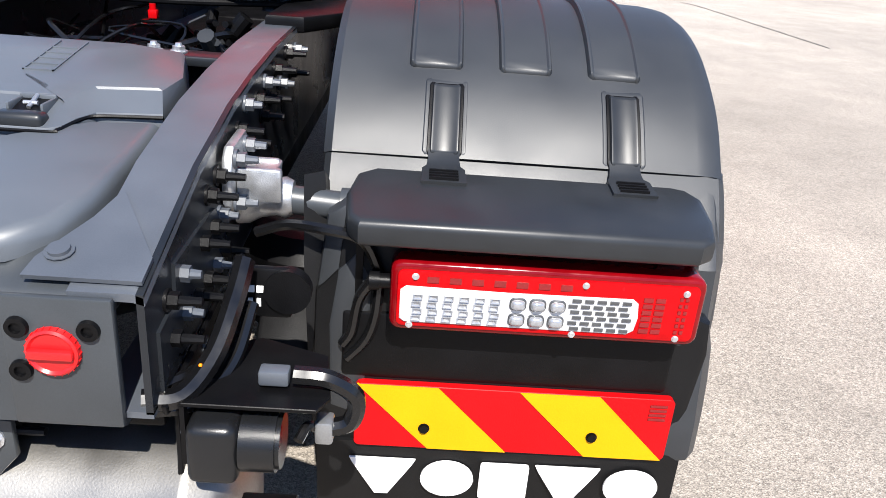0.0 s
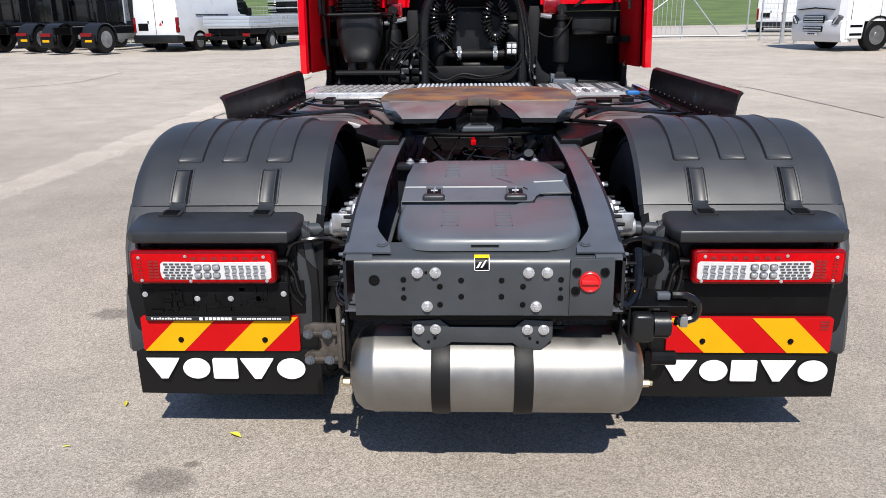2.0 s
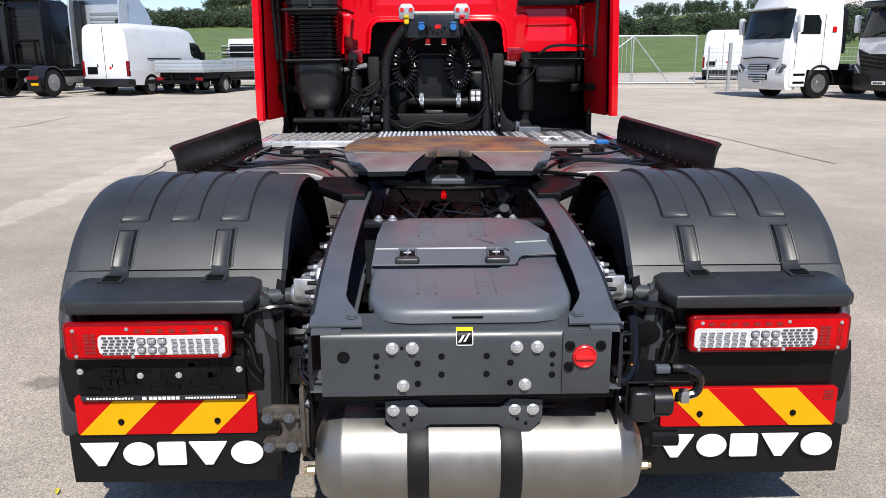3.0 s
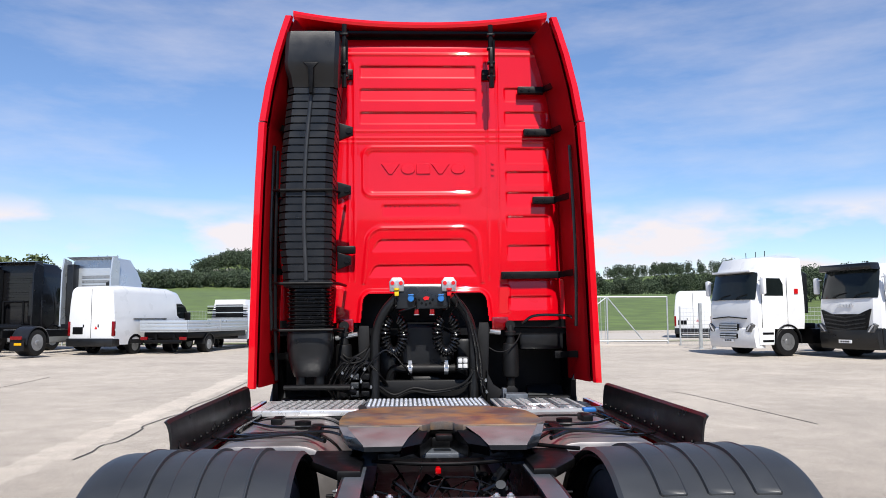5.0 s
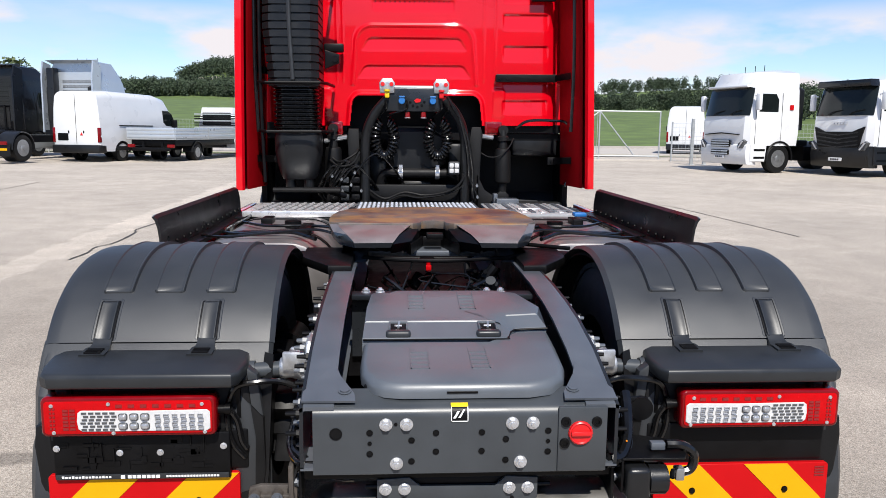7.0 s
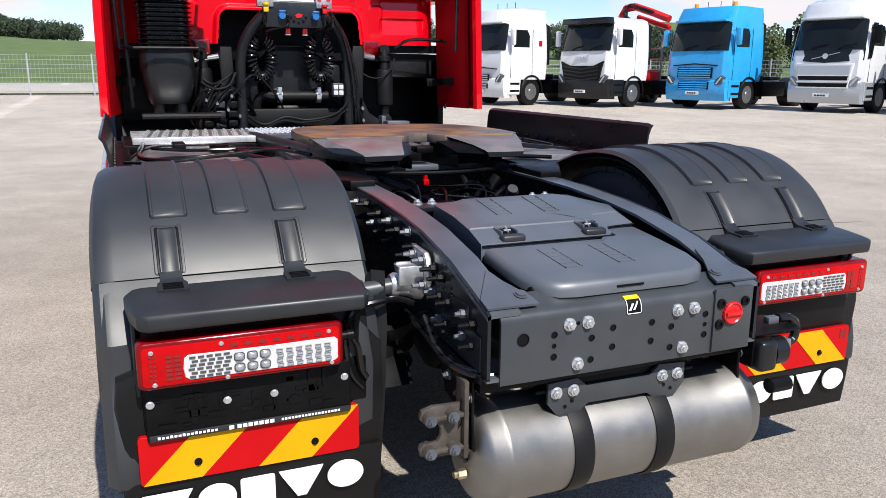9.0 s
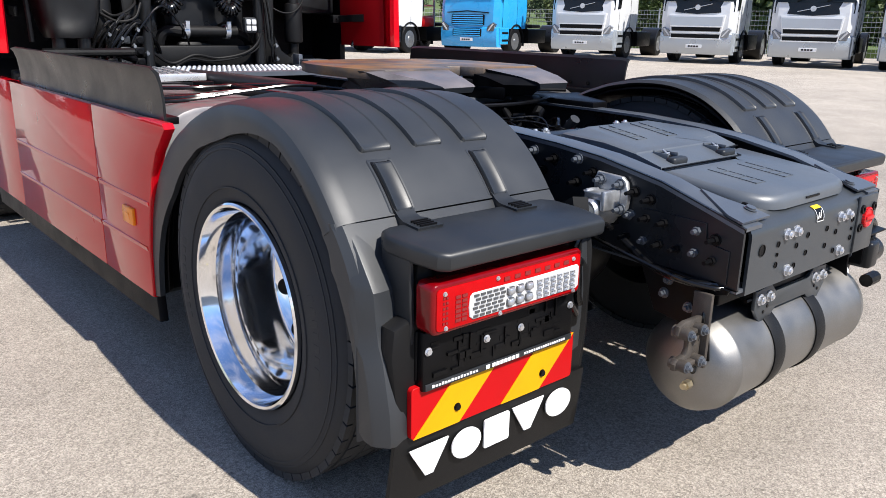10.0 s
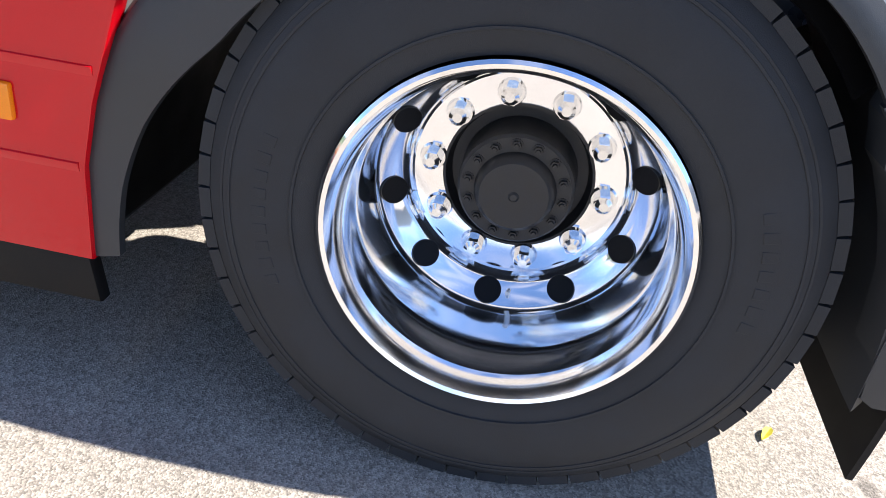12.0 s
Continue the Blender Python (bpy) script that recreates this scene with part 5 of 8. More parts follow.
left_plate = tread_plate("tread_plate", -1.10, -0.455, 2.92, 3.52, 1.005, "ribbed aluminium step plate behind the cab")
bm = B()
box(bm, -1.10, -0.455, 2.900, 2.919, 0.974, 1.010, 0.004)
part("plate_lip", bm, TREAD, left_plate)
for k in range(11):
    bm = B()
    x = -1.06 + k * 0.055
    loft(bm, [[(x, 2.95, 1.003), (x + 0.022, 2.95, 1.003), (x + 0.017, 3.01, 1.0125), (x + 0.005, 3.01, 1.0125)], [(x + 0.05, 3.48, 1.004), (x + 0.072, 3.48, 1.004), (x + 0.067, 3.475, 1.013), (x + 0.055, 3.475, 1.013)]])
    part("tread_rib", bm, TREAD, left_plate)
    # grey strip between ribs: the gap's shade put into colour for contrast
    bm = B()
    loft(bm, [[(x + 0.027 + d, y, 1.004), (x + 0.047 + d, y, 1.004), (x + 0.047 + d, y, 1.0065), (x + 0.027 + d, y, 1.0065)] for y, d in ((2.99, 0.004), (3.46, 0.048))])
    part("rib_gap_strip", bm, RIMD, left_plate)
# dark plate stands in for the grating's shaded holes, bright studs for its metal
mid_plate = tread_plate("tread_plate", -0.43, 0.40, 3.15, 3.66, 0.998, "perforated aluminium walkway grating behind the cab", FRAME)
for k in range(26):
    for j in range(7):
        bm = B()
        x, y = -0.41 + k * 0.0308, 3.175 + j * 0.066
        rod(bm, (x + 0.008, y + 0.02, 0.997), (x + 0.008, y + 0.02, 1.006), 0.0115, 0.008, 8)
        part("grip_stud", bm, TREAD, mid_plate)
bm = B()
prism(bm, [(2.98, 0.972), (2.98, 0.986), (2.99, 0.992), (3.66, 0.992), (3.66, 0.972)], "x", 0.45, 1.02, 0.003, 1)
right_plate = part("battery_deck", bm, GALV, truck, "grey ribbed metal deck plate behind the cab")
for k in range(9):
    bm = B()
    x = 0.47 + k * 0.06
    box(bm, x, x + 0.03, 3.02, 3.62, 0.990, 1.000, 0.003)
    if k % 3 == 0:
        box(bm, x, x + 0.15, 3.10 + 0.1 * (k % 2), 3.14 + 0.1 * (k % 2), 0.990, 1.004, 0.003)
    part("deck_rib", bm, TREAD if k % 2 else FRAME, right_plate)
bm = B()
box(bm, 0.95, 1.03, 2.86, 2.93, 0.985, 1.01, 0.008)
part("blue_cap", bm, BLUEP, truck, "blue filler cap")
bm = B()
box(bm, 0.55, 0.58, 3.70, 3.78, 0.99, 1.06, 0.005)
box(bm, 0.56, 0.72, 3.60, 3.72, 0.985, 1.03, 0.005)
part("grey_module", bm, FRAME, truck)
bm = B()
box(bm, -1.15, 1.15, 3.52, 3.64, 0.88, 0.965, 0.01)
box(bm, -1.15, -0.45, 2.90, 3.60, 0.93, 0.972, 0.01)
box(bm, 0.45, 1.12, 2.95, 3.66, 0.90, 0.970, 0.01)
part("deck_support", bm, DARK, truck)

# propeller shaft and gearbox under the chassis, added unseen to block light there
bm = B()
rod(bm, (0.04, 1.40, 0.52), (0.04, 3.6, 0.72), 0.06, n=16)
part("propeller_shaft", bm, DARK, truck)
bm = B()
box(bm, -0.36, 0.36, 3.0, 4.6, 0.42, 0.72, 0.05)
part("gearbox_sump", bm, DARK, truck)
for s in (-1, 1):
    bm = B()
    rod(bm, (0.62, 1.20, 0.60), (0.62, 1.42, 0.60), 0.095, n=20)
    part("brake_cylinder", bm, DARK, truck, side=s)
# side skirts and wind deflectors
for side in (-1, 1):
    bm = B()
    sk = [(1.695, 0.335), (1.690, 0.51), (1.666, 0.62), (1.612, 0.785), (1.565, 0.86), (1.475, 0.945), (1.49, 0.962), (2.17, 0.962), (2.17, 0.335)]
    prism(bm, sk, "x", 1.205, 1.243, 0.006)
    panel = part("side_skirt", bm, RED, truck, "glossy red side skirt panel", side)
    bm = B()
    prism(bm, [(2.176, 0.335), (2.176, 0.962), (3.40, 0.962), (3.40, 0.335)], "x", 1.205, 1.243, 0.006)
    part("skirt_panel", bm, RED, panel, side=side)
    bm = B()
    prism(bm, [(3.406, 0.335), (3.406, 0.962), (3.95, 0.962), (4.02, 0.80), (4.10, 0.335)], "x", 1.195, 1.240, 0.006)
    part("skirt_panel", bm, RED, panel, side=side)
    bm = B()
    for z, ya in ((0.680, 1.66), (0.515, 1.70)):
        for y0, y1 in ((ya, 2.165), (2.18, 3.4)):
            loft(bm, [[(1.2425, y, z - 0.016), (1.2465, y, z - 0.003), (1.2465, y, z + 0.001), (1.2425, y, z + 0.003)] for y in (y0, y1)])
    part("pressed_crease", bm, RED, panel, side=side)
    bm = B()
    prism(bm, [(1.70, 0.235), (1.715, 0.335), (4.08, 0.335), (4.05, 0.235)], "x", 1.19, 1.225, 0.006)
    part("lower_skirt", bm, FLAP, truck, "flexible black lower skirt", side)
    bm = B()
    box(bm, 1.240, 1.254, 1.798, 1.900, 0.572, 0.634, 0.005)
    mk = part("side_marker", bm, AMBER, truck, "amber side marker lamp", side)
    bm = B()
    box(bm, 1.2535, 1.2555, 1.83, 1.865, 0.590, 0.612)
    part("marker_core", bm, AMBER, mk, side=side)
    # deflector that stands on the skirt's upper edge
    rings = []
    for y, zt in ((1.57, 1.118), (1.60, 1.125), (2.0, 1.125), (2.6, 1.125), (3.28, 1.125), (3.34, 1.118)):
        rings.append([(1.203, y, 0.955), (1.204, y, 1.02), (1.210, y, 1.07), (1.220, y, zt - 0.016), (1.232, y, zt), (1.222, y, zt + 0.003), (1.208, y, zt - 0.010), (1.200, y, 1.07), (1.195, y, 1.02), (1.194, y, 0.955)])
    bm = B()
    loft(bm, rings)
    wing = part("side_deflector", bm, DUCT, truck, "black plastic wind deflector along the skirt", side)
    for k in range(14):
        bm = B()
        hexbolt(bm, (1.19, 1.68 + 0.12 * k, 0.985), (-1, 0, 0.1), 0.008, 0.007, 0)
        part("deflector_bolt", bm, DARK, wing, side=side)
    bm = B()
    box(bm, 1.12, 1.195, 1.65, 3.4, 0.935, 0.96, 0.004)
    part("skirt_rail", bm, DARK, truck, side=side)
    # front wheels and arches
    wheel(1.225, 4.80, 0.500, side, rear=False)
    bm = B()
    rings = []
    for i in range(25):
        a = -5 + 190 * i / 24
        rings.append([(x, 4.80 + r * math.cos(radians(a)), 0.498 + r * math.sin(radians(a))) for x, r in ((0.85, 0.60), (1.22, 0.60), (1.25, 0.585), (1.25, 0.545), (1.235, 0.545), (1.215, 0.575), (0.85, 0.585))])
    loft(bm, rings)
    part("front_wheel_arch", bm, PLASTIC, truck, "black plastic front wheel arch", side)

# ---- cab ----
WY = 4.02                                                # rear face of the cab wall
cab = part_empty("cab", truck, "tall glossy red sleeper cab")

def wall_mesh():
    """Pressed rear wall: one sheet with recessed fields, beads and an arch cut out at its foot."""
    step = 0.0065
    xs = np.arange(-1.085, 1.0851, step)
    zs = np.arange(1.545, 3.8101, step)
    X, Z = np.meshgrid(xs, zs)
    Y = np.zeros_like(X)

    def inside(x0, x1, z0, z1, r, cut=0.0):
        cx, cz, hx, hz = (x0 + x1) / 2, (z0 + z1) / 2, (x1 - x0) / 2, (z1 - z0) / 2
        hx = hx - cut * np.clip((Z - cz) / hz, -1, 1)
        qx, qz = np.abs(X - cx) - (hx - r), np.abs(Z - cz) - (hz - r)
        return np.hypot(np.maximum(qx, 0), np.maximum(qz, 0)) + np.minimum(np.maximum(qx, qz), 0) - r

    def step_of(d, e=0.007):
        t = np.clip(0.5 - d / (2 * e), 0, 1)
        return t * t * (3 - 2 * t)

    def field(x0, x1, z0, z1, depth=0.016, r=0.015, cut=0.0, fade=True):
        ramp = np.clip((Z - z0) / (z1 - z0), 0, 1) if fade else 1.0
        np.copyto(Y, Y + depth * step_of(inside(x0, x1, z0, z1, r, cut)) * (0.15 + 0.85 * ramp if fade else 1.0))

    def bead(d, w=0.008, h=-0.010):
        np.copyto(Y, Y + h * np.exp(-(d / w) ** 2))

    for z in (3.57, 3.384, 3.196):
        field(-0.485, 0.435, z - 0.095, z)
    for z0, z1 in ((3.28, 3.39), (3.085, 3.196), (2.78, 2.90), (2.61, 2.715), (2.44, 2.55), (2.25, 2.36), (2.02, 2.13), (1.80, 1.90), (1.63, 1.73)):
        field(0.66, 1.00, z0, z1, 0.013, 0.012)
    for z in (3.045, 2.99, 2.955):
        bead(Z - z, 0.009, -0.004)
    for x in (-0.575, -0.53, 0.515, 0.60):
        bead(X - x, 0.008, -0.006 * np.clip((3.60 - Z) / 0.05, 0, 1) * np.clip((Z - 1.85) / 0.05, 0, 1))
    bead(Z - 3.665, 0.010, -0.008)
    bead(inside(-0.46, 0.45, 2.53, 2.915, 0.07, -0.0), 0.013, -0.006)
    field(-0.43, 0.42, 2.56, 2.885, 0.006, 0.05, fade=False)
    field(-0.31, 0.29, 2.375, 2.455, 0.010)
    bead(np.where(Z > 1.84, inside(-0.46, 0.455, 1.5, 2.275, 0.11, 0.035), 1.0), 0.013, -0.010)
    field(-0.37, 0.36, 2.095, 2.185, 0.014, 0.02, 0.03)
    field(-0.40, 0.39, 1.895, 1.985, 0.014, 0.02, 0.03)
    arch = inside(-0.49, 0.505, 1.2, 1.765, 0.06, 0.03)
    np.copyto(Y, Y - 0.030 * step_of(arch - 0.03, 0.012))
    for x in (-0.66, 0.63):
        field(x - 0.045, x + 0.045, 1.60, 1.82, -0.012, 0.03)
    np.copyto(Y, Y + 0.05 * np.clip((np.abs(X) - 0.95) / 0.12, 0, 1) ** 2 + 0.05 * np.clip((Z - 3.70) / 0.11, 0, 1) ** 2)
    n, m = X.shape
    keep = arch > 0
    verts = np.stack([X, WY + Y, Z], -1).reshape(-1, 3)
    idx = np.arange(n * m).reshape(n, m)
    quads = np.stack([idx[:-1, :-1], idx[:-1, 1:], idx[1:, 1:], idx[1:, :-1]], -1)
    ok = keep[:-1, :-1] & keep[:-1, 1:] & keep[1:, 1:] & keep[1:, :-1]
    me = bpy.data.meshes.new("rear_wall")
    me.from_pydata(verts.tolist(), [], quads[ok].tolist())
    me.polygons.foreach_set("use_smooth", [True] * len(me.polygons))
    me.materials.append(RED)
    return me


ob = new("rear_wall", wall_mesh())
ob.parent = cab
ob["label"] = "pressed red rear cab wall with recessed fields"
x = -0.325
for kind, w in (("wedge", 0.15), ("oval", 0.115), ("block", 0.11), ("wedge", 0.15), ("oval", 0.115)):
    bm = B()
    z0, z1 = 2.70, 2.785
    if kind == "oval":
        pts = [(x + w / 2 + w / 2 * math.cos(2 * math.pi * k / 20), (z0 + z1) / 2 + (z1 - z0) / 2 * math.sin(2 * math.pi * k / 20)) for k in range(20)]
    elif kind == "wedge":
        pts = [(x, z1), (x + w, z1), (x + w * 0.6, z0), (x + w * 0.4, z0)]
    else:
        pts = rounded(x, x + w, z0, z1, 0.01)
    prism(bm, pts, "y", WY - 0.004, WY + 0.016, 0.004, 1)
    part("pressed_mark", bm, RED, cab)
    x += w + 0.006
for k in range(3):
    bm = B()
    rod(bm, (0.555, WY - 0.012, 2.70 + k * 0.045), (0.555, WY + 0.005, 2.70 + k * 0.045), 0.014, n=10)
    part("weld_stud", bm, RED, cab)
for k in range(16):
    bm = B()
    box(bm, -0.295 + k * 0.036, -0.282 + k * 0.036, WY + 0.001, WY + 0.012, 2.4465, 2.4495)
    part("slot", bm, DARK, cab)

# cab body, roof and side fairings
SEC = [(1.10, 1.245), (1.55, 1.235), (2.05, 1.222), (2.55, 1.205), (2.985, 1.182)]
SEC2 = [(2.995, 1.178), (3.25, 1.140), (3.50, 1.085), (3.66, 1.040), (3.785, 1.000)]
bm = B()
rings = []
for z, x, y0, y1 in ((1.50, 1.20, 4.42, 6.05), (1.6, 1.20, 4.42, 6.12), (1.86, 1.195, 4.42, 6.11), (1.87, 1.195, 4.10, 6.11), (2.2, 1.19, 4.10, 6.1), (3.0, 1.14, 4.10, 5.95), (3.5, 1.05, 4.11, 5.75), (3.72, 0.95, 4.12, 5.6)):
    rings.append([(-x, y0, z), (x, y0, z), (x, y1 - 0.25, z), (x - 0.12, y1, z), (-x + 0.12, y1, z), (-x, y1 - 0.25, z)])
loft(bm, rings)
part("cab_shell", bm, RED, cab)
for s in (-1, 1):
    for nm, sec in (("side_fairing", SEC), ("upper_side_fairing", SEC2)):
        bm = B()
        rings = []
        for z, x in sec:
            ye = 3.500 if z < 3.0 else 3.505 + 0.03 * (z - 3.0)
            rings.append([(x - 0.045, ye + 0.002, z), (x - 0.004, ye, z), (x, ye + 0.010, z), (x - 0.002, ye + 0.30, z), (x - 0.03, 4.15, z),
                          (x - 0.075, 4.15, z), (x - 0.075, 4.03, z), (x - 0.055, ye + 0.35, z), (x - 0.040, ye + 0.10, z), (x - 0.050, ye + 0.055, z), (x - 0.058, ye + 0.030, z)])
        loft(bm, rings)
        part(nm, bm, RED, cab, "glossy red side air fairing", s)
    # inner liners seen behind the fairing's edge, shade painted in as darker red
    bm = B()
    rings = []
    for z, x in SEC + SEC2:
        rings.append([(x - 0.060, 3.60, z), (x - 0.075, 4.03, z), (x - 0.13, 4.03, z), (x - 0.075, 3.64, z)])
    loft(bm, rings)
    part("fairing_liner", bm, REDSHADE, cab, side=s)
    bm = B()
    hose(bm, [(1.105, 3.66, 1.50), (1.115, 3.66, 1.9), (1.11, 3.66, 2.3), (1.095, 3.67, 2.85)], 0.013)
    part("fairing_seal", bm, HOSE, cab, side=s)
for z, x0, x1, s in ((3.36, 0.76, 1.05, 1), (3.02, 0.80, 1.10, 1), (2.48, 0.86, 1.12, 1), (1.895, 0.60, 1.14, 1), (1.28, 1.00, 1.14, 1), (3.55, 0.98, 1.06, -1), (3.02, 0.98, 1.10, -1), (2.52, 1.0, 1.12, -1), (1.93, 1.0, 1.13, -1), (1.30, 1.02, 1.14, -1)):
    bm = B()
    prism(bm, rounded(x0, x1 - 0.08, z - 0.028, z + 0.028, 0.008), "y", 3.955, 4.0, 0.004)
    loft(bm, [[(x1 - 0.10, 3.96, z - 0.022), (x1 - 0.10, 3.96, z + 0.022), (x1 - 0.10, 3.99, z + 0.022), (x1 - 0.10, 3.99, z - 0.022)], [(x1, 3.78, z - 0.015), (x1, 3.78, z + 0.035), (x1, 3.83, z + 0.035), (x1, 3.83, z - 0.015)]])
    for k in (0.03, 0.09):
        rod(bm, (x0 + k, 3.955, z), (x0 + k, 3.945, z), 0.010, n=8)
    part("fairing_stay", bm, DARK, cab, "black fairing stay", s)
# roof fairing with its sagging rear lip
bm = B()
rings = []
for i in range(25):
    u = -1 + 2 * i / 24
    x = u * 0.985
    dip = 1 - abs(u) ** 2.2
    ye = 3.845 + 0.08 * dip
    z = 3.897 + 0.055 * (1 - dip)
    rings.append([(x, ye, z - 0.048), (x, ye - 0.008, z - 0.025), (x, ye + 0.006, z), (x, ye + 0.30, z + 0.02 + 0.04 * dip), (x, 5.2, z + 0.08 * dip), (x, 5.5, z - 0.15), (x, 4.3, z - 0.10), (x, 4.15, z - 0.07), (x, ye + 0.04, z - 0.052)])
loft(bm, rings)
part("roof_fairing", bm, RED, cab, "red roof air fairing with curved lip")
# black boxes fill the gap below the lip: its shade put into colour
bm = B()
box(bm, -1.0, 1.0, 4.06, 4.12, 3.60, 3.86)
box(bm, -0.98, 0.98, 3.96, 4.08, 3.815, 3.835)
part("roof_gap_fill", bm, DARK, cab, "black boxes standing in for the shaded gap under the roof fairing")
for x in (-0.592, 0.535):
    bm = B()
    box(bm, x - 0.012, x + 0.012, 3.76, 3.99, 3.48, 3.50, 0.004)
    rod(bm, (x, 3.82, 3.83), (x, 3.80, 3.33), 0.020, n=8)
    for k in range(4):
        box(bm, x - 0.030, x + 0.030, 3.79, 3.83, 3.74 - 0.11 * k, 3.756 - 0.11 * k, 0.003)
    rod(bm, (x + 0.02, 3.78, 3.70), (x + 0.02, 3.82, 3.42), 0.009, n=8)
    box(bm, x - 0.055, x + 0.055, 3.985, 4.01, 3.45, 3.535, 0.008)
    for k in (-0.04, 0.04):
        rod(bm, (x + k, 3.985, 3.49), (x + k, 3.965, 3.49), 0.011, n=8)
    box(bm, x - 0.014, x + 0.014, 3.775, 3.80, 3.44, 3.64, 0.004)
    part("roof_stay", bm, DARK, cab, "black roof fairing strut")

# air intake tower
snork = part_empty("air_intake", truck, "tall ribbed black air intake pipe on the cab wall")
bm = B()
AX = [(3.675, -0.965, -0.625, 3.545), (3.66, -0.985, -0.608, 3.51), (3.60, -0.992, -0.605, 3.50), (3.44, -1.002, -0.612, 3.50), (3.39, -1.000, -0.615, 3.51), (3.33, -0.982, -0.620, 3.54), (3.26, -0.975, -0.622, 3.56)]
rings = []
for z, x0, x1, y0 in AX:
    rings.append([(x0, 3.97, z), (x0, y0 + 0.03, z), (x0 + 0.03, y0, z), (x1 - 0.03, y0, z), (x1, y0 + 0.03, z), (x1, 3.97, z)])
loft(bm, rings)
part("intake_head", bm, DUCT, snork)
bm = B()
prism(bm, [(-0.865, 3.425), (-0.755, 3.425), (-0.790, 3.385), (-0.797, 3.20), (-0.822, 3.20), (-0.830, 3.385)], "y", 3.496, 3.57, 0.004)
part("head_slot", bm, DARK, snork)


def ax_width(z):
    pts = [(3.26, -0.985, -0.628), (3.05, -1.005, -0.640), (2.75, -1.035, -0.660), (2.2, -1.05, -0.67), (1.75, -1.01, -0.67), (1.50, -1.005, -0.667)]
    for (za, a0, a1), (zb, b0, b1) in zip(pts, pts[1:]):
        if z >= zb:
            f = (za - z) / (za - zb)
            return a0 + (b0 - a0) * f, a1 + (b1 - a1) * f
    return pts[-1][1:]


bm = B()
rings = []
N = 27
for i in range(N):
    for zz, inset in ((0.0, 0.0), (0.78, 0.0), (0.82, 0.014), (0.97, 0.014)):
        z = 3.255 - (i + zz) * (3.255 - 1.80) / N
        x0, x1 = ax_width(z)
        x0, x1 = x0 + inset, x1 - inset
        y0 = 3.56 + inset
        rings.append([(x0, 3.97, z), (x0, y0 + 0.05, z), (x0 + 0.05, y0, z), (x1 - 0.05, y0, z), (x1, y0 + 0.05, z), (x1, 3.97, z)])
loft(bm, rings)
part("ribbed_duct", bm, DUCT, snork)
bm = B()
hose(bm, [(-0.808, 3.555, 3.25), (-0.848, 3.552, 2.8), (-0.862, 3.552, 2.3), (-0.845, 3.552, 1.85)], 0.016)
part("duct_spine", bm, SHELF, snork)
bm = B()
rings = []
for i in range(11):
    for dz, r in ((0.0, 0.0), (0.35, -0.02), (0.65, -0.02), (0.95, 0.0)):
        z = 1.80 - (i + dz) * 0.30 / 11
        rings.append([(-0.837 + (0.168 + r) * math.copysign(abs(math.cos(a)) ** 0.7, math.cos(a)), 3.74 + (0.16 + r) * math.copysign(abs(math.sin(a)) ** 0.7, math.sin(a)), z) for a in [2 * math.pi * k / 28 for k in range(28)]])
loft(bm, rings)
part("bellows", bm, HOSE, snork, "black rubber bellows")
bm = B()
rings = []
for z, w, d in ((1.50, 0.155, 0.15), (1.46, 0.165, 0.155), (1.36, 0.165, 0.155), (1.27, 0.150, 0.145), (1.20, 0.130, 0.12), (1.165, 0.115, 0.10), (1.16, 0.06, 0.06)):
    rings.append([(-0.837 + w * math.copysign(abs(math.cos(a)) ** 0.6, math.cos(a)), 3.76 + d * math.copysign(abs(math.sin(a)) ** 0.6, math.sin(a)), z) for a in [2 * math.pi * k / 32 for k in range(32)]])
loft(bm, rings)
rod(bm, (-0.90, 3.72, 1.18), (-0.90, 3.72, 1.10), 0.035, n=14)
rod(bm, (-0.77, 3.72, 1.18), (-0.77, 3.72, 1.10), 0.035, n=14)
part("intake_pot", bm, DUCT, snork, "rounded black intake collector")
bm = B()
for z in (2.50, 1.83, 1.50):
    hose(bm, [(-1.09, 3.62, z + 0.01), (-1.03, 3.545, z), (-0.66, 3.545, z), (-0.62, 3.66, z), (-0.60, 3.98, z)], 0.011, smooth=False)
for x, z in ((-0.62, 2.96), (-0.635, 2.52), (-0.635, 2.00)):
    prism(bm, [(x, z - 0.07), (x + 0.10, z - 0.03), (x + 0.10, z + 0.03), (x, z + 0.06)], "y", 3.66, 3.70, 0.006)
    rod(bm, (x + 0.07, 3.65, z), (x + 0.07, 3.70, z), 0.022, n=12)
box(bm, -0.66, -0.52, 3.90, 3.97, 2.07, 2.13, 0.01)
hose(bm, [(-1.06, 3.60, 1.15), (-1.07, 3.60, 1.6), (-1.07, 3.60, 2.1), (-1.06, 3.62, 2.8)], 0.012)
part("intake_bracket", bm, DARK, snork)
bm = B()
rod(bm, (-1.02, 3.62, 1.085), (-0.55, 3.62, 1.085), 0.022, n=10)
rod(bm, (-0.66, 3.62, 1.085), (-0.52, 3.70, 1.04), 0.022, n=10)
part("cross_tube", bm, DARK, truck)

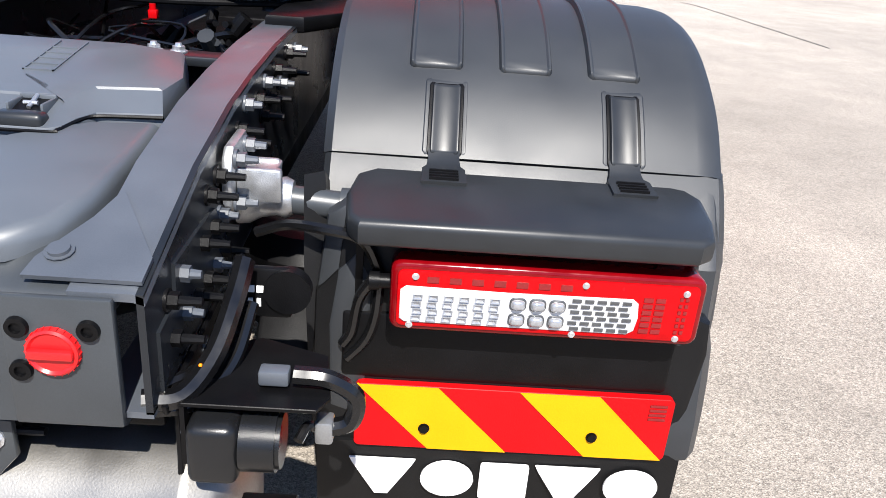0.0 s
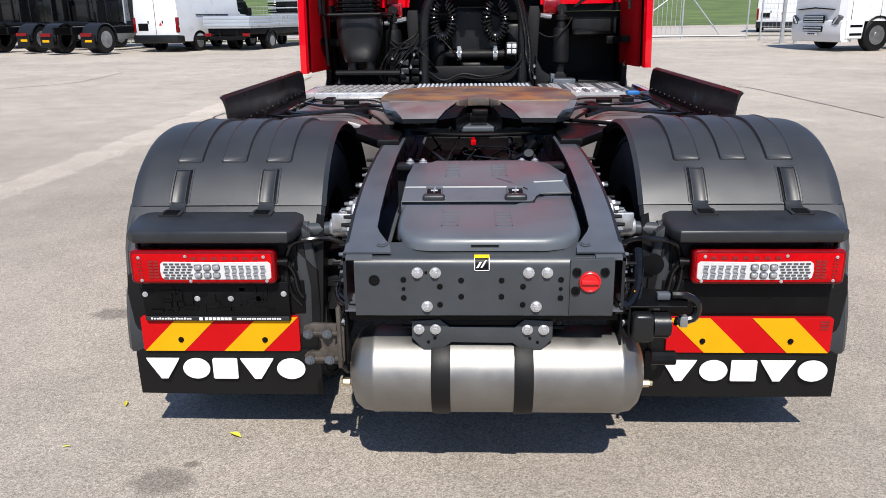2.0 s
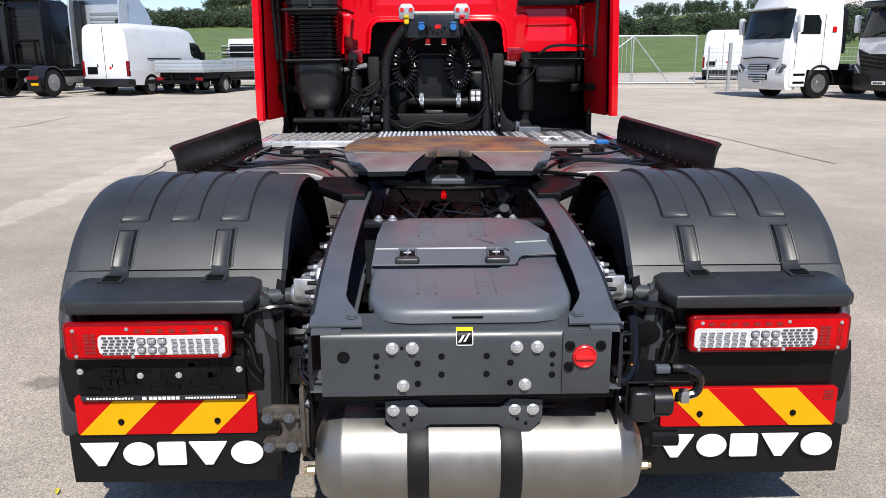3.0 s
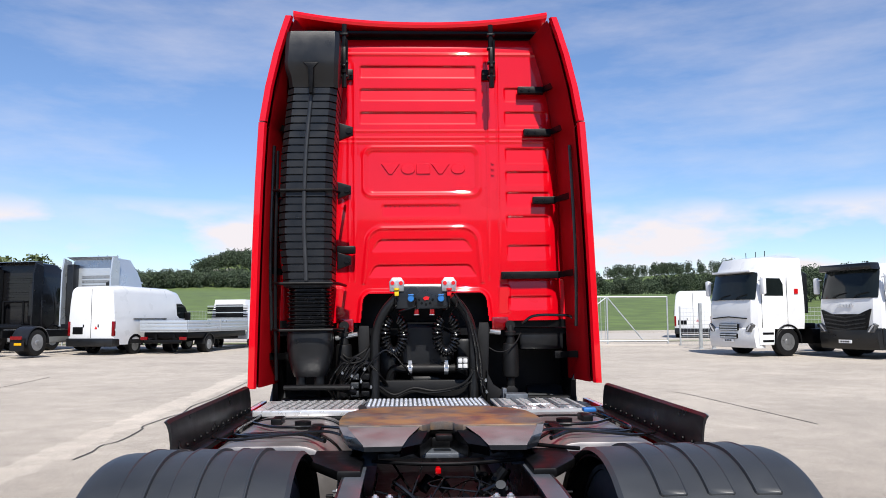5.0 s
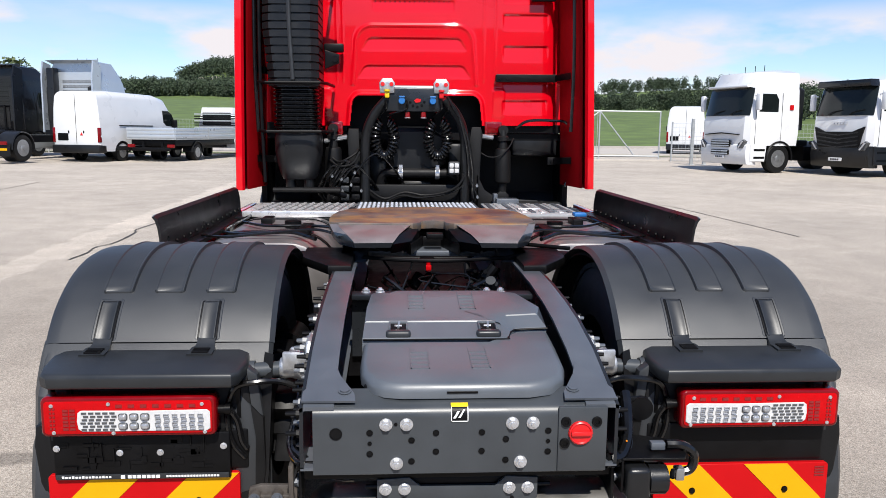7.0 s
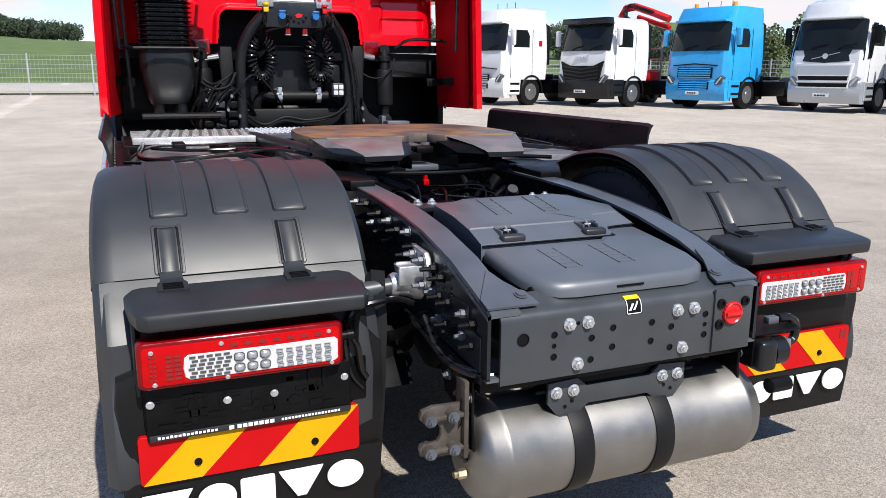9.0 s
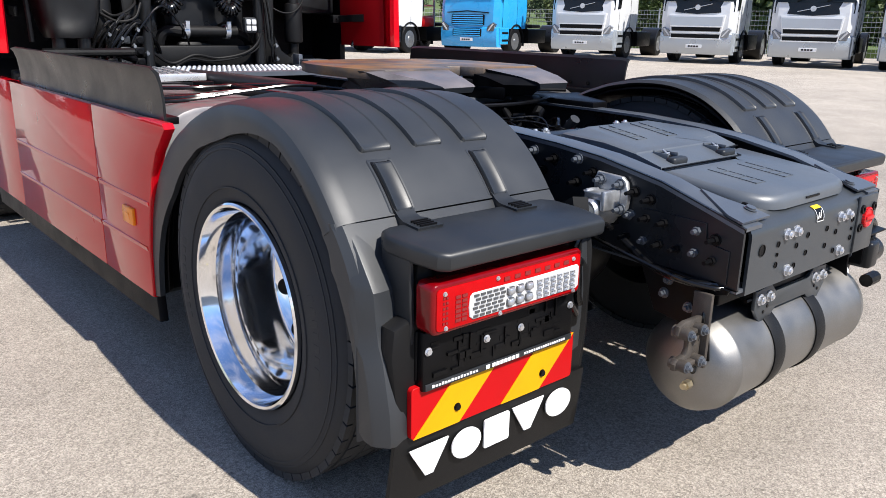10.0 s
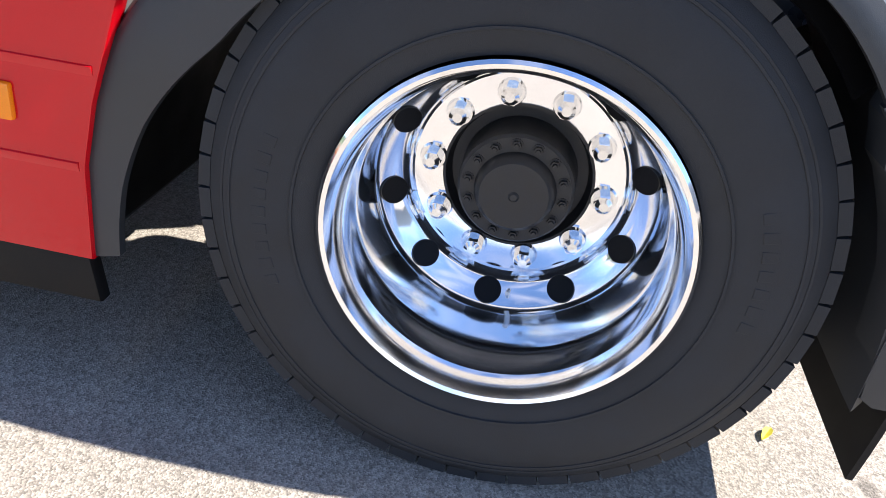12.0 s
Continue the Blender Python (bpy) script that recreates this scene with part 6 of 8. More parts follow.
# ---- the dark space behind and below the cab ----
# black sheets added here stand in for the shade of the open space
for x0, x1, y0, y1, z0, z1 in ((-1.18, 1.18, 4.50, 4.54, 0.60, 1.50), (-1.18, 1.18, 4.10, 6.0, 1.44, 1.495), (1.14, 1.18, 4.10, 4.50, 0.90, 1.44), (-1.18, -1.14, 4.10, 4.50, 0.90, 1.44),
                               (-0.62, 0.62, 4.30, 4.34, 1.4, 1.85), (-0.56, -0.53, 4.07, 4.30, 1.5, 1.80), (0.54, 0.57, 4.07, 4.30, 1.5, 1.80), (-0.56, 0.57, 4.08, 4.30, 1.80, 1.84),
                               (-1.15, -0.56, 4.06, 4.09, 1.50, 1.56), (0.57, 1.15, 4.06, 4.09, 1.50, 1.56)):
    part("black_backing", box(B(), x0, x1, y0, y1, z0, z1), DARK, truck, "black sheet added for the shade behind the cab")
SPACE = Matrix.Translation((-0.16, -1.95, 1.56)) @ Matrix.Scale(1.045, 4) @ Matrix.Translation((0.16, 1.95, -1.56))
bm = B()
loft(bm, [[(-0.20 - d, y, 1.22 - d), (0.10 + d, y, 1.20 - d), (0.20 + d, y, 1.28), (0.20 + d, y, 1.46), (0.08, y, 1.53 + d), (-0.14, y, 1.53 + d), (-0.22 - d, y, 1.44)] for y, d in ((3.72, -0.03), (3.75, 0.0), (4.05, 0.02))])
part("gearbox", bm, DUCT, truck, "black gearbox housing")
for x0, x1, y0, z0, z1 in ((-0.36, -0.22, 3.80, 1.08, 1.36), (0.70, 1.04, 3.84, 1.33, 1.50), (0.22, 0.34, 3.82, 1.20, 1.42), (-0.12, 0.10, 3.78, 1.02, 1.15)):
    bm = B()
    box(bm, x0, x1, y0, 4.08, z0, z1, 0.025)
    part("housing_box", bm, DUCT, truck)
bm = B()
rod(bm, (-0.15, 3.66, 1.21), (0.20, 3.66, 1.21), 0.035, n=14)
hose(bm, [(-0.15, 3.66, 1.21), (-0.25, 3.68, 1.20), (-0.28, 3.72, 1.05)], 0.030)
hose(bm, [(0.20, 3.66, 1.21), (0.30, 3.70, 1.15), (0.33, 3.8, 1.0)], 0.028)
part("coolant_pipe", bm, FLAP, truck)
for x in (-0.125, 0.135):
    bm = B()
    revolve(bm, [(x - 0.015, 0.038), (x - 0.015, 0.044), (x + 0.015, 0.044), (x + 0.015, 0.038)], (0, 3.66, 1.21), "x", 18, close=True)
    box(bm, x - 0.012, x + 0.012, 3.61, 3.63, 1.225, 1.27)
    part("pipe_clamp", bm, ZINC, truck)
# frame that carries the trailer couplings
SPACE = SPACE @ Matrix.Translation((0, 0, -0.075))
hoop = part_empty("coupling_stand", truck, "black tubular stand with trailer air and power couplings")
for s in (-1, 1):
    bm = B()
    o = 0.01 if s < 0 else -0.055
    hose(bm, [(s * 0.385 + o, 3.60, 0.98), (s * 0.385 + o, 3.60, 1.35), (s * 0.375 + o, 3.59, 1.55), (s * 0.32 + o, 3.56, 1.69), (s * 0.225 + o, 3.53, 1.80)], 0.034, 12)
    part("stand_tube", bm, DUCT, hoop)
bm = B()
prism(bm, rounded(-0.235, 0.160, 1.715, 1.870, 0.012), "y", 3.50, 3.53, 0.004)
part("socket_panel", bm, WEB, hoop)
bm = B()
rod(bm, (-0.24, 3.53, 1.875), (0.16, 3.53, 1.875), 0.016, n=12)
part("panel_bar", bm, RIMD, hoop)
for x, m2 in ((-0.220, YELLOW), (0.150, REDP)):
    bm = B()
    prism(bm, [(x - 0.050, 1.835), (x + 0.050, 1.835), (x + 0.054, 1.905), (x + 0.032, 1.935), (x - 0.032, 1.935), (x - 0.054, 1.905)], "y", 3.485, 3.535, 0.01)
    part("coupling_head", bm, CAST, hoop, "bright cast aluminium coupling holder")
    bm = B()
    box(bm, x - 0.016, x + 0.016, 3.460, 3.49, 1.802, 1.845, 0.008)
    rod(bm, (x, 3.467, 1.845), (x, 3.467, 1.858), 0.020, n=12)
    part("coupling_grip", bm, m2, hoop)
    bm = B()
    for dx in (-0.03, 0.03):
        rod(bm, (x + dx, 3.487, 1.895), (x + dx, 3.478, 1.895), 0.014, n=12)
    part("red_button", bm, REDP, hoop)
for x in (-0.120, 0.092):
    bm = B()
    rod(bm, (x, 3.50, 1.785), (x, 3.465, 1.785), 0.024, 0.021, 20)
    box(bm, x - 0.020, x + 0.020, 3.46, 3.470, 1.806, 1.817, 0.003)
    part("power_socket", bm, BLUEP, hoop, "round blue power socket")
bm = B()
for k in range(5):
    a = radians(15 + 37 * k)
    hexbolt(bm, (-0.014 + 0.05 * math.cos(a), 3.50, 1.79 - 0.045 * math.sin(a)), (0, -1, 0), 0.007, 0.006, 0)
part("panel_bolts", bm, DARK, hoop)
bm = B()
prism(bm, [(-0.036, 1.788), (-0.018, 1.802), (0.012, 1.798), (0.006, 1.778), (-0.024, 1.773)], "y", 3.494, 3.501)
part("red_sign", bm, REDP, hoop)
for x in (-0.080, 0.030):
    bm = B()
    rod(bm, (x, 3.52, 1.71), (x, 3.52, 1.675), 0.018, n=14)
    part("red_plug", bm, LAMPDARK, hoop)
    bm = B()
    rod(bm, (x, 3.52, 1.675), (x, 3.52, 1.669), 0.020, n=14)
    part("plug_ring", bm, ZINC, hoop)


def coil(bm, cx, cz, y, R, turns, r):
    """Spiral hose hanging in a loop."""
    pts = []
    n = turns * 14
    for i in range(n + 1):
        s = i / n
        ang = radians(112 + 316 * s)
        c = Vector((cx + R[0] * math.cos(ang), y, cz + R[1] * math.sin(ang)))
        out = Vector((math.cos(ang), 0, math.sin(ang)))
        ph = 2 * math.pi * turns * s
        pts.append(c + 0.033 * (out * math.cos(ph) + Vector((0, 1, 0)) * math.sin(ph)))
    hose(bm, pts, r, 6, smooth=False)


for cx, cz, R in ((-0.238, 1.530, (0.066, 0.125)), (0.135, 1.530, (0.066, 0.125))):
    bm = B()
    coil(bm, cx, cz, 3.60, R, 24, 0.0085)
    part("spiral_hose", bm, HOSE, hoop, "shiny black spiral air hose")
bm = B()
for cx, ends in ((-0.238, (-0.228, -0.09)), (0.135, (0.150, 0.20))):
    for x, o in zip(ends, (-0.025, 0.025)):
        hose(bm, [(x, 3.47, 1.79), (x, 3.49, 1.73), (cx + o * 1.3, 3.56, 1.69), (cx + o, 3.60, 1.645)], 0.0085)
hose(bm, [(0.19, 3.50, 1.82), (0.28, 3.52, 1.68), (0.34, 3.54, 1.45), (0.36, 3.54, 1.25), (0.40, 3.56, 1.10), (0.15, 3.58, 1.03), (-0.10, 3.58, 1.05), (-0.30, 3.56, 1.0)], 0.010)
hose(bm, [(0.21, 3.50, 1.78), (0.32, 3.53, 1.60), (0.375, 3.54, 1.35), (0.38, 3.54, 1.15), (0.38, 3.56, 1.05), (0.10, 3.58, 1.06)], 0.009)
part("coupling_line", bm, HOSE, hoop)
SPACE = keep2 = SPACE @ Matrix.Translation((0, 0, 0.075))
bm = B()
prism(bm, rounded(0.207, 0.290, 1.206, 1.298, 0.016), "y", 3.55, 3.59, 0.008)
wl = part("work_lamp", bm, SHELF, truck, "small square LED work lamp in a black housing")
for i in range(2):
    for j in range(2):
        bm = B()
        cx, cz = 0.2305 + i * 0.036, 1.234 + j * 0.037
        prism(bm, rounded(cx - 0.015, cx + 0.015, cz - 0.015, cz + 0.015, 0.006), "y", 3.543, 3.552, 0.002)
        part("led_pane", bm, LAMPWHITE, wl)
# uprights, cross beam, dampers, brackets
bm = B()
box(bm, -0.40, 0.42, 3.64, 3.70, 1.00, 1.13, 0.012)
prism(bm, [(0.35, 0.98), (0.43, 0.98), (0.45, 1.50), (0.44, 1.54), (0.375, 1.54), (0.355, 1.40)], "y", 3.62, 3.66, 0.006)
prism(bm, [(-0.42, 0.98), (-0.47, 0.98), (-0.50, 1.45), (-0.49, 1.52), (-0.42, 1.52), (-0.41, 1.30)], "y", 3.62, 3.66, 0.006)
prism(bm, [(0.42, 1.20), (0.47, 1.10), (0.56, 1.04), (0.68, 1.01), (0.68, 0.97), (0.42, 0.97)], "y", 3.58, 3.66, 0.01)
box(bm, -1.05, 1.05, 3.72, 3.80, 0.94, 1.00, 0.01)
part("cab_mount_frame", bm, FLAP, truck, "black cab mounting frame")
for x in (0.605, -0.60):
    bm = B()
    revolve(bm, [(1.08, 0.030), (1.14, 0.032), (1.150, 0.056), (1.165, 0.060), (1.36, 0.058), (1.385, 0.052), (1.392, 0.034), (1.44, 0.030), (1.445, 0.042), (1.470, 0.042), (1.478, 0.030), (1.52, 0.024)], (x, 3.66, 0), "z", 24)
    rod(bm, (x, 3.64, 1.52), (x, 3.70, 1.52), 0.034, n=14)
    damper = part("cab_damper", bm, FLAP, truck, "black cab suspension damper")
    bm = B()
    prism(bm, [(x - 0.05, 1.0), (x + 0.05, 1.0), (x + 0.045, 1.06), (x + 0.02, 1.085), (x - 0.02, 1.085), (x - 0.045, 1.06)], "y", 3.63, 3.69, 0.006)
    part("damper_foot", bm, FLAP, damper)
bm = B()
rod(bm, (0.45, 3.64, 1.475), (0.53, 3.66, 1.465), 0.018, n=12)
part("stay_rod", bm, RIMD, truck)
bm = B()
rod(bm, (-0.50, 3.64, 1.46), (-0.66, 3.66, 1.43), 0.018, n=12)
part("stay_rod", bm, RIMD, truck)
SPACE, keep = None, SPACE
for s, x in ((-1, -0.605), (1, 0.588)):
    bm = B()
    prism(bm, rounded(x - 0.065, x + 0.065, 1.475, 1.575, 0.012), "y", WY - 0.03, WY + 0.0, 0.006)
    rf = part("rear_reflector", bm, LAMPDARK, cab, "dark red square reflector")
    bm = B()
    prism(bm, rounded(x - 0.048, x + 0.048, 1.49, 1.56, 0.01), "y", WY - 0.036, WY - 0.028, 0.002)
    part("reflector_lens", bm, LAMPRED, rf)
SPACE = keep
rnd = random.Random(23)
for k in range(8):
    bm = B()
    x, z = rnd.uniform(-0.66, -0.42), rnd.uniform(0.98, 1.06)
    d = rnd.uniform(0.02, 0.16)
    hose(bm, [(x, 3.60, z), (x - 0.04, 3.56, z + 0.08), (x - 0.02 + d * 0.3, 3.54, z + 0.19), (x + d, 3.55, z + 0.22 + d * 0.5), (x + d * 1.9, 3.60, z + 0.17), (x + d * 2.4, 3.68, z + 0.06)], rnd.choice((0.006, 0.008, 0.010)), 7, 5)
    part("pipe_run", bm, HOSE, truck)
for k in range(9):
    bm = B()
    x, z = -0.62 + 0.075 * (k % 3), 1.02 + 0.06 * (k // 3)
    box(bm, x, x + 0.06, 3.55, 3.62, z, z + 0.045, 0.008)
    rod(bm, (x + 0.03, 3.54, z + 0.022), (x + 0.03, 3.55, z + 0.022), 0.014, n=10)
    part("valve_block", bm, [DARK, SHELF, DARK][k % 3], truck)
for pts, r in (([(0.44, 3.64, 1.36), (0.50, 3.60, 1.33), (0.57, 3.58, 1.34), (0.64, 3.60, 1.40), (0.68, 3.66, 1.46)], 0.005),
               ([(0.34, 3.60, 1.30), (0.31, 3.57, 1.17), (0.22, 3.57, 1.09), (0.05, 3.60, 1.055), (-0.10, 3.60, 1.075), (-0.24, 3.60, 1.03), (-0.36, 3.60, 1.10)], 0.009),
               ([(0.33, 3.60, 1.34), (0.32, 3.58, 1.14), (0.18, 3.58, 1.065), (0.0, 3.60, 1.04), (-0.12, 3.60, 1.055), (-0.22, 3.60, 1.015)], 0.007),
               ([(-0.62, 3.62, 1.33), (-0.56, 3.58, 1.29), (-0.50, 3.56, 1.31), (-0.44, 3.58, 1.35), (-0.42, 3.62, 1.38)], 0.008),
               ([(-0.62, 3.60, 1.30), (-0.55, 3.54, 1.26), (-0.46, 3.53, 1.28), (-0.41, 3.56, 1.36)], 0.008)):
    bm = B()
    hose(bm, pts, r, 8, 6)
    part("pipe_run", bm, FLAP, truck)
for x, z in ((-0.60, 1.19), (-0.535, 1.17), (-0.53, 1.085), (-0.47, 1.13), (-0.445, 1.215), (-0.62, 1.09), (-0.40, 1.09), (0.415, 1.05), (0.41, 1.13)):
    bm = B()
    rod(bm, (x, 3.53, z), (x, 3.56, z), 0.009, n=8)
    rod(bm, (x, 3.545, z - 0.012), (x, 3.545, z + 0.014), 0.006, n=8)
    part("pipe_fitting", bm, RIMD, truck)
bm = B()
hose(bm, [(0.70, 3.70, 1.53), (0.78, 3.66, 1.585), (0.95, 3.64, 1.59), (1.06, 3.64, 1.57), (1.09, 3.66, 1.45), (1.10, 3.66, 1.25), (1.06, 3.66, 1.12)], 0.010)
part("pipe_run", bm, HOSE, truck)
SPACE = None
# small items on the near-side rail end
bm = B()
prism(bm, [(-0.548, 0.574), (-0.552, 0.552), (-0.540, 0.540), (-0.506, 0.537), (-0.498, 0.520), (-0.498, 0.502), (-0.508, 0.488), (-0.542, 0.486), (-0.553, 0.474), (-0.549, 0.456), (-0.520, 0.448), (-0.440, 0.446), (-0.426, 0.458), (-0.424, 0.566), (-0.436, 0.580), (-0.520, 0.582)], "y", 0.066, 0.082, 0.004)
prism(bm, rounded(-0.545, -0.430, 0.549, 0.561, 0.005), "y", 0.050, 0.070, 0.003)
prism(bm, rounded(-0.545, -0.430, 0.464, 0.476, 0.005), "y", 0.050, 0.070, 0.003)
box(bm, -0.445, -0.432, 0.048, 0.10, 0.440, 0.640, 0.003)
tow = part("tank_holder", bm, IRON, truck, "brown-grey cast bracket with bolted arms")
for x, z in ((-0.532, 0.555), (-0.474, 0.556), (-0.532, 0.470), (-0.470, 0.470)):
    bm = B()
    rod(bm, (x, 0.044, z), (x, 0.090, z), 0.016, n=14)
    boss = part("holder_boss", bm, IRON, tow)
    part("holder_bolt", hexbolt(B(), (x, 0.044, z), (0, -1, 0), 0.011, 0.009, 0.006), FRAME, boss)
bm = B()
hose(bm, [(-0.425, 0.08, 0.63), (-0.44, 0.065, 0.58), (-0.445, 0.07, 0.54), (-0.46, 0.08, 0.47), (-0.42, 0.09, 0.41)], 0.008)
part("drain_line", bm, HOSE, tow)
# horn-like black motor with cables on the off side
bm = B()
prism(bm, [(0.425, 0.03), (0.60, 0.03), (0.615, 0.06), (0.60, 0.16), (0.50, 0.20), (0.43, 0.16)], "z", 0.648, 0.654, 0.001, 1)
box(bm, 0.43, 0.436, 0.03, 0.10, 0.56, 0.65)
tow2 = part("valve_bracket", bm, DARK, truck, "black valve unit on a bracket")
bm = B()
box(bm, 0.440, 0.505, 0.005, 0.10, 0.545, 0.635, 0.014, 3)
part("valve_body", bm, DUCT, tow2)
bm = B()
rod(bm, (0.505, 0.050, 0.590), (0.550, 0.050, 0.590), 0.042, n=20)
rod(bm, (0.550, 0.050, 0.590), (0.556, 0.050, 0.590), 0.037, n=20)
part("valve_drum", bm, DUCT, tow2)
bm = B()
rod(bm, (0.505, 0.03, 0.49), (0.575, 0.03, 0.49), 0.022, n=10)
part("valve_stub", bm, DARK, tow2)
bm = B()
box(bm, 0.520, 0.560, 0.068, 0.092, 0.659, 0.681, 0.004)
part("cable_plug", bm, FRAME, tow2, "grey cable plug")
bm = B()
box(bm, 0.593, 0.618, 0.068, 0.098, 0.570, 0.606, 0.005)
part("cable_tag", bm, RIMD, tow2, "grey cable tag")
bm = B()
hose(bm, [(0.565, 0.08, 0.672), (0.61, 0.08, 0.668), (0.645, 0.085, 0.64), (0.64, 0.085, 0.60), (0.61, 0.083, 0.588)], 0.013)
part("loom", bm, HOSE, tow2)
bm = B()
hose(bm, [(0.60, 0.08, 0.588), (0.585, 0.07, 0.60), (0.575, 0.05, 0.59)], 0.007)
part("loom", bm, HOSE, tow2)
bm = B()
hose(bm, [(0.385, 0.03, 0.655), (0.43, 0.045, 0.655), (0.46, 0.09, 0.69), (0.475, 0.15, 0.745), (0.48, 0.19, 0.78)], 0.015)
part("loom", bm, HOSE, tow2)
bm = B()
hose(bm, [(0.385, 0.03, 0.640), (0.44, 0.06, 0.635), (0.475, 0.12, 0.66), (0.49, 0.18, 0.72)], 0.011)
part("loom", bm, HOSE, tow2)
bm = B()
box(bm, 0.448, 0.4525, 0.0605, 0.0645, 0.688, 0.692, 0.001, 1)
part("orange_tape", bm, AMBER, tow2, "orange tape on the loom")
bm = B()
box(bm, 0.455, 0.54, 0.21, 0.225, 0.68, 0.76, 0.006)
rod(bm, (0.535, 0.205, 0.725), (0.535, 0.225, 0.725), 0.034, n=20)
ecu = part("level_sensor", bm, DARK, truck, "black level sensor with white print")
bm = B()
for k in range(3):
    box(bm, 0.467 + k * 0.012, 0.473 + k * 0.012, 0.2075, 0.2105, 0.700, 0.712)
    box(bm, 0.465 + k * 0.013, 0.475 + k * 0.013, 0.2075, 0.2105, 0.722, 0.732)
part("white_bars", bm, PAINTW, ecu)
for s in (-1, 1):
    bm = B()
    hose(bm, [(s * 0.66, 0.335, 0.70), (s * 0.63, 0.33, 0.76), (s * 0.57, 0.33, 0.775), (s * 0.51, 0.35, 0.77), (s * 0.46, 0.36, 0.75)], 0.009)
    hose(bm, [(s * 0.66, 0.335, 0.70), (s * 0.655, 0.33, 0.63), (s * 0.64, 0.335, 0.58), (s * 0.61, 0.34, 0.54)], 0.009)
    hose(bm, [(s * 0.44, 0.33, 0.72), (s * 0.45, 0.22, 0.67), (s * 0.44, 0.12, 0.655), (s * 0.40, 0.06, 0.655)], 0.010)
    part("lamp_loom", bm, HOSE, truck)

bm = B()
hose(bm, [(-0.60, 0.70, 0.66), (-0.595, 0.66, 0.74), (-0.55, 0.62, 0.785), (-0.49, 0.55, 0.765), (-0.462, 0.42, 0.715), (-0.458, 0.28, 0.685), (-0.455, 0.14, 0.662), (-0.42, 0.05, 0.652), (-0.36, 0.03, 0.655)], 0.0065)
part("rail_cable", bm, HOSE, truck, "thin corrugated cable along the rail end")

for ob in (cab, snork):
    ob.matrix_basis = Matrix.Translation((-0.010, 0, 1.1)) @ Matrix.Rotation(radians(-0.5), 4, "Y") @ Matrix.Translation((0, 0, -1.1))

# ---- ground ----
def yard_z(x, y):
    """Gentle rise away from the truck, shaped so distant ground fits the camera's view."""
    return 0.0085 * min(max(0.0, math.hypot(x, y) - 6.0), 60.0)


bm = B()
rings = []
for r in (0.5, 6.0, 12.0, 20.0, 30.0, 45.0, 66.0, 200.0, 1500.0):
    rings.append([(r * math.cos(2 * math.pi * k / 72), r * math.sin(2 * math.pi * k / 72), yard_z(r, 0)) for k in range(72)])
loft(bm, rings)
bmesh.ops.delete(bm, geom=[f for f in bm.faces if len(f.verts) > 4 and f.calc_center_median().z > 0.1], context="FACES_ONLY")
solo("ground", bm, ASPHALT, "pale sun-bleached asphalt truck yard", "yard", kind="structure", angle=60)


def wavy_strip(name, pts, w0, w1, z, mat, label, category, seed, kind="structure"):
    """Thin uneven strip on the ground along a line."""
    rnd = random.Random(seed)
    bm = B()
    line = spline(pts, 10)
    rows = []
    for i, p in enumerate(line):
        d = (line[min(i + 1, len(line) - 1)] - line[max(i - 1, 0)]).normalized()
        nrm = Vector((-d.y, d.x, 0))
        j = Vector((rnd.uniform(-1, 1), rnd.uniform(-1, 1), 0)) * w0 * 0.25
        j.z = yard_z(p.x, p.y)
        rows.append([bm.verts.new(p + j + nrm * w0 * rnd.uniform(0.6, 1.2) + Vector((0, 0, z))), bm.verts.new(p + j - nrm * w1 * rnd.uniform(0.6, 1.2) + Vector((0, 0, z)))])
    for a, b in zip(rows, rows[1:]):
        bm.faces.new((a[0], a[1], b[1], b[0]))
    return solo(name, bm, mat, label, category, kind=kind)


wavy_strip("crack", [(-3.86, 7.0, 0), (-3.84, 7.5, 0), (-3.90, 7.9, 0), (-3.80, 8.3, 0), (-3.84, 9.2, 0), (-3.93, 9.6, 0), (-3.84, 10.6, 0), (-3.78, 11, 0), (-3.88, 12.0, 0), (-3.80, 13.4, 0), (-3.86, 16.7, 0)], 0.014, 0.014, 0.008, TAR, "thin dark crack beside the pale strip", "crack", 5)
wavy_strip("crack", [(-10.2, 13.6, 0), (-9.4, 14.9, 0), (-9.05, 15.8, 0), (-9.2, 18.4, 0)], 0.016, 0.016, 0.004, TAR, "thin dark crack in the asphalt", "crack", 6)
wavy_strip("crack", [(5.2, 13.5, 0), (5.36, 12.97, 0), (5.55, 11, 0), (5.72, 8.9, 0)], 0.014, 0.014, 0.004, TAR, "thin dark crack in the asphalt", "crack", 7)
wavy_strip("crack", [(4.1, 3.6, 0), (4.6, 3.75, 0), (5.3, 3.6, 0)], 0.006, 0.006, 0.004, TAR, "hairline crack in the asphalt", "crack", 8)


def leaf(x, y, rz, size):
    bm = B()
    for s in (-1, 1):
        bm.faces.new([bm.verts.new((s * px * size, py * size, pz * size)) for px, py, pz in ((0, -1, 0.1), (0.28, -0.45, 0.32), (0.34, 0.1, 0.38), (0.2, 0.6, 0.25), (0, 1, 0.15))][::s])
    bmesh.ops.remove_doubles(bm, verts=bm.verts, dist=0.0001)
    bmesh.ops.solidify(bm, geom=bm.faces, thickness=0.0008)
    ob = solo("fallen_leaf", bm, LEAFY, "curled yellow-green leaf lying on the asphalt", "leaf", "fallen leaves")
    ob.matrix_world = pose(x, y, 0.004, 0, 0, rz)


leaf(-0.905, 0.385, 60, 0.030)
leaf(-1.42, 0.62, 20, 0.024)
leaf(-1.5, 0.30, 110, 0.013)

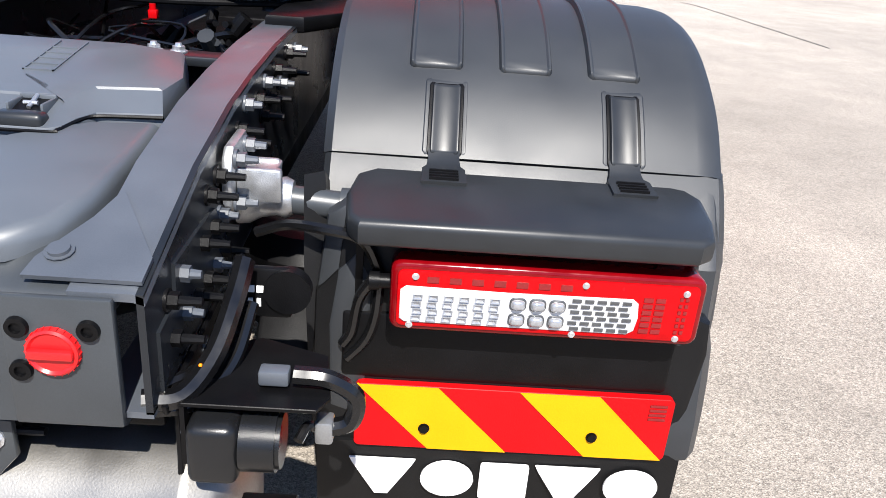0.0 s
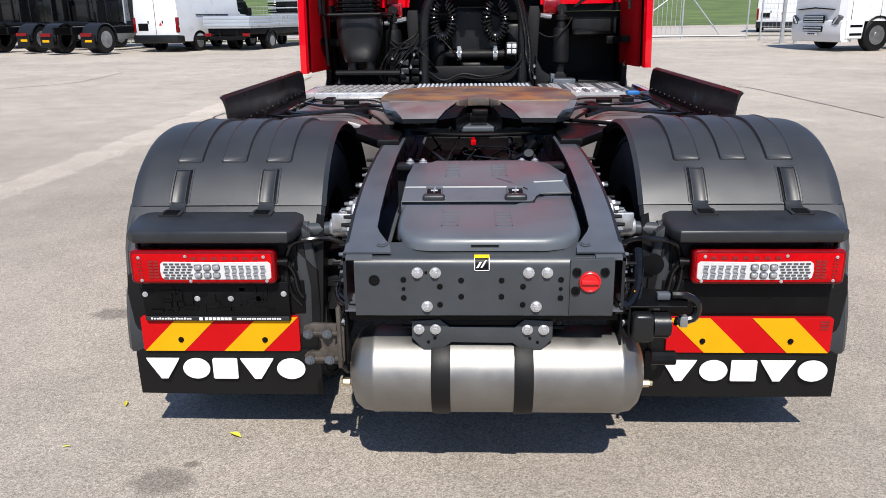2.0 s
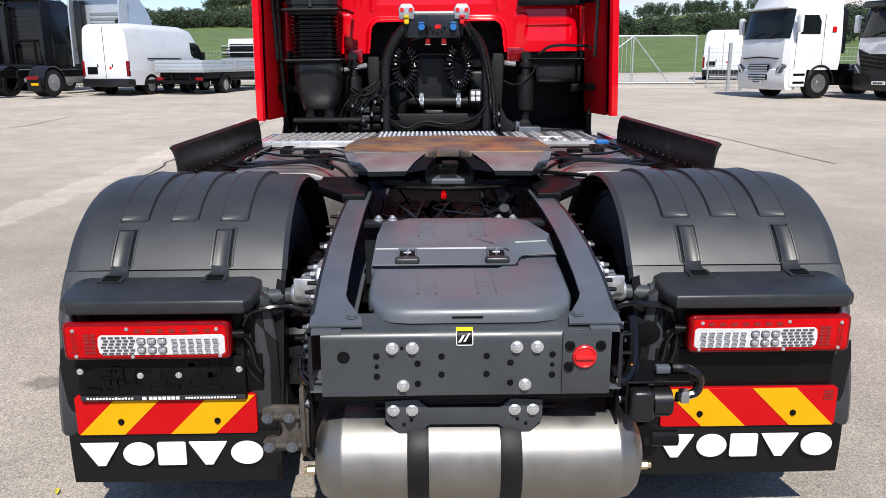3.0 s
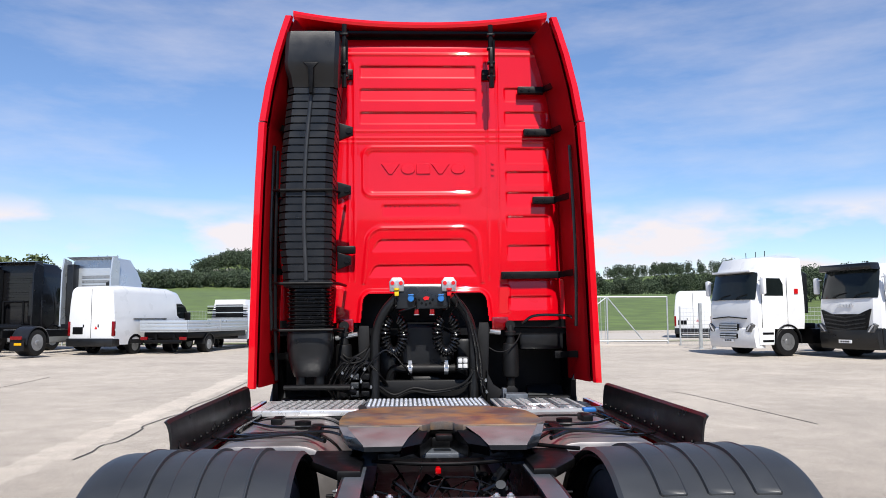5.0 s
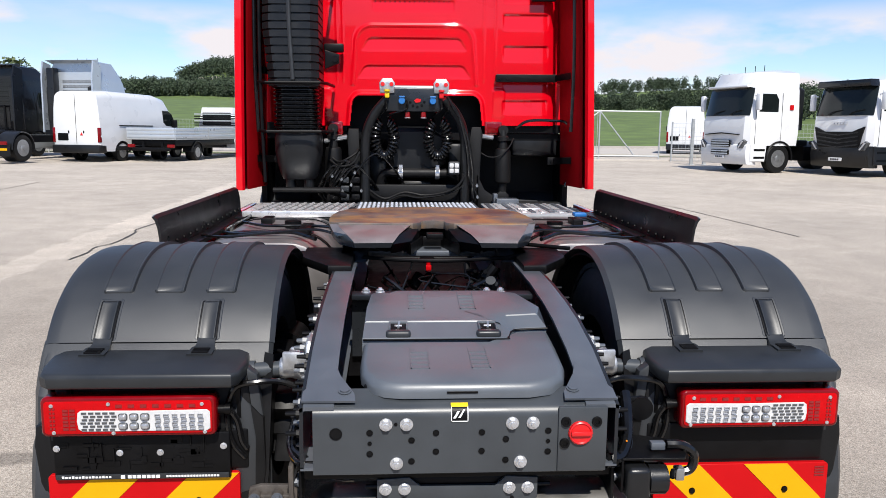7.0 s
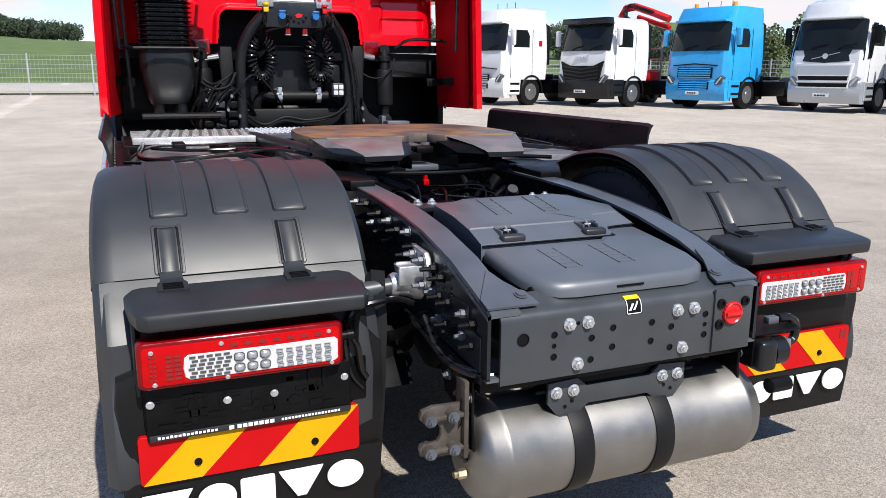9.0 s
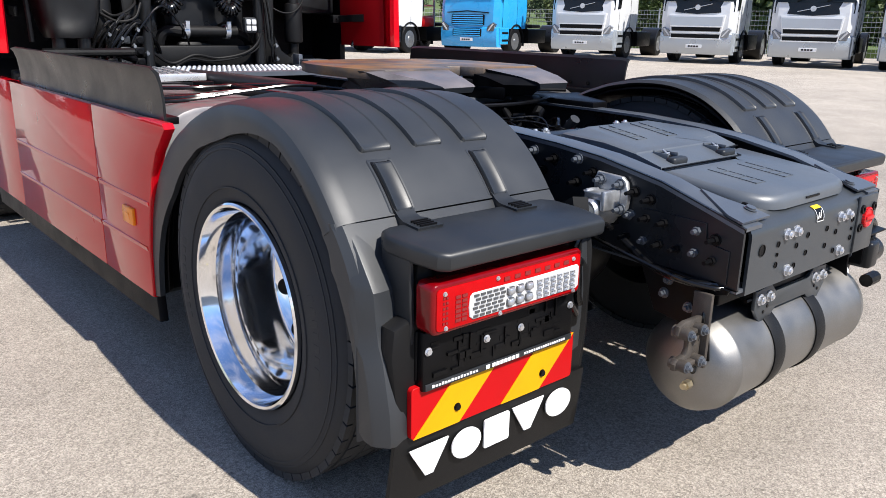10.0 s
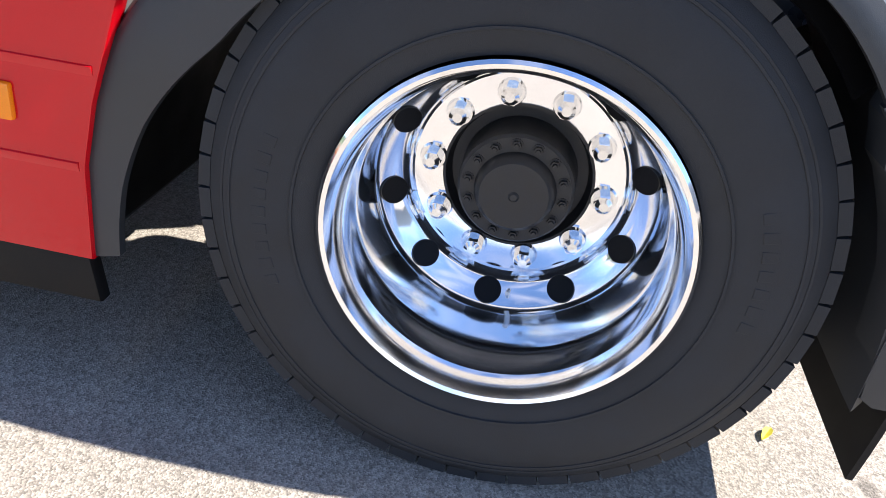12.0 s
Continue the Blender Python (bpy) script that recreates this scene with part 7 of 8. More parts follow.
# unseen wall closing the yard behind the camera, added to darken cab reflections
bm = B()
box(bm, -48, 46, -46, -34, 0.0, 7.2)
solo("wall_south", bm, GALV, "unseen plain grey wall added behind the camera for reflections", "wall", kind="structure")

# ---- land beyond the yard ----
def land_z(x, y):
    d = min(max(0.0, y - 58 + 0.35 * max(0, x - 30)), 400.0)
    left = max(0.0, min(1.0, (10 - x) / 60))
    z = 0.30 + (0.054 + 0.010 * left) * min(d, 110.0) + (0.025 + 0.011 * left) * max(0.0, d - 110.0)
    z += 0.8 * noise.noise(Vector((x * 0.01, y * 0.01, 0))) * min(1, d / 80)
    # wooded hills
    for hx, hy, h, sx, sy in ((-92, 465, 16, 31, 55), (-150, 465, 5, 60, 55), (-330, 520, 20, 120, 90), (208, 610, 20, 140, 110), (430, 560, 30, 130, 120), (-480, 500, 30, 120, 120)):
        z += h * math.exp(-((x - hx) / sx) ** 2 - ((y - hy) / sy) ** 2)
    return z


bm = B()
NX, NY = 90, 50
grid = [[None] * (NX + 1) for _ in range(NY + 1)]
for j in range(NY + 1):
    y = 38 + 700 * (j / NY) ** 1.8
    for i in range(NX + 1):
        u = i / NX * 2 - 1
        x = (70 + y * 1.05) * u
        grid[j][i] = bm.verts.new((x, y, land_z(x, y) + 0.03))
for j in range(NY):
    for i in range(NX):
        bm.faces.new((grid[j][i], grid[j][i + 1], grid[j + 1][i + 1], grid[j + 1][i]))
solo("meadow", bm, GRASS, "green meadow and hills behind the yard", "field", kind="structure", angle=180)
bm = B()
prism(bm, [(29, 37.5), (30.5, 28), (40, -40), (200, -60), (220, 60), (90, 52)], "z", 0.2, 0.60)
solo("verge", bm, GRASS, "green grass verge beyond the fence", "grass", kind="structure")
bm = B()
prism(bm, [(-34, 39.5), (33, 38.0), (36, 55), (-36, 55)], "z", 0.25, 0.42)
solo("lane", bm, PALE, "pale gravel lane behind the fence", "lane", kind="structure")


def crown(bm, c, rx, rz, n, leaf_size, rnd):
    """Uneven crown of many small leaf clumps round a few boughs."""
    lobes = [(Vector((rnd.uniform(-0.6, 0.6) * rx, rnd.uniform(-0.6, 0.6) * rx, rnd.uniform(-0.6, 0.65) * rz)), rnd.uniform(0.38, 0.62)) for _ in range(8)]
    for k in range(n):
        o, f = lobes[k % len(lobes)]
        d = Vector((rnd.gauss(0, 1), rnd.gauss(0, 1), rnd.gauss(0, 1))).normalized() * rnd.uniform(0.75, 1.05)
        p = Vector(c) + o + Vector((d.x * rx * f, d.y * rx * f, d.z * rz * f))
        s = leaf_size * rnd.uniform(0.6, 1.4)
        a = Vector((rnd.gauss(0, 1), rnd.gauss(0, 1), rnd.gauss(0, 1))).normalized()
        b = a.orthogonal().normalized()
        e = a.cross(b)
        q = [bm.verts.new(p + v * s) for v in (b, e * 0.8, -b * 0.9, -e)]
        bm.faces.new(q[:3])
        bm.faces.new((q[0], q[2], q[3]))


def wood(name, spots, label, mat, leaf_size, n, seed):
    rnd = random.Random(seed)
    bm = B()
    for x, y, h in spots:
        z = max(land_z(x, y), 0.3)
        crown(bm, (x, y, z + h * 0.52), h * rnd.uniform(0.30, 0.42), h * 0.5, n, leaf_size * h / 10, rnd)
        rod(bm, (x, y, z - 0.3), (x, y, z + h * 0.5), h * 0.02, h * 0.012, 5)
    ob = solo(name, bm, mat, label, "trees", kind="stuff", angle=20)
    return ob


rnd = random.Random(77)
spots = []
for k in range(700):                                     # wooded hill top and the wood at its foot
    a, r = rnd.uniform(0, 2 * math.pi), math.sqrt(rnd.random())
    x, y = -88 + 40 * r * math.cos(a), 462 + 26 * r * math.sin(a)
    if x > -120 + 14 * noise.noise(Vector((y * 0.1, 0, 1))):
        spots.append((x, y, rnd.uniform(5, 8)))
for k in range(700):
    x, y = rnd.uniform(-170, -15), rnd.uniform(382, 404)
    spots.append((x, y, rnd.uniform(5.5, 8.5)))
for k in range(60):
    spots.append((rnd.uniform(-190, -128), rnd.uniform(452, 470), rnd.uniform(4, 7)))
wood("hill_wood", spots, "dark green mixed wood on a distant hill", WOODS, 0.50, 170, 1)
spots = [(rnd.uniform(35, 185), rnd.uniform(222, 262), rnd.uniform(4.4, 6.4)) for _ in range(300)]
spots += [(rnd.uniform(150, 280), rnd.uniform(575, 620), rnd.uniform(7, 11)) for _ in range(90)]
wood("far_wood", spots, "green line of trees beyond the meadow", WOODS, 0.42, 340, 2)
spots = [(-64 + 1.3 * k + rnd.uniform(-1, 1), rnd.uniform(57, 64), rnd.uniform(6.0, 7.2) + (1.7 - 0.1 * k if k < 14 else 0.0) - max(0, k - 24) * 0.45) for k in range(29)]
wood("near_hedge", spots, "light green bushy trees behind the parked trucks", TREEG, 0.22, 3600, 3)
spots = []
for k in range(70):
    s = k / 70
    spots.append((39 + 8 * s + rnd.uniform(-1, 8), 40 - 58 * s + rnd.uniform(-2, 2), rnd.uniform(4.5, 7.5) * (0.66 if k < 24 else 1.0)))
wood("roadside_wood", spots, "leafy green trees behind the fence", TREEG, 0.25, 1900, 4)
spots = [(rnd.uniform(46, 85), rnd.uniform(66, 84), rnd.uniform(3.4, 4.8)) for _ in range(40)]
spots += [(rnd.uniform(50, 82), rnd.uniform(95, 112), rnd.uniform(3.6, 5.0)) for _ in range(44)]
spots += [(rnd.uniform(58, 110), rnd.uniform(140, 158), rnd.uniform(4.4, 6.0)) for _ in range(60)]
wood("meadow_wood", spots, "dark green trees across the meadow", WOODS, 0.24, 1100, 5)
bm = B()
for x, y, w, h in ((-107, 428, 6, 1.6), (-98, 427, 4, 1.4)):
    z = land_z(x, y) - 0.3
    box(bm, x, x + w, y, y + 4, z, z + h)
    prism(bm, [(x - 0.4, z + h), (x + w + 0.4, z + h), (x + w / 2, z + h + 1)], "y", y - 0.5, y + 5)
solo("farmhouse", bm, PALE, "distant pale farmhouse on the hillside", "house")

# ---- fence and gate ----
def fence_run(x0, y0, x1, y1, h, label):
    f = thing("mesh_fence", label, "fence", (0, 0, 0.2), group="yard fence")
    p0, p1 = Vector((x0, y0, 0)), Vector((x1, y1, 0))
    n = max(1, round((p1 - p0).length / 2.5))
    for i in range(n + 1):
        p = p0.lerp(p1, i / n)
        bm = B()
        box(bm, p.x - 0.03, p.x + 0.03, p.y - 0.03, p.y + 0.03, 0, h + 0.06, 0.005, 1)
        part("post", bm, GALV, f)
    bm = B()
    m = int(h / 0.2)
    for j in range(m + 1):
        z = 0.08 + (h - 0.1) * j / m
        rod(bm, p0 + Vector((0, 0, z)), p1 + Vector((0, 0, z)), 0.007, n=4)
    k = int((p1 - p0).length / 0.16)
    for i in range(k + 1):
        p = p0.lerp(p1, i / k)
        rod(bm, p + Vector((0, 0, 0.06)), p + Vector((0, 0, h)), 0.0045, n=3)
    part("wire_mesh", bm, GALV, f)
    return f


fence_run(-30, 39.0, 5.6, 35.6, 1.8, "galvanised welded mesh fence along the yard")
fence_run(12.6, 33.3, 29, 31.5, 1.8, "galvanised welded mesh fence along the yard")
fence_run(29, 31.5, 38, -24, 1.9, "tall galvanised mesh fence behind parked trucks")
gate = thing("sliding_gate", "galvanised tubular yard gate with diagonal brace", "gate", at=(0, 0, 0.22))
gx0, gx1, gy, gh = 6.6, 12.15, 33.7, 2.30
bm = B()
for z in (0.25, gh):
    rod(bm, (gx0, gy, z), (gx1, gy, z), 0.032, n=8)
for x in (gx0, gx1, gx0 + 2.7):
    rod(bm, (x, gy, 0.02 if x != gx0 + 2.7 else 0.0), (x, gy, gh + 0.03), 0.036, n=8)
part("gate_frame", bm, GALV, gate)
bm = B()
rod(bm, (gx0 + 2.7, gy, gh), (gx1 - 1.2, gy, 0.3), 0.03, n=8)
rod(bm, (gx0 + 2.7, gy, gh), (gx0, gy, 0.3), 0.03, n=8)
part("gate_brace", bm, GALV, gate)
for k in range(13):
    bm = B()
    x = gx0 + 0.2 + k * 0.2
    rod(bm, (x, gy, 0.27), (x, gy, gh), 0.012, n=6)
    part("gate_bar", bm, GALV, gate)
for x in (12.3, 12.85):
    bm = B()
    box(bm, x - 0.06, x + 0.06, 30.0, 30.12, 0.1, 2.15, 0.01, 1)
    box(bm, x - 0.09, x + 0.09, 29.97, 30.15, 0.1, 0.25, 0.01, 1)
    solo("gate_post", bm, GALV, "galvanised square gate post", "post", "gate posts")
bm = B()
box(bm, 6.0, 12.6, 33.4, 34.0, 0.10, 0.33, 0.03)
solo("gate_kerb", bm, PALE, "low concrete kerb under the gate", "kerb")

# ---- parked vehicles ----
def own(name, bm, mat, parent, label="", angle=35):
    ob = new(name, smooth_mesh(bm, name, mat, angle))
    ob.parent = parent
    if label:
        ob["label"] = label
    return ob


def small_wheel(parent, x, y, r, w, out, steel=True, axis_in=0.0):
    """Parked vehicle's wheel: tyre and rim, outer face towards out."""
    e = own_empty("wheel", parent)
    bm = B()
    revolve(bm, [(x - out * w, r * 0.60), (x - out * w, r * 0.93), (x - out * w * 0.9, r), (x - out * w * 0.1, r), (x, r * 0.93), (x + out * 0.005, r * 0.75), (x, r * 0.60)], (0, y, r), "x", 36, close=True)
    own("tyre", bm, FLAP, e)
    bm = B()
    revolve(bm, [(x, r * 0.60), (x - out * 0.03, r * 0.56), (x - out * 0.09, r * 0.52), (x - out * 0.085, r * 0.34), (x - out * 0.02, r * 0.26), (x + out * 0.01, r * 0.20), (x + out * 0.02, r * 0.02)], (0, y, r), "x", 30)
    own("rim", bm, RIMD if steel else CHROME, e)
    for k in range(8):
        a = 2 * math.pi * k / 8
        bm = B()
        rod(bm, (x - out * 0.082, y + r * 0.44 * math.cos(a), r + r * 0.44 * math.sin(a)), (x - out * 0.075, y + r * 0.44 * math.cos(a), r + r * 0.44 * math.sin(a)), r * 0.078, n=8)
        own("rim_hole", bm, DARK, e)
    return e


def own_empty(name, parent):
    ob = new(name)
    ob.parent = parent
    ob.empty_display_size = 0.1
    return ob


def grille_bars(parent, x0, x1, z0, z1, y, n, mat, back):
    bm = B()
    prism(bm, rounded(x0, x1, z0, z1, 0.04), "y", y, y + 0.04, 0.01, 1)
    own("grille_back", bm, back, parent)
    for k in range(n):
        z = z0 + (z1 - z0) * (k + 0.5) / n
        bm = B()
        box(bm, x0 + 0.05, x1 - 0.05, y - 0.025, y + 0.005, z - (z1 - z0) / n * 0.30, z + (z1 - z0) / n * 0.22, 0.006, 1)
        own("grille_bar", bm, mat, parent)


def tractor(label, paint, style, at, face, roof=3.55, bumper=None, mask=None, rear_view=False, wb=5.15, wide_grille=True):
    """Parked tractor truck; its own -y is ahead, its origin stands on the ground below the middle of its front."""
    t = thing("parked_truck", label, "truck", group="parked trucks")
    bumper = bumper or paint
    W = 1.22
    rz = math.degrees(math.atan2(face[0], -face[1]))
    # cab: rings up the height, (z, front y, half width, rear y)
    secs = [(0.95, 0.02, W, 2.22), (1.35, 0.0, W + 0.02, 2.25), (1.80, 0.02, W + 0.02, 2.25), (2.05, 0.06, W + 0.01, 2.25), (2.85, 0.24, W - 0.05, 2.25), (2.95, 0.27, W - 0.07, 2.25)]
    if style == "high":
        secs += [(3.15, 0.34, W - 0.07, 2.25), (3.45, 0.50, W - 0.12, 2.25), (roof, 0.85, W - 0.25, 2.2), (roof + 0.06, 1.3, W - 0.45, 2.1)]
    else:
        secs += [(3.05, 0.38, W - 0.10, 2.22), (3.12, 0.60, W - 0.2, 2.1)]
    bm = B()
    rings = []
    for z, yf, w, yr in secs:
        c = 0.14
        rings.append([(-w + c * 1.6, yf, z), (0, yf - 0.05, z), (w - c * 1.6, yf, z), (w - 0.03, yf + c, z), (w, yf + c * 2.2, z), (w, yr - 0.06, z), (w - 0.08, yr, z), (-w + 0.08, yr, z), (-w, yr - 0.06, z), (-w, yf + c * 2.2, z), (-w + 0.03, yf + c, z)])
    loft(bm, rings)
    cabo = own("cab", bm, paint, t, angle=30)
    # windscreen follows the raked front
    bm = B()
    rings = []
    for z, yc, e in ((1.98, -0.035, 1.13), (2.05, -0.015, 1.135), (2.84, 0.155, 1.08), (2.92, 0.185, 1.05)):
        rings.append([(-e, yc + 0.14, z), (-0.95, yc + 0.035, z), (-0.5, yc + 0.012, z), (0, yc, z), (0.5, yc + 0.012, z), (0.95, yc + 0.035, z), (e, yc + 0.14, z), (e - 0.02, yc + 0.30, z), (-e + 0.02, yc + 0.30, z)])
    loft(bm, rings)
    own("windscreen", bm, GLASSD, t, "dark windscreen")
    for s in (-1, 1):
        bm = B()
        prism(bm, [(0.42, 2.04), (1.28, 2.04), (1.28, 2.52), (1.15, 2.72), (0.55, 2.72)], "x", s * (W - 0.06), s * (W + 0.006), 0.01, 1)
        own("side_window", bm, GLASSD, t)
        for k in range(2):
            bm = B()
            prism(bm, [(0.30 + k * 1.12, 1.0), (0.308 + k * 1.12, 1.0), (0.308 + k * 1.12, 2.75), (0.30 + k * 1.12, 2.75)], "x", s * (W + 0.012), s * (W + 0.026))
            own("door_gap", bm, DARK, t)
        bm = B()
        box(bm, s * (W + 0.10), s * (W + 0.30), 0.16, 0.30, 2.15, 2.72, 0.05, 2)
        box(bm, s * (W - 0.02), s * (W + 0.12), 0.20, 0.26, 2.62, 2.66, 0.01, 1)
        own("mirror", bm, paint if mask is None else DARK, t)
        # wheel arch and steps
        bm = B()
        rings = []
        for i in range(13):
            a = radians(-8 + 196 * i / 12)
            rings.append([(s * x, 1.42 + r * math.cos(a), 0.52 + r * math.sin(a)) for x, r in ((0.85, 0.60), (W + 0.03, 0.60), (W + 0.05, 0.57), (W + 0.03, 0.54), (0.85, 0.54))])
        loft(bm, rings)
        own("wheel_arch", bm, DARK, t)
        bm = B()
        prism(bm, [(0.18, 0.40), (0.80, 0.40), (0.86, 0.98), (0.15, 0.98)], "x", s * 0.95, s * (W + 0.02), 0.02, 1)
        own("step_panel", bm, bumper, t)
        for k in range(2):
            bm = B()
            box(bm, s * 1.0, s * (W + 0.03), 0.30, 0.78, 0.50 + 0.26 * k, 0.58 + 0.26 * k, 0.01, 1)
            own("step", bm, DARK, t)
        # head lamp
        bm = B()
        prism(bm, [(s * 0.78, 0.84), (s * 1.05, 0.86), (s * 1.13, 1.10), (s * 1.05, 1.16), (s * 0.82, 1.02)][::s], "y", -0.05, 0.25, 0.02, 1)
        lamp = own("head_lamp", bm, LEDDARK if mask is None else LEDGREY, t, "slim grey head lamp")
        bm = B()
        prism(bm, [(s * 0.84, 0.88), (s * 0.89, 0.87), (s * 1.08, 1.09), (s * 1.03, 1.12)][::s], "y", -0.062, -0.04)
        own("lamp_strip", bm, LAMPWHITE, lamp)
        small_wheel(t, s * 1.20, 1.42, 0.505, 0.30, s, steel=True)
        small_wheel(t, s * 1.20, wb, 0.505, 0.62, s, steel=True)
        bm = B()
        prism(bm, [(2.6, 0.42), (4.1, 0.42), (4.15, 0.95), (2.55, 0.95)], "x", s * 0.62, s * 1.18, 0.05, 2)
        own("fuel_tank", bm, DARK if not rear_view else SILVERP, t)
        bm = B()
        rings = []
        for i in range(13):
            a = radians(-5 + 190 * i / 12)
            rings.append([(s * x, wb + r * math.cos(a), 0.5 + r * math.sin(a)) for x, r in ((0.58, 0.60), (1.22, 0.60), (1.24, 0.56), (0.58, 0.56))])
        loft(bm, rings)
        own("mudguard", bm, DUCT, t)
        bm = B()
        prism(bm, rounded(s * 0.90 - 0.24, s * 0.90 + 0.24, 0.62, 0.74, 0.02), "y", wb + 0.69, wb + 0.75, 0.01, 1)
        own("tail_lamp", bm, LAMPRED, t)
        bm = B()
        box(bm, s * 0.62, s * 1.2, wb + 0.65, wb + 0.68, 0.22, 0.62)
        fl = own("mud_flap", bm, FLAP, t)
        bm = B()
        box(bm, s * 0.80, s * 1.10, wb + 0.68, wb + 0.69, 0.42, 0.50)
        own("hazard_board", bm, SIGNYEL, fl)
        bm = B()
        box(bm, s * 0.36, s * 0.44, 1.0, wb + 0.85, 0.68, 0.95, 0.01, 1)
        own("chassis_rail", bm, DARK, t)
    bm = B()
    box(bm, -0.42, 0.42, wb - 0.75, wb + 0.05, 0.97, 1.12, 0.05)
    own("fifth_wheel", bm, DARK, t)
    bm = B()
    box(bm, -0.9, 0.9, 2.35, 3.0, 0.92, 1.15, 0.03)
    rod(bm, (-0.5, 2.42, 1.0), (-0.5, 2.42, 2.1), 0.05)
    rod(bm, (0.5, 2.42, 1.0), (0.5, 2.42, 2.1), 0.05)
    rod(bm, (-0.5, 2.42, 2.1), (0.5, 2.42, 2.1), 0.05)
    own("cab_back_gear", bm, DARK, t)
    for s in (-1, 1):
        bm = B()
        prism(bm, [(2.26, 1.5), (2.50, 1.5), (2.50, 2.9), (2.26, 3.0)], "x", s * 0.80, s * 1.12, 0.03, 1)
        own("rear_vent", bm, DUCT, t)
        if mask is not None:
            bm = B()
            prism(bm, [(0.16, 1.70), (0.40, 1.72), (0.46, 2.04), (0.60, 2.80), (0.34, 2.80)], "x", s * (W - 0.02), s * (W + 0.029), 0.004, 1)
            own("pillar_mask", bm, mask, t)
    # bumper
    bm = B()
    rings = []
    for z, g in ((0.30, 0.05), (0.36, 0.0), (0.70, -0.06), (0.95, -0.03), (1.0, 0.02)):
        rings.append([(-W, 0.25, z), (-W + 0.06, 0.06 + g, z), (-0.7, -0.02 + g, z), (0, -0.04 + g, z), (0.7, -0.02 + g, z), (W - 0.06, 0.06 + g, z), (W, 0.25, z), (W - 0.1, 0.5, z), (-W + 0.1, 0.5, z)])
    loft(bm, rings)
    own("bumper", bm, bumper, t)
    bm = B()
    box(bm, -0.26, 0.26, -0.125, -0.10, 0.50, 0.61, 0.005, 1)
    plate = own("plate_panel", bm, PAINTW, t, "white front plate")
    bm = B()
    for k in range(4):
        box(bm, -0.18 + k * 0.09, -0.115 + k * 0.09, -0.129, -0.124, 0.53, 0.58)
    own("plate_bars", bm, DARK, plate)
    for k in (-0.5, 0.35):
        bm = B()
        hose(bm, [(k, -0.05, 2.00), (k + 0.2, -0.03, 2.10), (k + 0.55, 0.0, 2.16)], 0.014, 6)
        own("wiper", bm, DARK, t)
    if mask is not None:                                 # dark upper front and big grille in a lower frame
        bm = B()
        loft(bm, [[(-1.15, 0.09, 1.66), (-0.6, -0.035, 1.62), (0, -0.075, 1.58), (0.6, -0.035, 1.62), (1.15, 0.09, 1.66)], [(-1.15, 0.12, 2.04), (-0.6, 0.005, 2.04), (0, -0.03, 2.04), (0.6, 0.005, 2.04), (1.15, 0.12, 2.04)], [(-1.08, 0.35, 2.04), (-0.6, 0.35, 2.04), (0, 0.35, 2.04), (0.6, 0.35, 2.04), (1.08, 0.35, 2.04)], [(-1.10, 0.35, 1.68), (-0.6, 0.35, 1.68), (0, 0.35, 1.68), (0.6, 0.35, 1.68), (1.10, 0.35, 1.68)]])
        own("front_mask", bm, mask, t)
        bm = B()
        rod(bm, (0, -0.045, 1.79), (0, -0.080, 1.79), 0.085, n=24)
        own("round_badge", bm, ZINC, t)
        bm = B()
        rod(bm, (-0.45, -0.055, 1.70), (0.45, -0.055, 1.90), 0.012, n=6)
        own("badge_bar", bm, ZINC, t)
        bm = B()
        prism(bm, [(-0.92, 1.56), (0.92, 1.56), (0.80, 0.78), (-0.80, 0.78)], "y", -0.10, 0.1, 0.03, 2)
        gf = own("grille_frame", bm, paint, t)
        bm = B()
        prism(bm, [(-0.86, 1.50), (0.86, 1.50), (0.83, 1.20), (-0.83, 1.20)], "y", -0.115, -0.09, 0.01, 1)
        own("grille_mesh", bm, SILVERP, gf)
        for z in (1.10, 0.88):
            bm = B()
            prism(bm, [(-0.80, z + 0.065), (0.80, z + 0.065), (0.78, z - 0.065), (-0.78, z - 0.065)], "y", -0.118, -0.09, 0.02, 2)
            own("grille_slot", bm, DARK, gf)
        for z in (1.185, 0.985, 0.80):
            bm = B()
            box(bm, -0.84, 0.84, -0.125, -0.09, z - 0.018, z + 0.018, 0.006, 1)
            own("grille_trim", bm, paint, gf)
    elif style == "high":
        if wide_grille:
            grille_bars(t, -0.68, 0.68, 1.05, 1.42, -0.055, 5, paint, DARK)
            grille_bars(t, -0.60, 0.60, 0.66, 0.94, -0.10, 4, paint, DARK)
        else:
            grille_bars(t, -0.50, 0.50, 0.90, 1.14, -0.105, 3, SILVERP, DARK)
            grille_bars(t, -0.46, 0.46, 0.62, 0.80, -0.115, 2, SILVERP, DARK)
        zb = 1.50 if wide_grille else 1.34
        bm = B()
        prism(bm, [(-0.85, zb), (0, zb + 0.06), (0.85, zb), (0.85, zb - 0.03), (0, zb + 0.02), (-0.85, zb - 0.03)], "y", -0.09, 0.05)
        own("grille_brow", bm, DARK, t)
    else:
        bm = B()
        prism(bm, [(-0.98, 1.62), (-0.55, 1.46), (0.55, 1.46), (0.98, 1.62), (0.80, 0.95), (-0.80, 0.95)], "y", -0.09, 0.1, 0.02, 1)
        own("grille_back", bm, DARK, t)
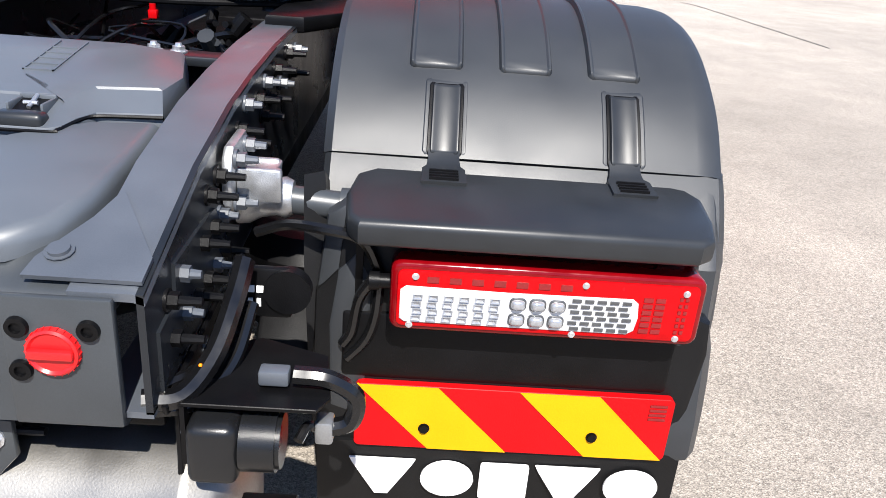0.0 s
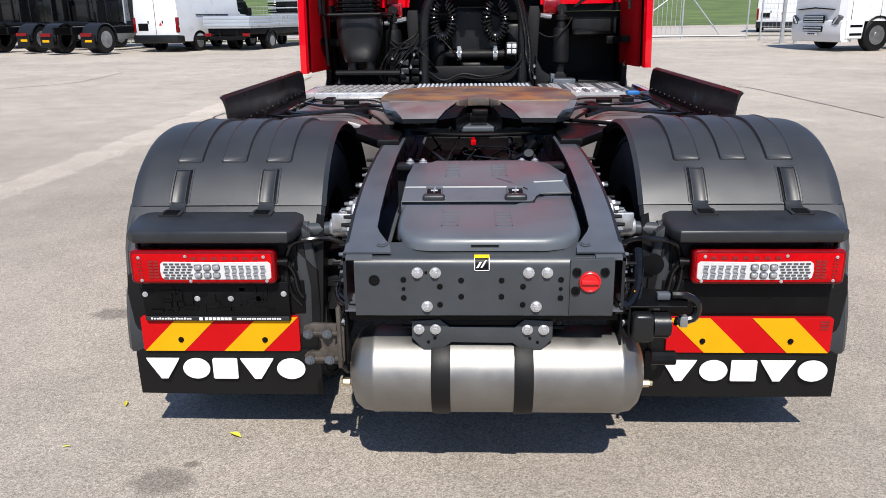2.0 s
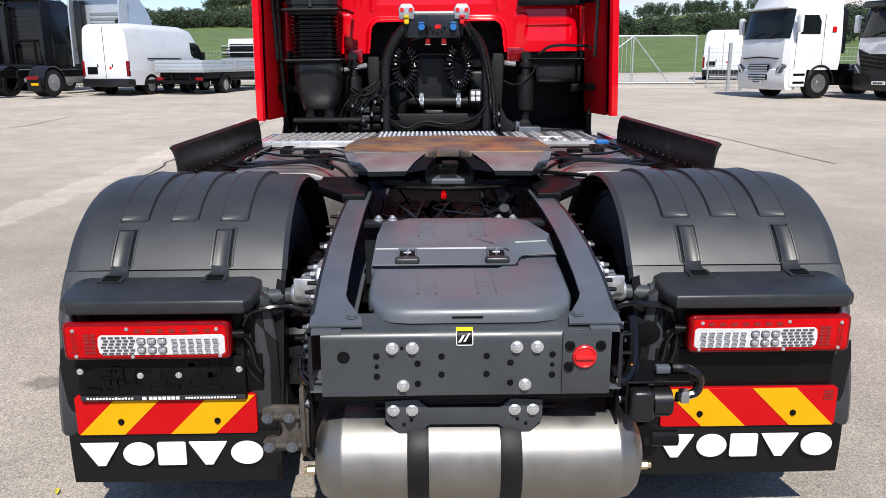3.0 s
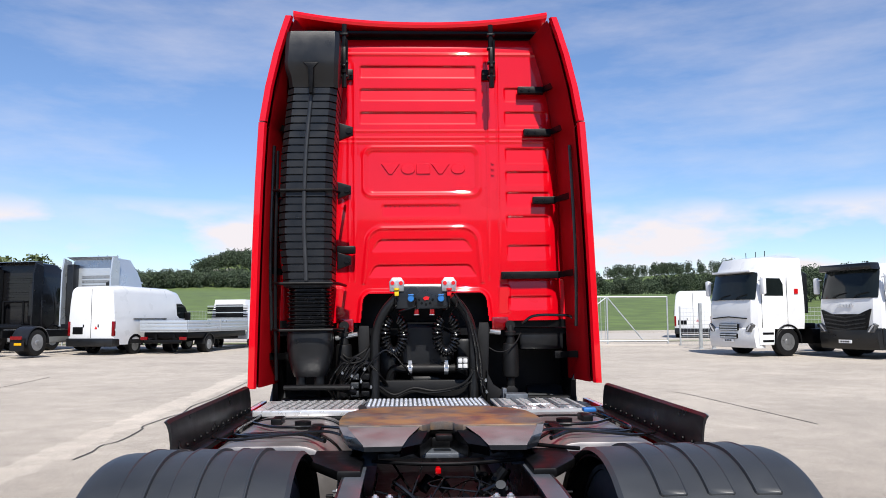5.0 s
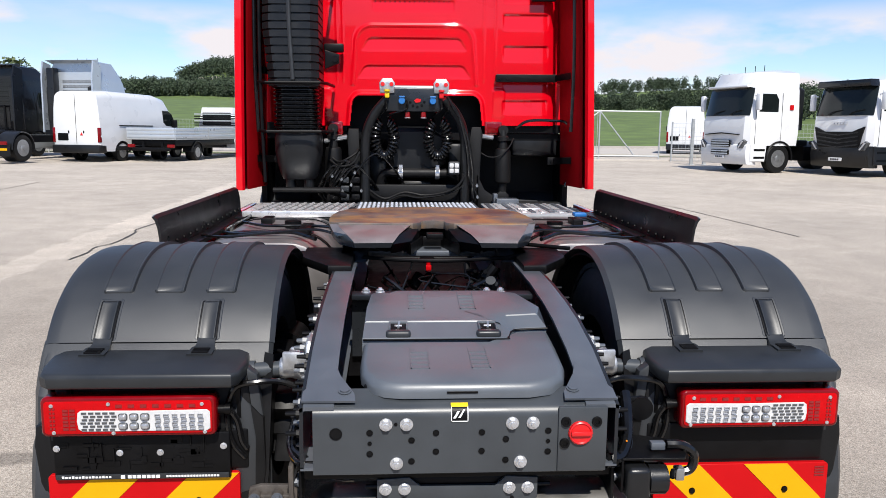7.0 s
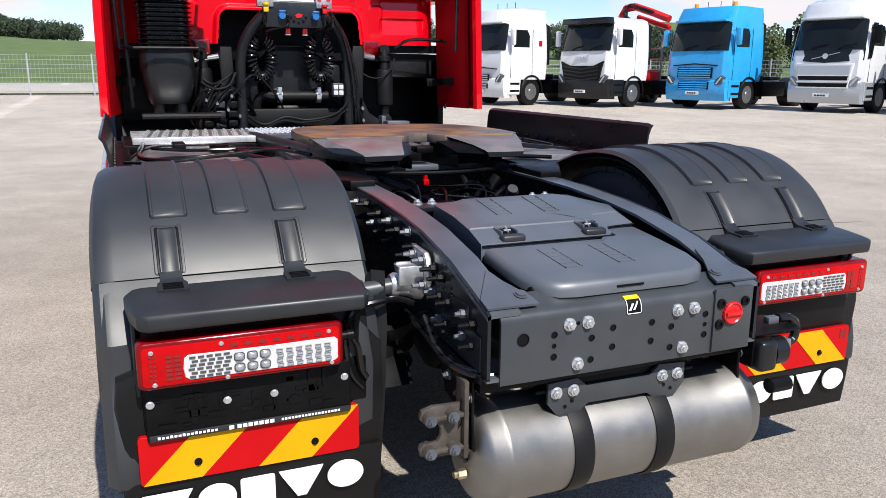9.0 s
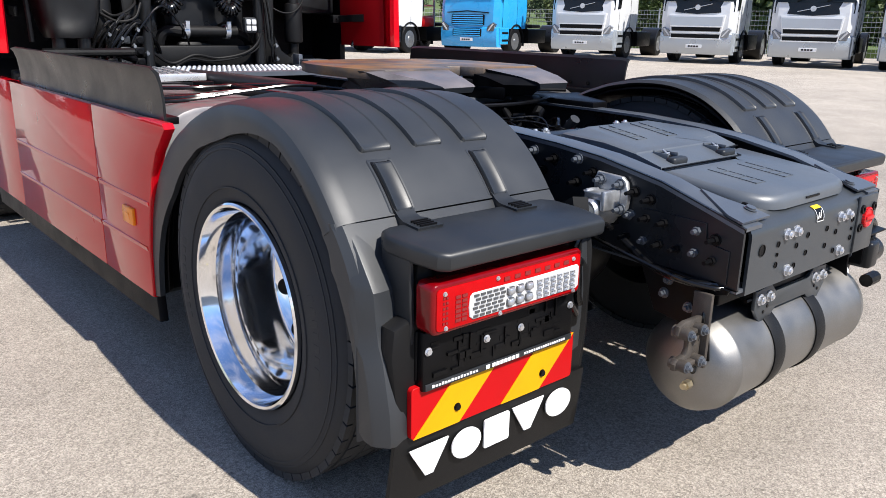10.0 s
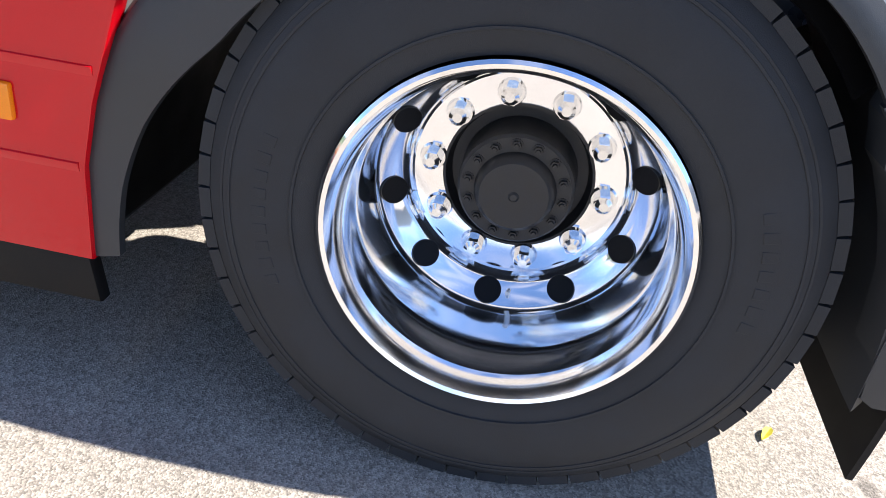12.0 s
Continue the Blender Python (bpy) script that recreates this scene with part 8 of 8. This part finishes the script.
        for k in range(4):
            bm = B()
            prism(bm, [(-0.82, 1.46 - k * 0.13), (0, 1.36 - k * 0.13), (0.82, 1.46 - k * 0.13), (0.80, 1.42 - k * 0.13), (0, 1.32 - k * 0.13), (-0.80, 1.42 - k * 0.13)], "y", -0.115, -0.08)
            own("grille_bar", bm, DUCT, t)
        for k in range(5):
            own("badge_bar", box(B(), -0.30 + k * 0.125, -0.20 + k * 0.125, -0.06, -0.03, 1.70, 1.78), ZINC, t)
        bm = B()
        prism(bm, [(-1.08, 2.90), (1.08, 2.90), (1.02, 3.12), (-1.02, 3.12)], "y", -0.02, 0.38, 0.04, 2)
        own("sun_visor", bm, BLACKP, t)
    if style == "high":
        bm = B()
        prism(bm, [(-1.0, 2.94), (1.0, 2.94), (0.98, 3.02), (-0.98, 3.02)], "y", 0.06, 0.36, 0.03, 2)
        own("sun_visor", bm, paint, t)
        for x in (-0.45, 0.05, 0.5):
            bm = B()
            rod(bm, (x, 1.2, roof), (x, 1.2, roof + 0.24), 0.012, n=6)
            own("aerial", bm, DARK, t)
    if rear_view:                                        # ribs on the back wall and an edge of side fairings
        for k in range(7):
            bm = B()
            box(bm, -0.85, 0.50, 2.235, 2.27, 1.9 + k * 0.2, 2.02 + k * 0.2, 0.008, 1)
            own("pressed_swage", bm, RIMD if paint is SILVERP else paint, t)
        for s in (-1, 1):
            bm = B()
            prism(bm, [(2.1, 1.05), (2.75, 1.05), (2.72, 3.3), (2.6, roof + 0.02), (2.1, roof - 0.1)], "x", s * (W - 0.09), s * (W - 0.02), 0.02, 1)
            own("side_fairing", bm, paint, t)
        bm = B()
        box(bm, 0.66, 1.0, 2.26, 2.62, 1.1, roof - 0.25, 0.05)
        own("air_intake", bm, DUCT, t)
        bm = B()
        prism(bm, [(2.0, roof - 0.1), (2.6, roof + 0.05), (2.0, roof + 0.12)], "x", -1.05, 1.05, 0.02, 1)
        own("roof_fairing", bm, paint, t)
    t.matrix_world = pose(at[0], at[1], yard_z(at[0], at[1]), 0, 0, rz)
    return t


def by_wheel(wx, wy, face):
    """Origin of a truck whose own left front wheel stands at wx, wy."""
    f = Vector((face[0], face[1], 0)).normalized()
    left = Vector((-f.y, f.x, 0))
    p = Vector((wx, wy, 0)) - left * 1.10 + f * 1.42
    return p.x, p.y


FACE = (-0.95, -0.29)
white_truck = tractor("white high-roof tractor truck with slatted silver grille", WHITE, "high", by_wheel(13.2, 24.6, FACE), FACE, roof=3.50, wide_grille=False)
tip = tractor("white construction truck with black bumper and sun visor", WHITE, "low", by_wheel(16.2, 22.4, FACE), FACE, bumper=DUCT)
blue_truck = tractor("bright blue high-roof tractor truck parked in a row", BLUE, "high", by_wheel(19.2, 19.9, FACE), FACE, roof=3.45)
for wx, wy in ((21.7, 16.7), (23.2, 13.1), (24.5, 9.9), (25.2, 6.8)):
    tractor("white tractor truck with black mask and grey grille", WHITE, "high", by_wheel(wx, wy, FACE), FACE, roof=3.6, mask=BLACKP, bumper=SILVERP)
bm = B()
box(bm, 1.235, 1.252, 1.76, 1.92, 2.18, 2.36, 0.004, 1)
own("red_sticker", bm, SIGNRED, white_truck)
for x in (-0.75, 0.75):
    bm = B()
    rod(bm, (x, 0.95, 3.36), (x, 0.95, 3.62), 0.085, 0.07, 14)
    own("amber_beacon", bm, AMBER, blue_truck)
AWAY = (0.25, 0.968)
tractor("silver grey tractor truck parked beside a van", SILVERP, "high", (-13.0, 34.1), AWAY, roof=3.95, rear_view=True, wb=6.9)
tractor("black tractor truck parked beside a silver truck", BLACKP, "high", (-16.4, 34.6), AWAY, roof=3.75, rear_view=True, wb=6.0)
tractor("black tractor truck parked at the row end", BLACKP, "high", (-20.2, 35.4), AWAY, roof=3.75, rear_view=True)

# crane folded behind the construction truck's cab
crane = thing("loader_crane", "red folded loading crane on a construction truck", "crane")
bm = B()
box(bm, -0.35, 0.35, 2.5, 3.1, 0.95, 2.2, 0.05)
box(bm, -1.15, 1.15, 2.45, 3.15, 0.95, 1.3, 0.05)
crane_body = own("crane_base", bm, REDP, crane)
bm = B()
hose(bm, [(0.0, 2.8, 2.2), (-0.15, 2.8, 3.1), (-0.55, 2.8, 3.38), (-0.35, 2.8, 3.62), (0.05, 2.8, 3.66)], 0.15, 6, smooth=False)
hose(bm, [(0.05, 2.85, 3.66), (0.8, 2.88, 3.42), (1.55, 2.9, 3.15)], 0.14, 6, smooth=False)
hose(bm, [(0.0, 3.1, 3.30), (0.8, 3.1, 3.05), (1.45, 3.1, 2.85)], 0.10, 6, smooth=False)
own("crane_arm", bm, REDP, crane)
bm = B()
hose(bm, [(-0.2, 2.66, 3.2), (-0.1, 2.62, 3.72), (0.4, 2.66, 3.62), (1.0, 2.7, 3.42)], 0.035, 6)
hose(bm, [(-0.3, 2.66, 3.1), (-0.25, 2.62, 3.66), (0.3, 2.66, 3.56), (0.9, 2.7, 3.36)], 0.03, 6)
own("crane_line", bm, HOSE, crane)
bm = B()
for k in range(3):
    box(bm, -1.1, 1.1, 3.2, 3.26, 1.3 + 0.4 * k, 1.36 + 0.4 * k)
for x in (-1.1, 1.05):
    box(bm, x, x + 0.06, 3.2, 3.26, 0.95, 2.6)
own("crane_rack", bm, GALV, crane)
crane.matrix_world = tip.matrix_world.copy()


def van(at, face):
    t = thing("delivery_van", "white high-roof delivery van with black rear bumper, parked", "van")
    bm = B()
    # own +y is ahead; rings along the length
    rings = []
    for y, zb, zt, w in ((0.0, 0.50, 2.60, 0.93), (0.03, 0.42, 2.68, 0.98), (0.6, 0.40, 2.74, 1.0), (3.6, 0.40, 2.72, 1.0), (4.25, 0.40, 2.60, 0.98), (4.75, 0.40, 2.05, 0.97), (5.1, 0.40, 1.55, 0.95), (5.75, 0.42, 1.25, 0.90), (5.95, 0.45, 1.0, 0.80)):
        h = zt - zb
        ring = []
        rc = min(0.30, h * 0.3)
        for k in range(7):                               # rounded shoulder, leaning side
            a = radians(90 * k / 6)
            ring.append((w * 0.92 - rc + rc * math.cos(a), y, zt - rc + rc * math.sin(a)))
        ring = [(w, y, zb), (w + 0.02, y, zb + h * 0.25), (w, y, zb + h * 0.5), (w * 0.965, y, zb + h * 0.72)] + ring
        rings.append(ring + [(-x, yy, z) for x, yy, z in ring[::-1]])
    loft(bm, rings)
    own("body", bm, WHITE, t, angle=40)
    for s in (-1, 1):
        bm = B()
        prism(bm, [(4.0, 1.42), (4.95, 1.42), (4.62, 1.95), (4.35, 2.08), (4.0, 2.08)], "x", s * 0.93, s * 0.985, 0.01, 1)
        own("side_window", bm, GLASSD, t)
        bm = B()
        box(bm, s * 0.99, s * 1.035, 1.1, 3.2, 1.395, 1.43)
        own("slide_rail", bm, DARK, t)
        bm = B()
        box(bm, s * 0.99, s * 1.03, 0.9, 5.0, 0.42, 0.60, 0.01, 1)
        own("side_moulding", bm, DUCT, t)
        bm = B()
        box(bm, s * 0.90, s * 1.0, -0.025, 0.10, 0.75, 1.32, 0.02, 2)
        own("tail_lamp", bm, LAMPRED, t)
        bm = B()
        box(bm, s * 1.0, s * 1.22, 4.55, 4.70, 1.35, 1.70, 0.04, 2)
        own("mirror", bm, DARK, t)
        small_wheel(t, s * 1.0, 1.25, 0.345, 0.22, s, steel=True)
        small_wheel(t, s * 1.0, 4.95, 0.345, 0.22, s, steel=True)
        bm = B()
        rings = []
        for i in range(11):
            a = radians(0 + 180 * i / 10)
            rings.append([(s * x, 1.25 + r * math.cos(a), 0.36 + r * math.sin(a)) for x, r in ((0.85, 0.45), (1.022, 0.45), (1.022, 0.35), (0.85, 0.35))])
        loft(bm, rings)
        own("wheel_arch", bm, DARK, t)
        bm = B()
        box(bm, s * 0.30, s * 0.34, -0.025, 0.01, 1.1, 1.2)
        own("door_handle", bm, DARK, t)
    bm = B()
    box(bm, -1.0, 1.0, -0.10, 0.35, 0.34, 0.66, 0.04, 2)
    own("rear_bumper", bm, DUCT, t)
    bm = B()
    box(bm, -0.80, -0.35, -0.02, 0.02, 0.82, 1.10, 0.02, 1)
    own("plate_recess", bm, DARK, t)
    bm = B()
    prism(bm, [(0.15, 1.02), (0.28, 1.02), (0.22, 1.14)], "y", -0.01, 0.03)
    own("red_badge", bm, REDP, t)
    bm = B()
    box(bm, -0.006, 0.006, -0.012, 0.03, 0.68, 2.6)
    own("door_gap", bm, DARK, t)
    rz = -math.degrees(math.atan2(face[0], face[1]))
    t.matrix_world = pose(at[0], at[1], yard_z(at[0], at[1]), 0, 0, rz) @ Matrix.Diagonal((1.0, 1.12, 0.99, 1.0))


def dropside(at, face):
    t = thing("flatbed_pickup", "white-cabbed flatbed pickup with silver drop sides, parked", "pickup truck")
    bm = B()
    box(bm, -1.05, 1.05, 0.0, 5.3, 0.86, 0.94, 0.01, 1)
    own("load_floor", bm, GALV, t)
    for s in (-1, 1):
        for k in range(3):
            bm = B()
            box(bm, s * 1.03, s * 1.06, 0.02, 5.28, 0.93 + 0.135 * k, 1.06 + 0.135 * k, 0.012, 2)
            own("drop_side", bm, SILVERP, t)
        bm = B()
        box(bm, s * 1.02, s * 1.075, 2.60, 2.70, 0.88, 1.36, 0.01, 1)
        own("stake", bm, GALV, t)
        small_wheel(t, s * 0.98, 1.85, 0.345, 0.4, s)
        small_wheel(t, s * 0.98, 6.15, 0.345, 0.22, s)
        bm = B()
        rings = []
        for i in range(11):
            a = radians(180 * i / 10)
            rings.append([(s * x, 1.85 + r * math.cos(a), 0.36 + r * math.sin(a)) for x, r in ((0.55, 0.46), (1.0, 0.46), (1.0, 0.43), (0.55, 0.43))])
        loft(bm, rings)
        own("mudguard", bm, DUCT, t)
        bm = B()
        box(bm, s * 0.70, s * 1.0, -0.05, 0.05, 0.55, 0.68, 0.02, 1)
        own("tail_lamp", bm, LAMPRED, t)
        bm = B()
        box(bm, s * 0.35, s * 0.45, 0.1, 7.2, 0.5, 0.75)
        own("chassis_rail", bm, DARK, t)
    bm = B()
    box(bm, -0.95, 0.95, 0.15, 5.3, 0.62, 0.86, 0.03)
    box(bm, -0.8, 0.8, -0.10, 0.05, 0.42, 0.56, 0.02)
    box(bm, -1.02, -0.6, 2.2, 3.4, 0.40, 0.84, 0.03)
    own("underframe", bm, DARK, t, "black underframe")
    for k in range(3):
        bm = B()
        box(bm, -1.03, 1.03, -0.02, 0.02, 0.93 + 0.135 * k, 1.06 + 0.135 * k, 0.012, 2)
        own("tailboard", bm, SILVERP, t)
    for k in range(7):
        bm = B()
        box(bm, -1.0, 1.0, 5.28, 5.32, 1.35 + 0.1 * k, 1.40 + 0.1 * k)
        own("headboard_bar", bm, GALV if k % 3 == 0 else DARK, t)
    bm = B()
    rings = []
    for y, zt, w in ((5.5, 2.2, 0.92), (5.6, 2.28, 0.96), (6.5, 2.28, 0.96), (6.9, 1.9, 0.94), (7.2, 1.45, 0.92), (7.8, 1.2, 0.88), (7.95, 1.0, 0.8)):
        rings.append([(-w, y, 0.45), (-w - 0.03, y, 0.9), (-w * 0.96, y, min(1.5, zt - 0.1)), (-w * 0.8, y, zt), (w * 0.8, y, zt), (w * 0.96, y, min(1.5, zt - 0.1)), (w + 0.03, y, 0.9), (w, y, 0.45)])
    loft(bm, rings)
    own("cab", bm, WHITE, t)
    bm = B()
    box(bm, -0.7, 0.7, 5.47, 5.52, 1.5, 2.05, 0.03, 1)
    own("rear_window", bm, GLASSD, t)
    rz = -math.degrees(math.atan2(face[0], face[1]))
    t.matrix_world = pose(at[0], at[1], yard_z(at[0], at[1]), 0, 0, rz)


van((-12.25, 28.6), AWAY)
van((15.7, 39.8), (0.37, 0.93))
dropside((-9.7, 29.3), AWAY)

# silver car at the far end of the row
car = thing("parked_car", "silver hatchback car parked beside the truck row", "car")
bm = B()
rings = []
for y, zt, w in ((0.0, 0.75, 0.75), (0.15, 0.88, 0.86), (1.1, 1.02, 0.89), (1.9, 1.42, 0.86), (2.4, 1.50, 0.84), (3.6, 1.46, 0.84), (4.1, 1.05, 0.86), (4.3, 0.8, 0.8)):
    rings.append([(-w, y, 0.25), (-w - 0.02, y, 0.6), (-w, y, min(0.95, zt - 0.02)), (-w * 0.74, y, zt), (w * 0.74, y, zt), (w, y, min(0.95, zt - 0.02)), (w + 0.02, y, 0.6), (w, y, 0.25)])
loft(bm, rings)
own("body", bm, SILVERP, car)
bm = B()
loft(bm, [[(-0.70, 1.15, 1.04), (0.70, 1.15, 1.04), (0.70, 1.3, 1.0), (-0.70, 1.3, 1.0)], [(-0.62, 1.86, 1.41), (0.62, 1.86, 1.41), (0.62, 2.0, 1.36), (-0.62, 2.0, 1.36)]])
own("windscreen", bm, GLASSD, car)
for s in (-1, 1):
    bm = B()
    prism(bm, [(1.55, 0.98), (3.75, 1.0), (3.4, 1.38), (2.1, 1.40)], "x", s * 0.80, s * 0.895, 0.02, 1)
    own("side_window", bm, GLASSD, car)
    for y in (0.85, 3.4):
        small_wheel(car, s * 0.90, y, 0.31, 0.2, s)
    bm = B()
    box(bm, s * 0.50, s * 0.84, -0.02, 0.25, 0.62, 0.74, 0.03, 1)
    own("head_lamp", bm, LAMPWHITE, car)
bm = B()
box(bm, -0.5, 0.5, -0.03, 0.05, 0.40, 0.58, 0.02, 1)
own("grille", bm, DARK, car)
car.matrix_world = pose(32.5, 7.3, 0.22, 0, 0, math.degrees(math.atan2(FACE[0], -FACE[1])))
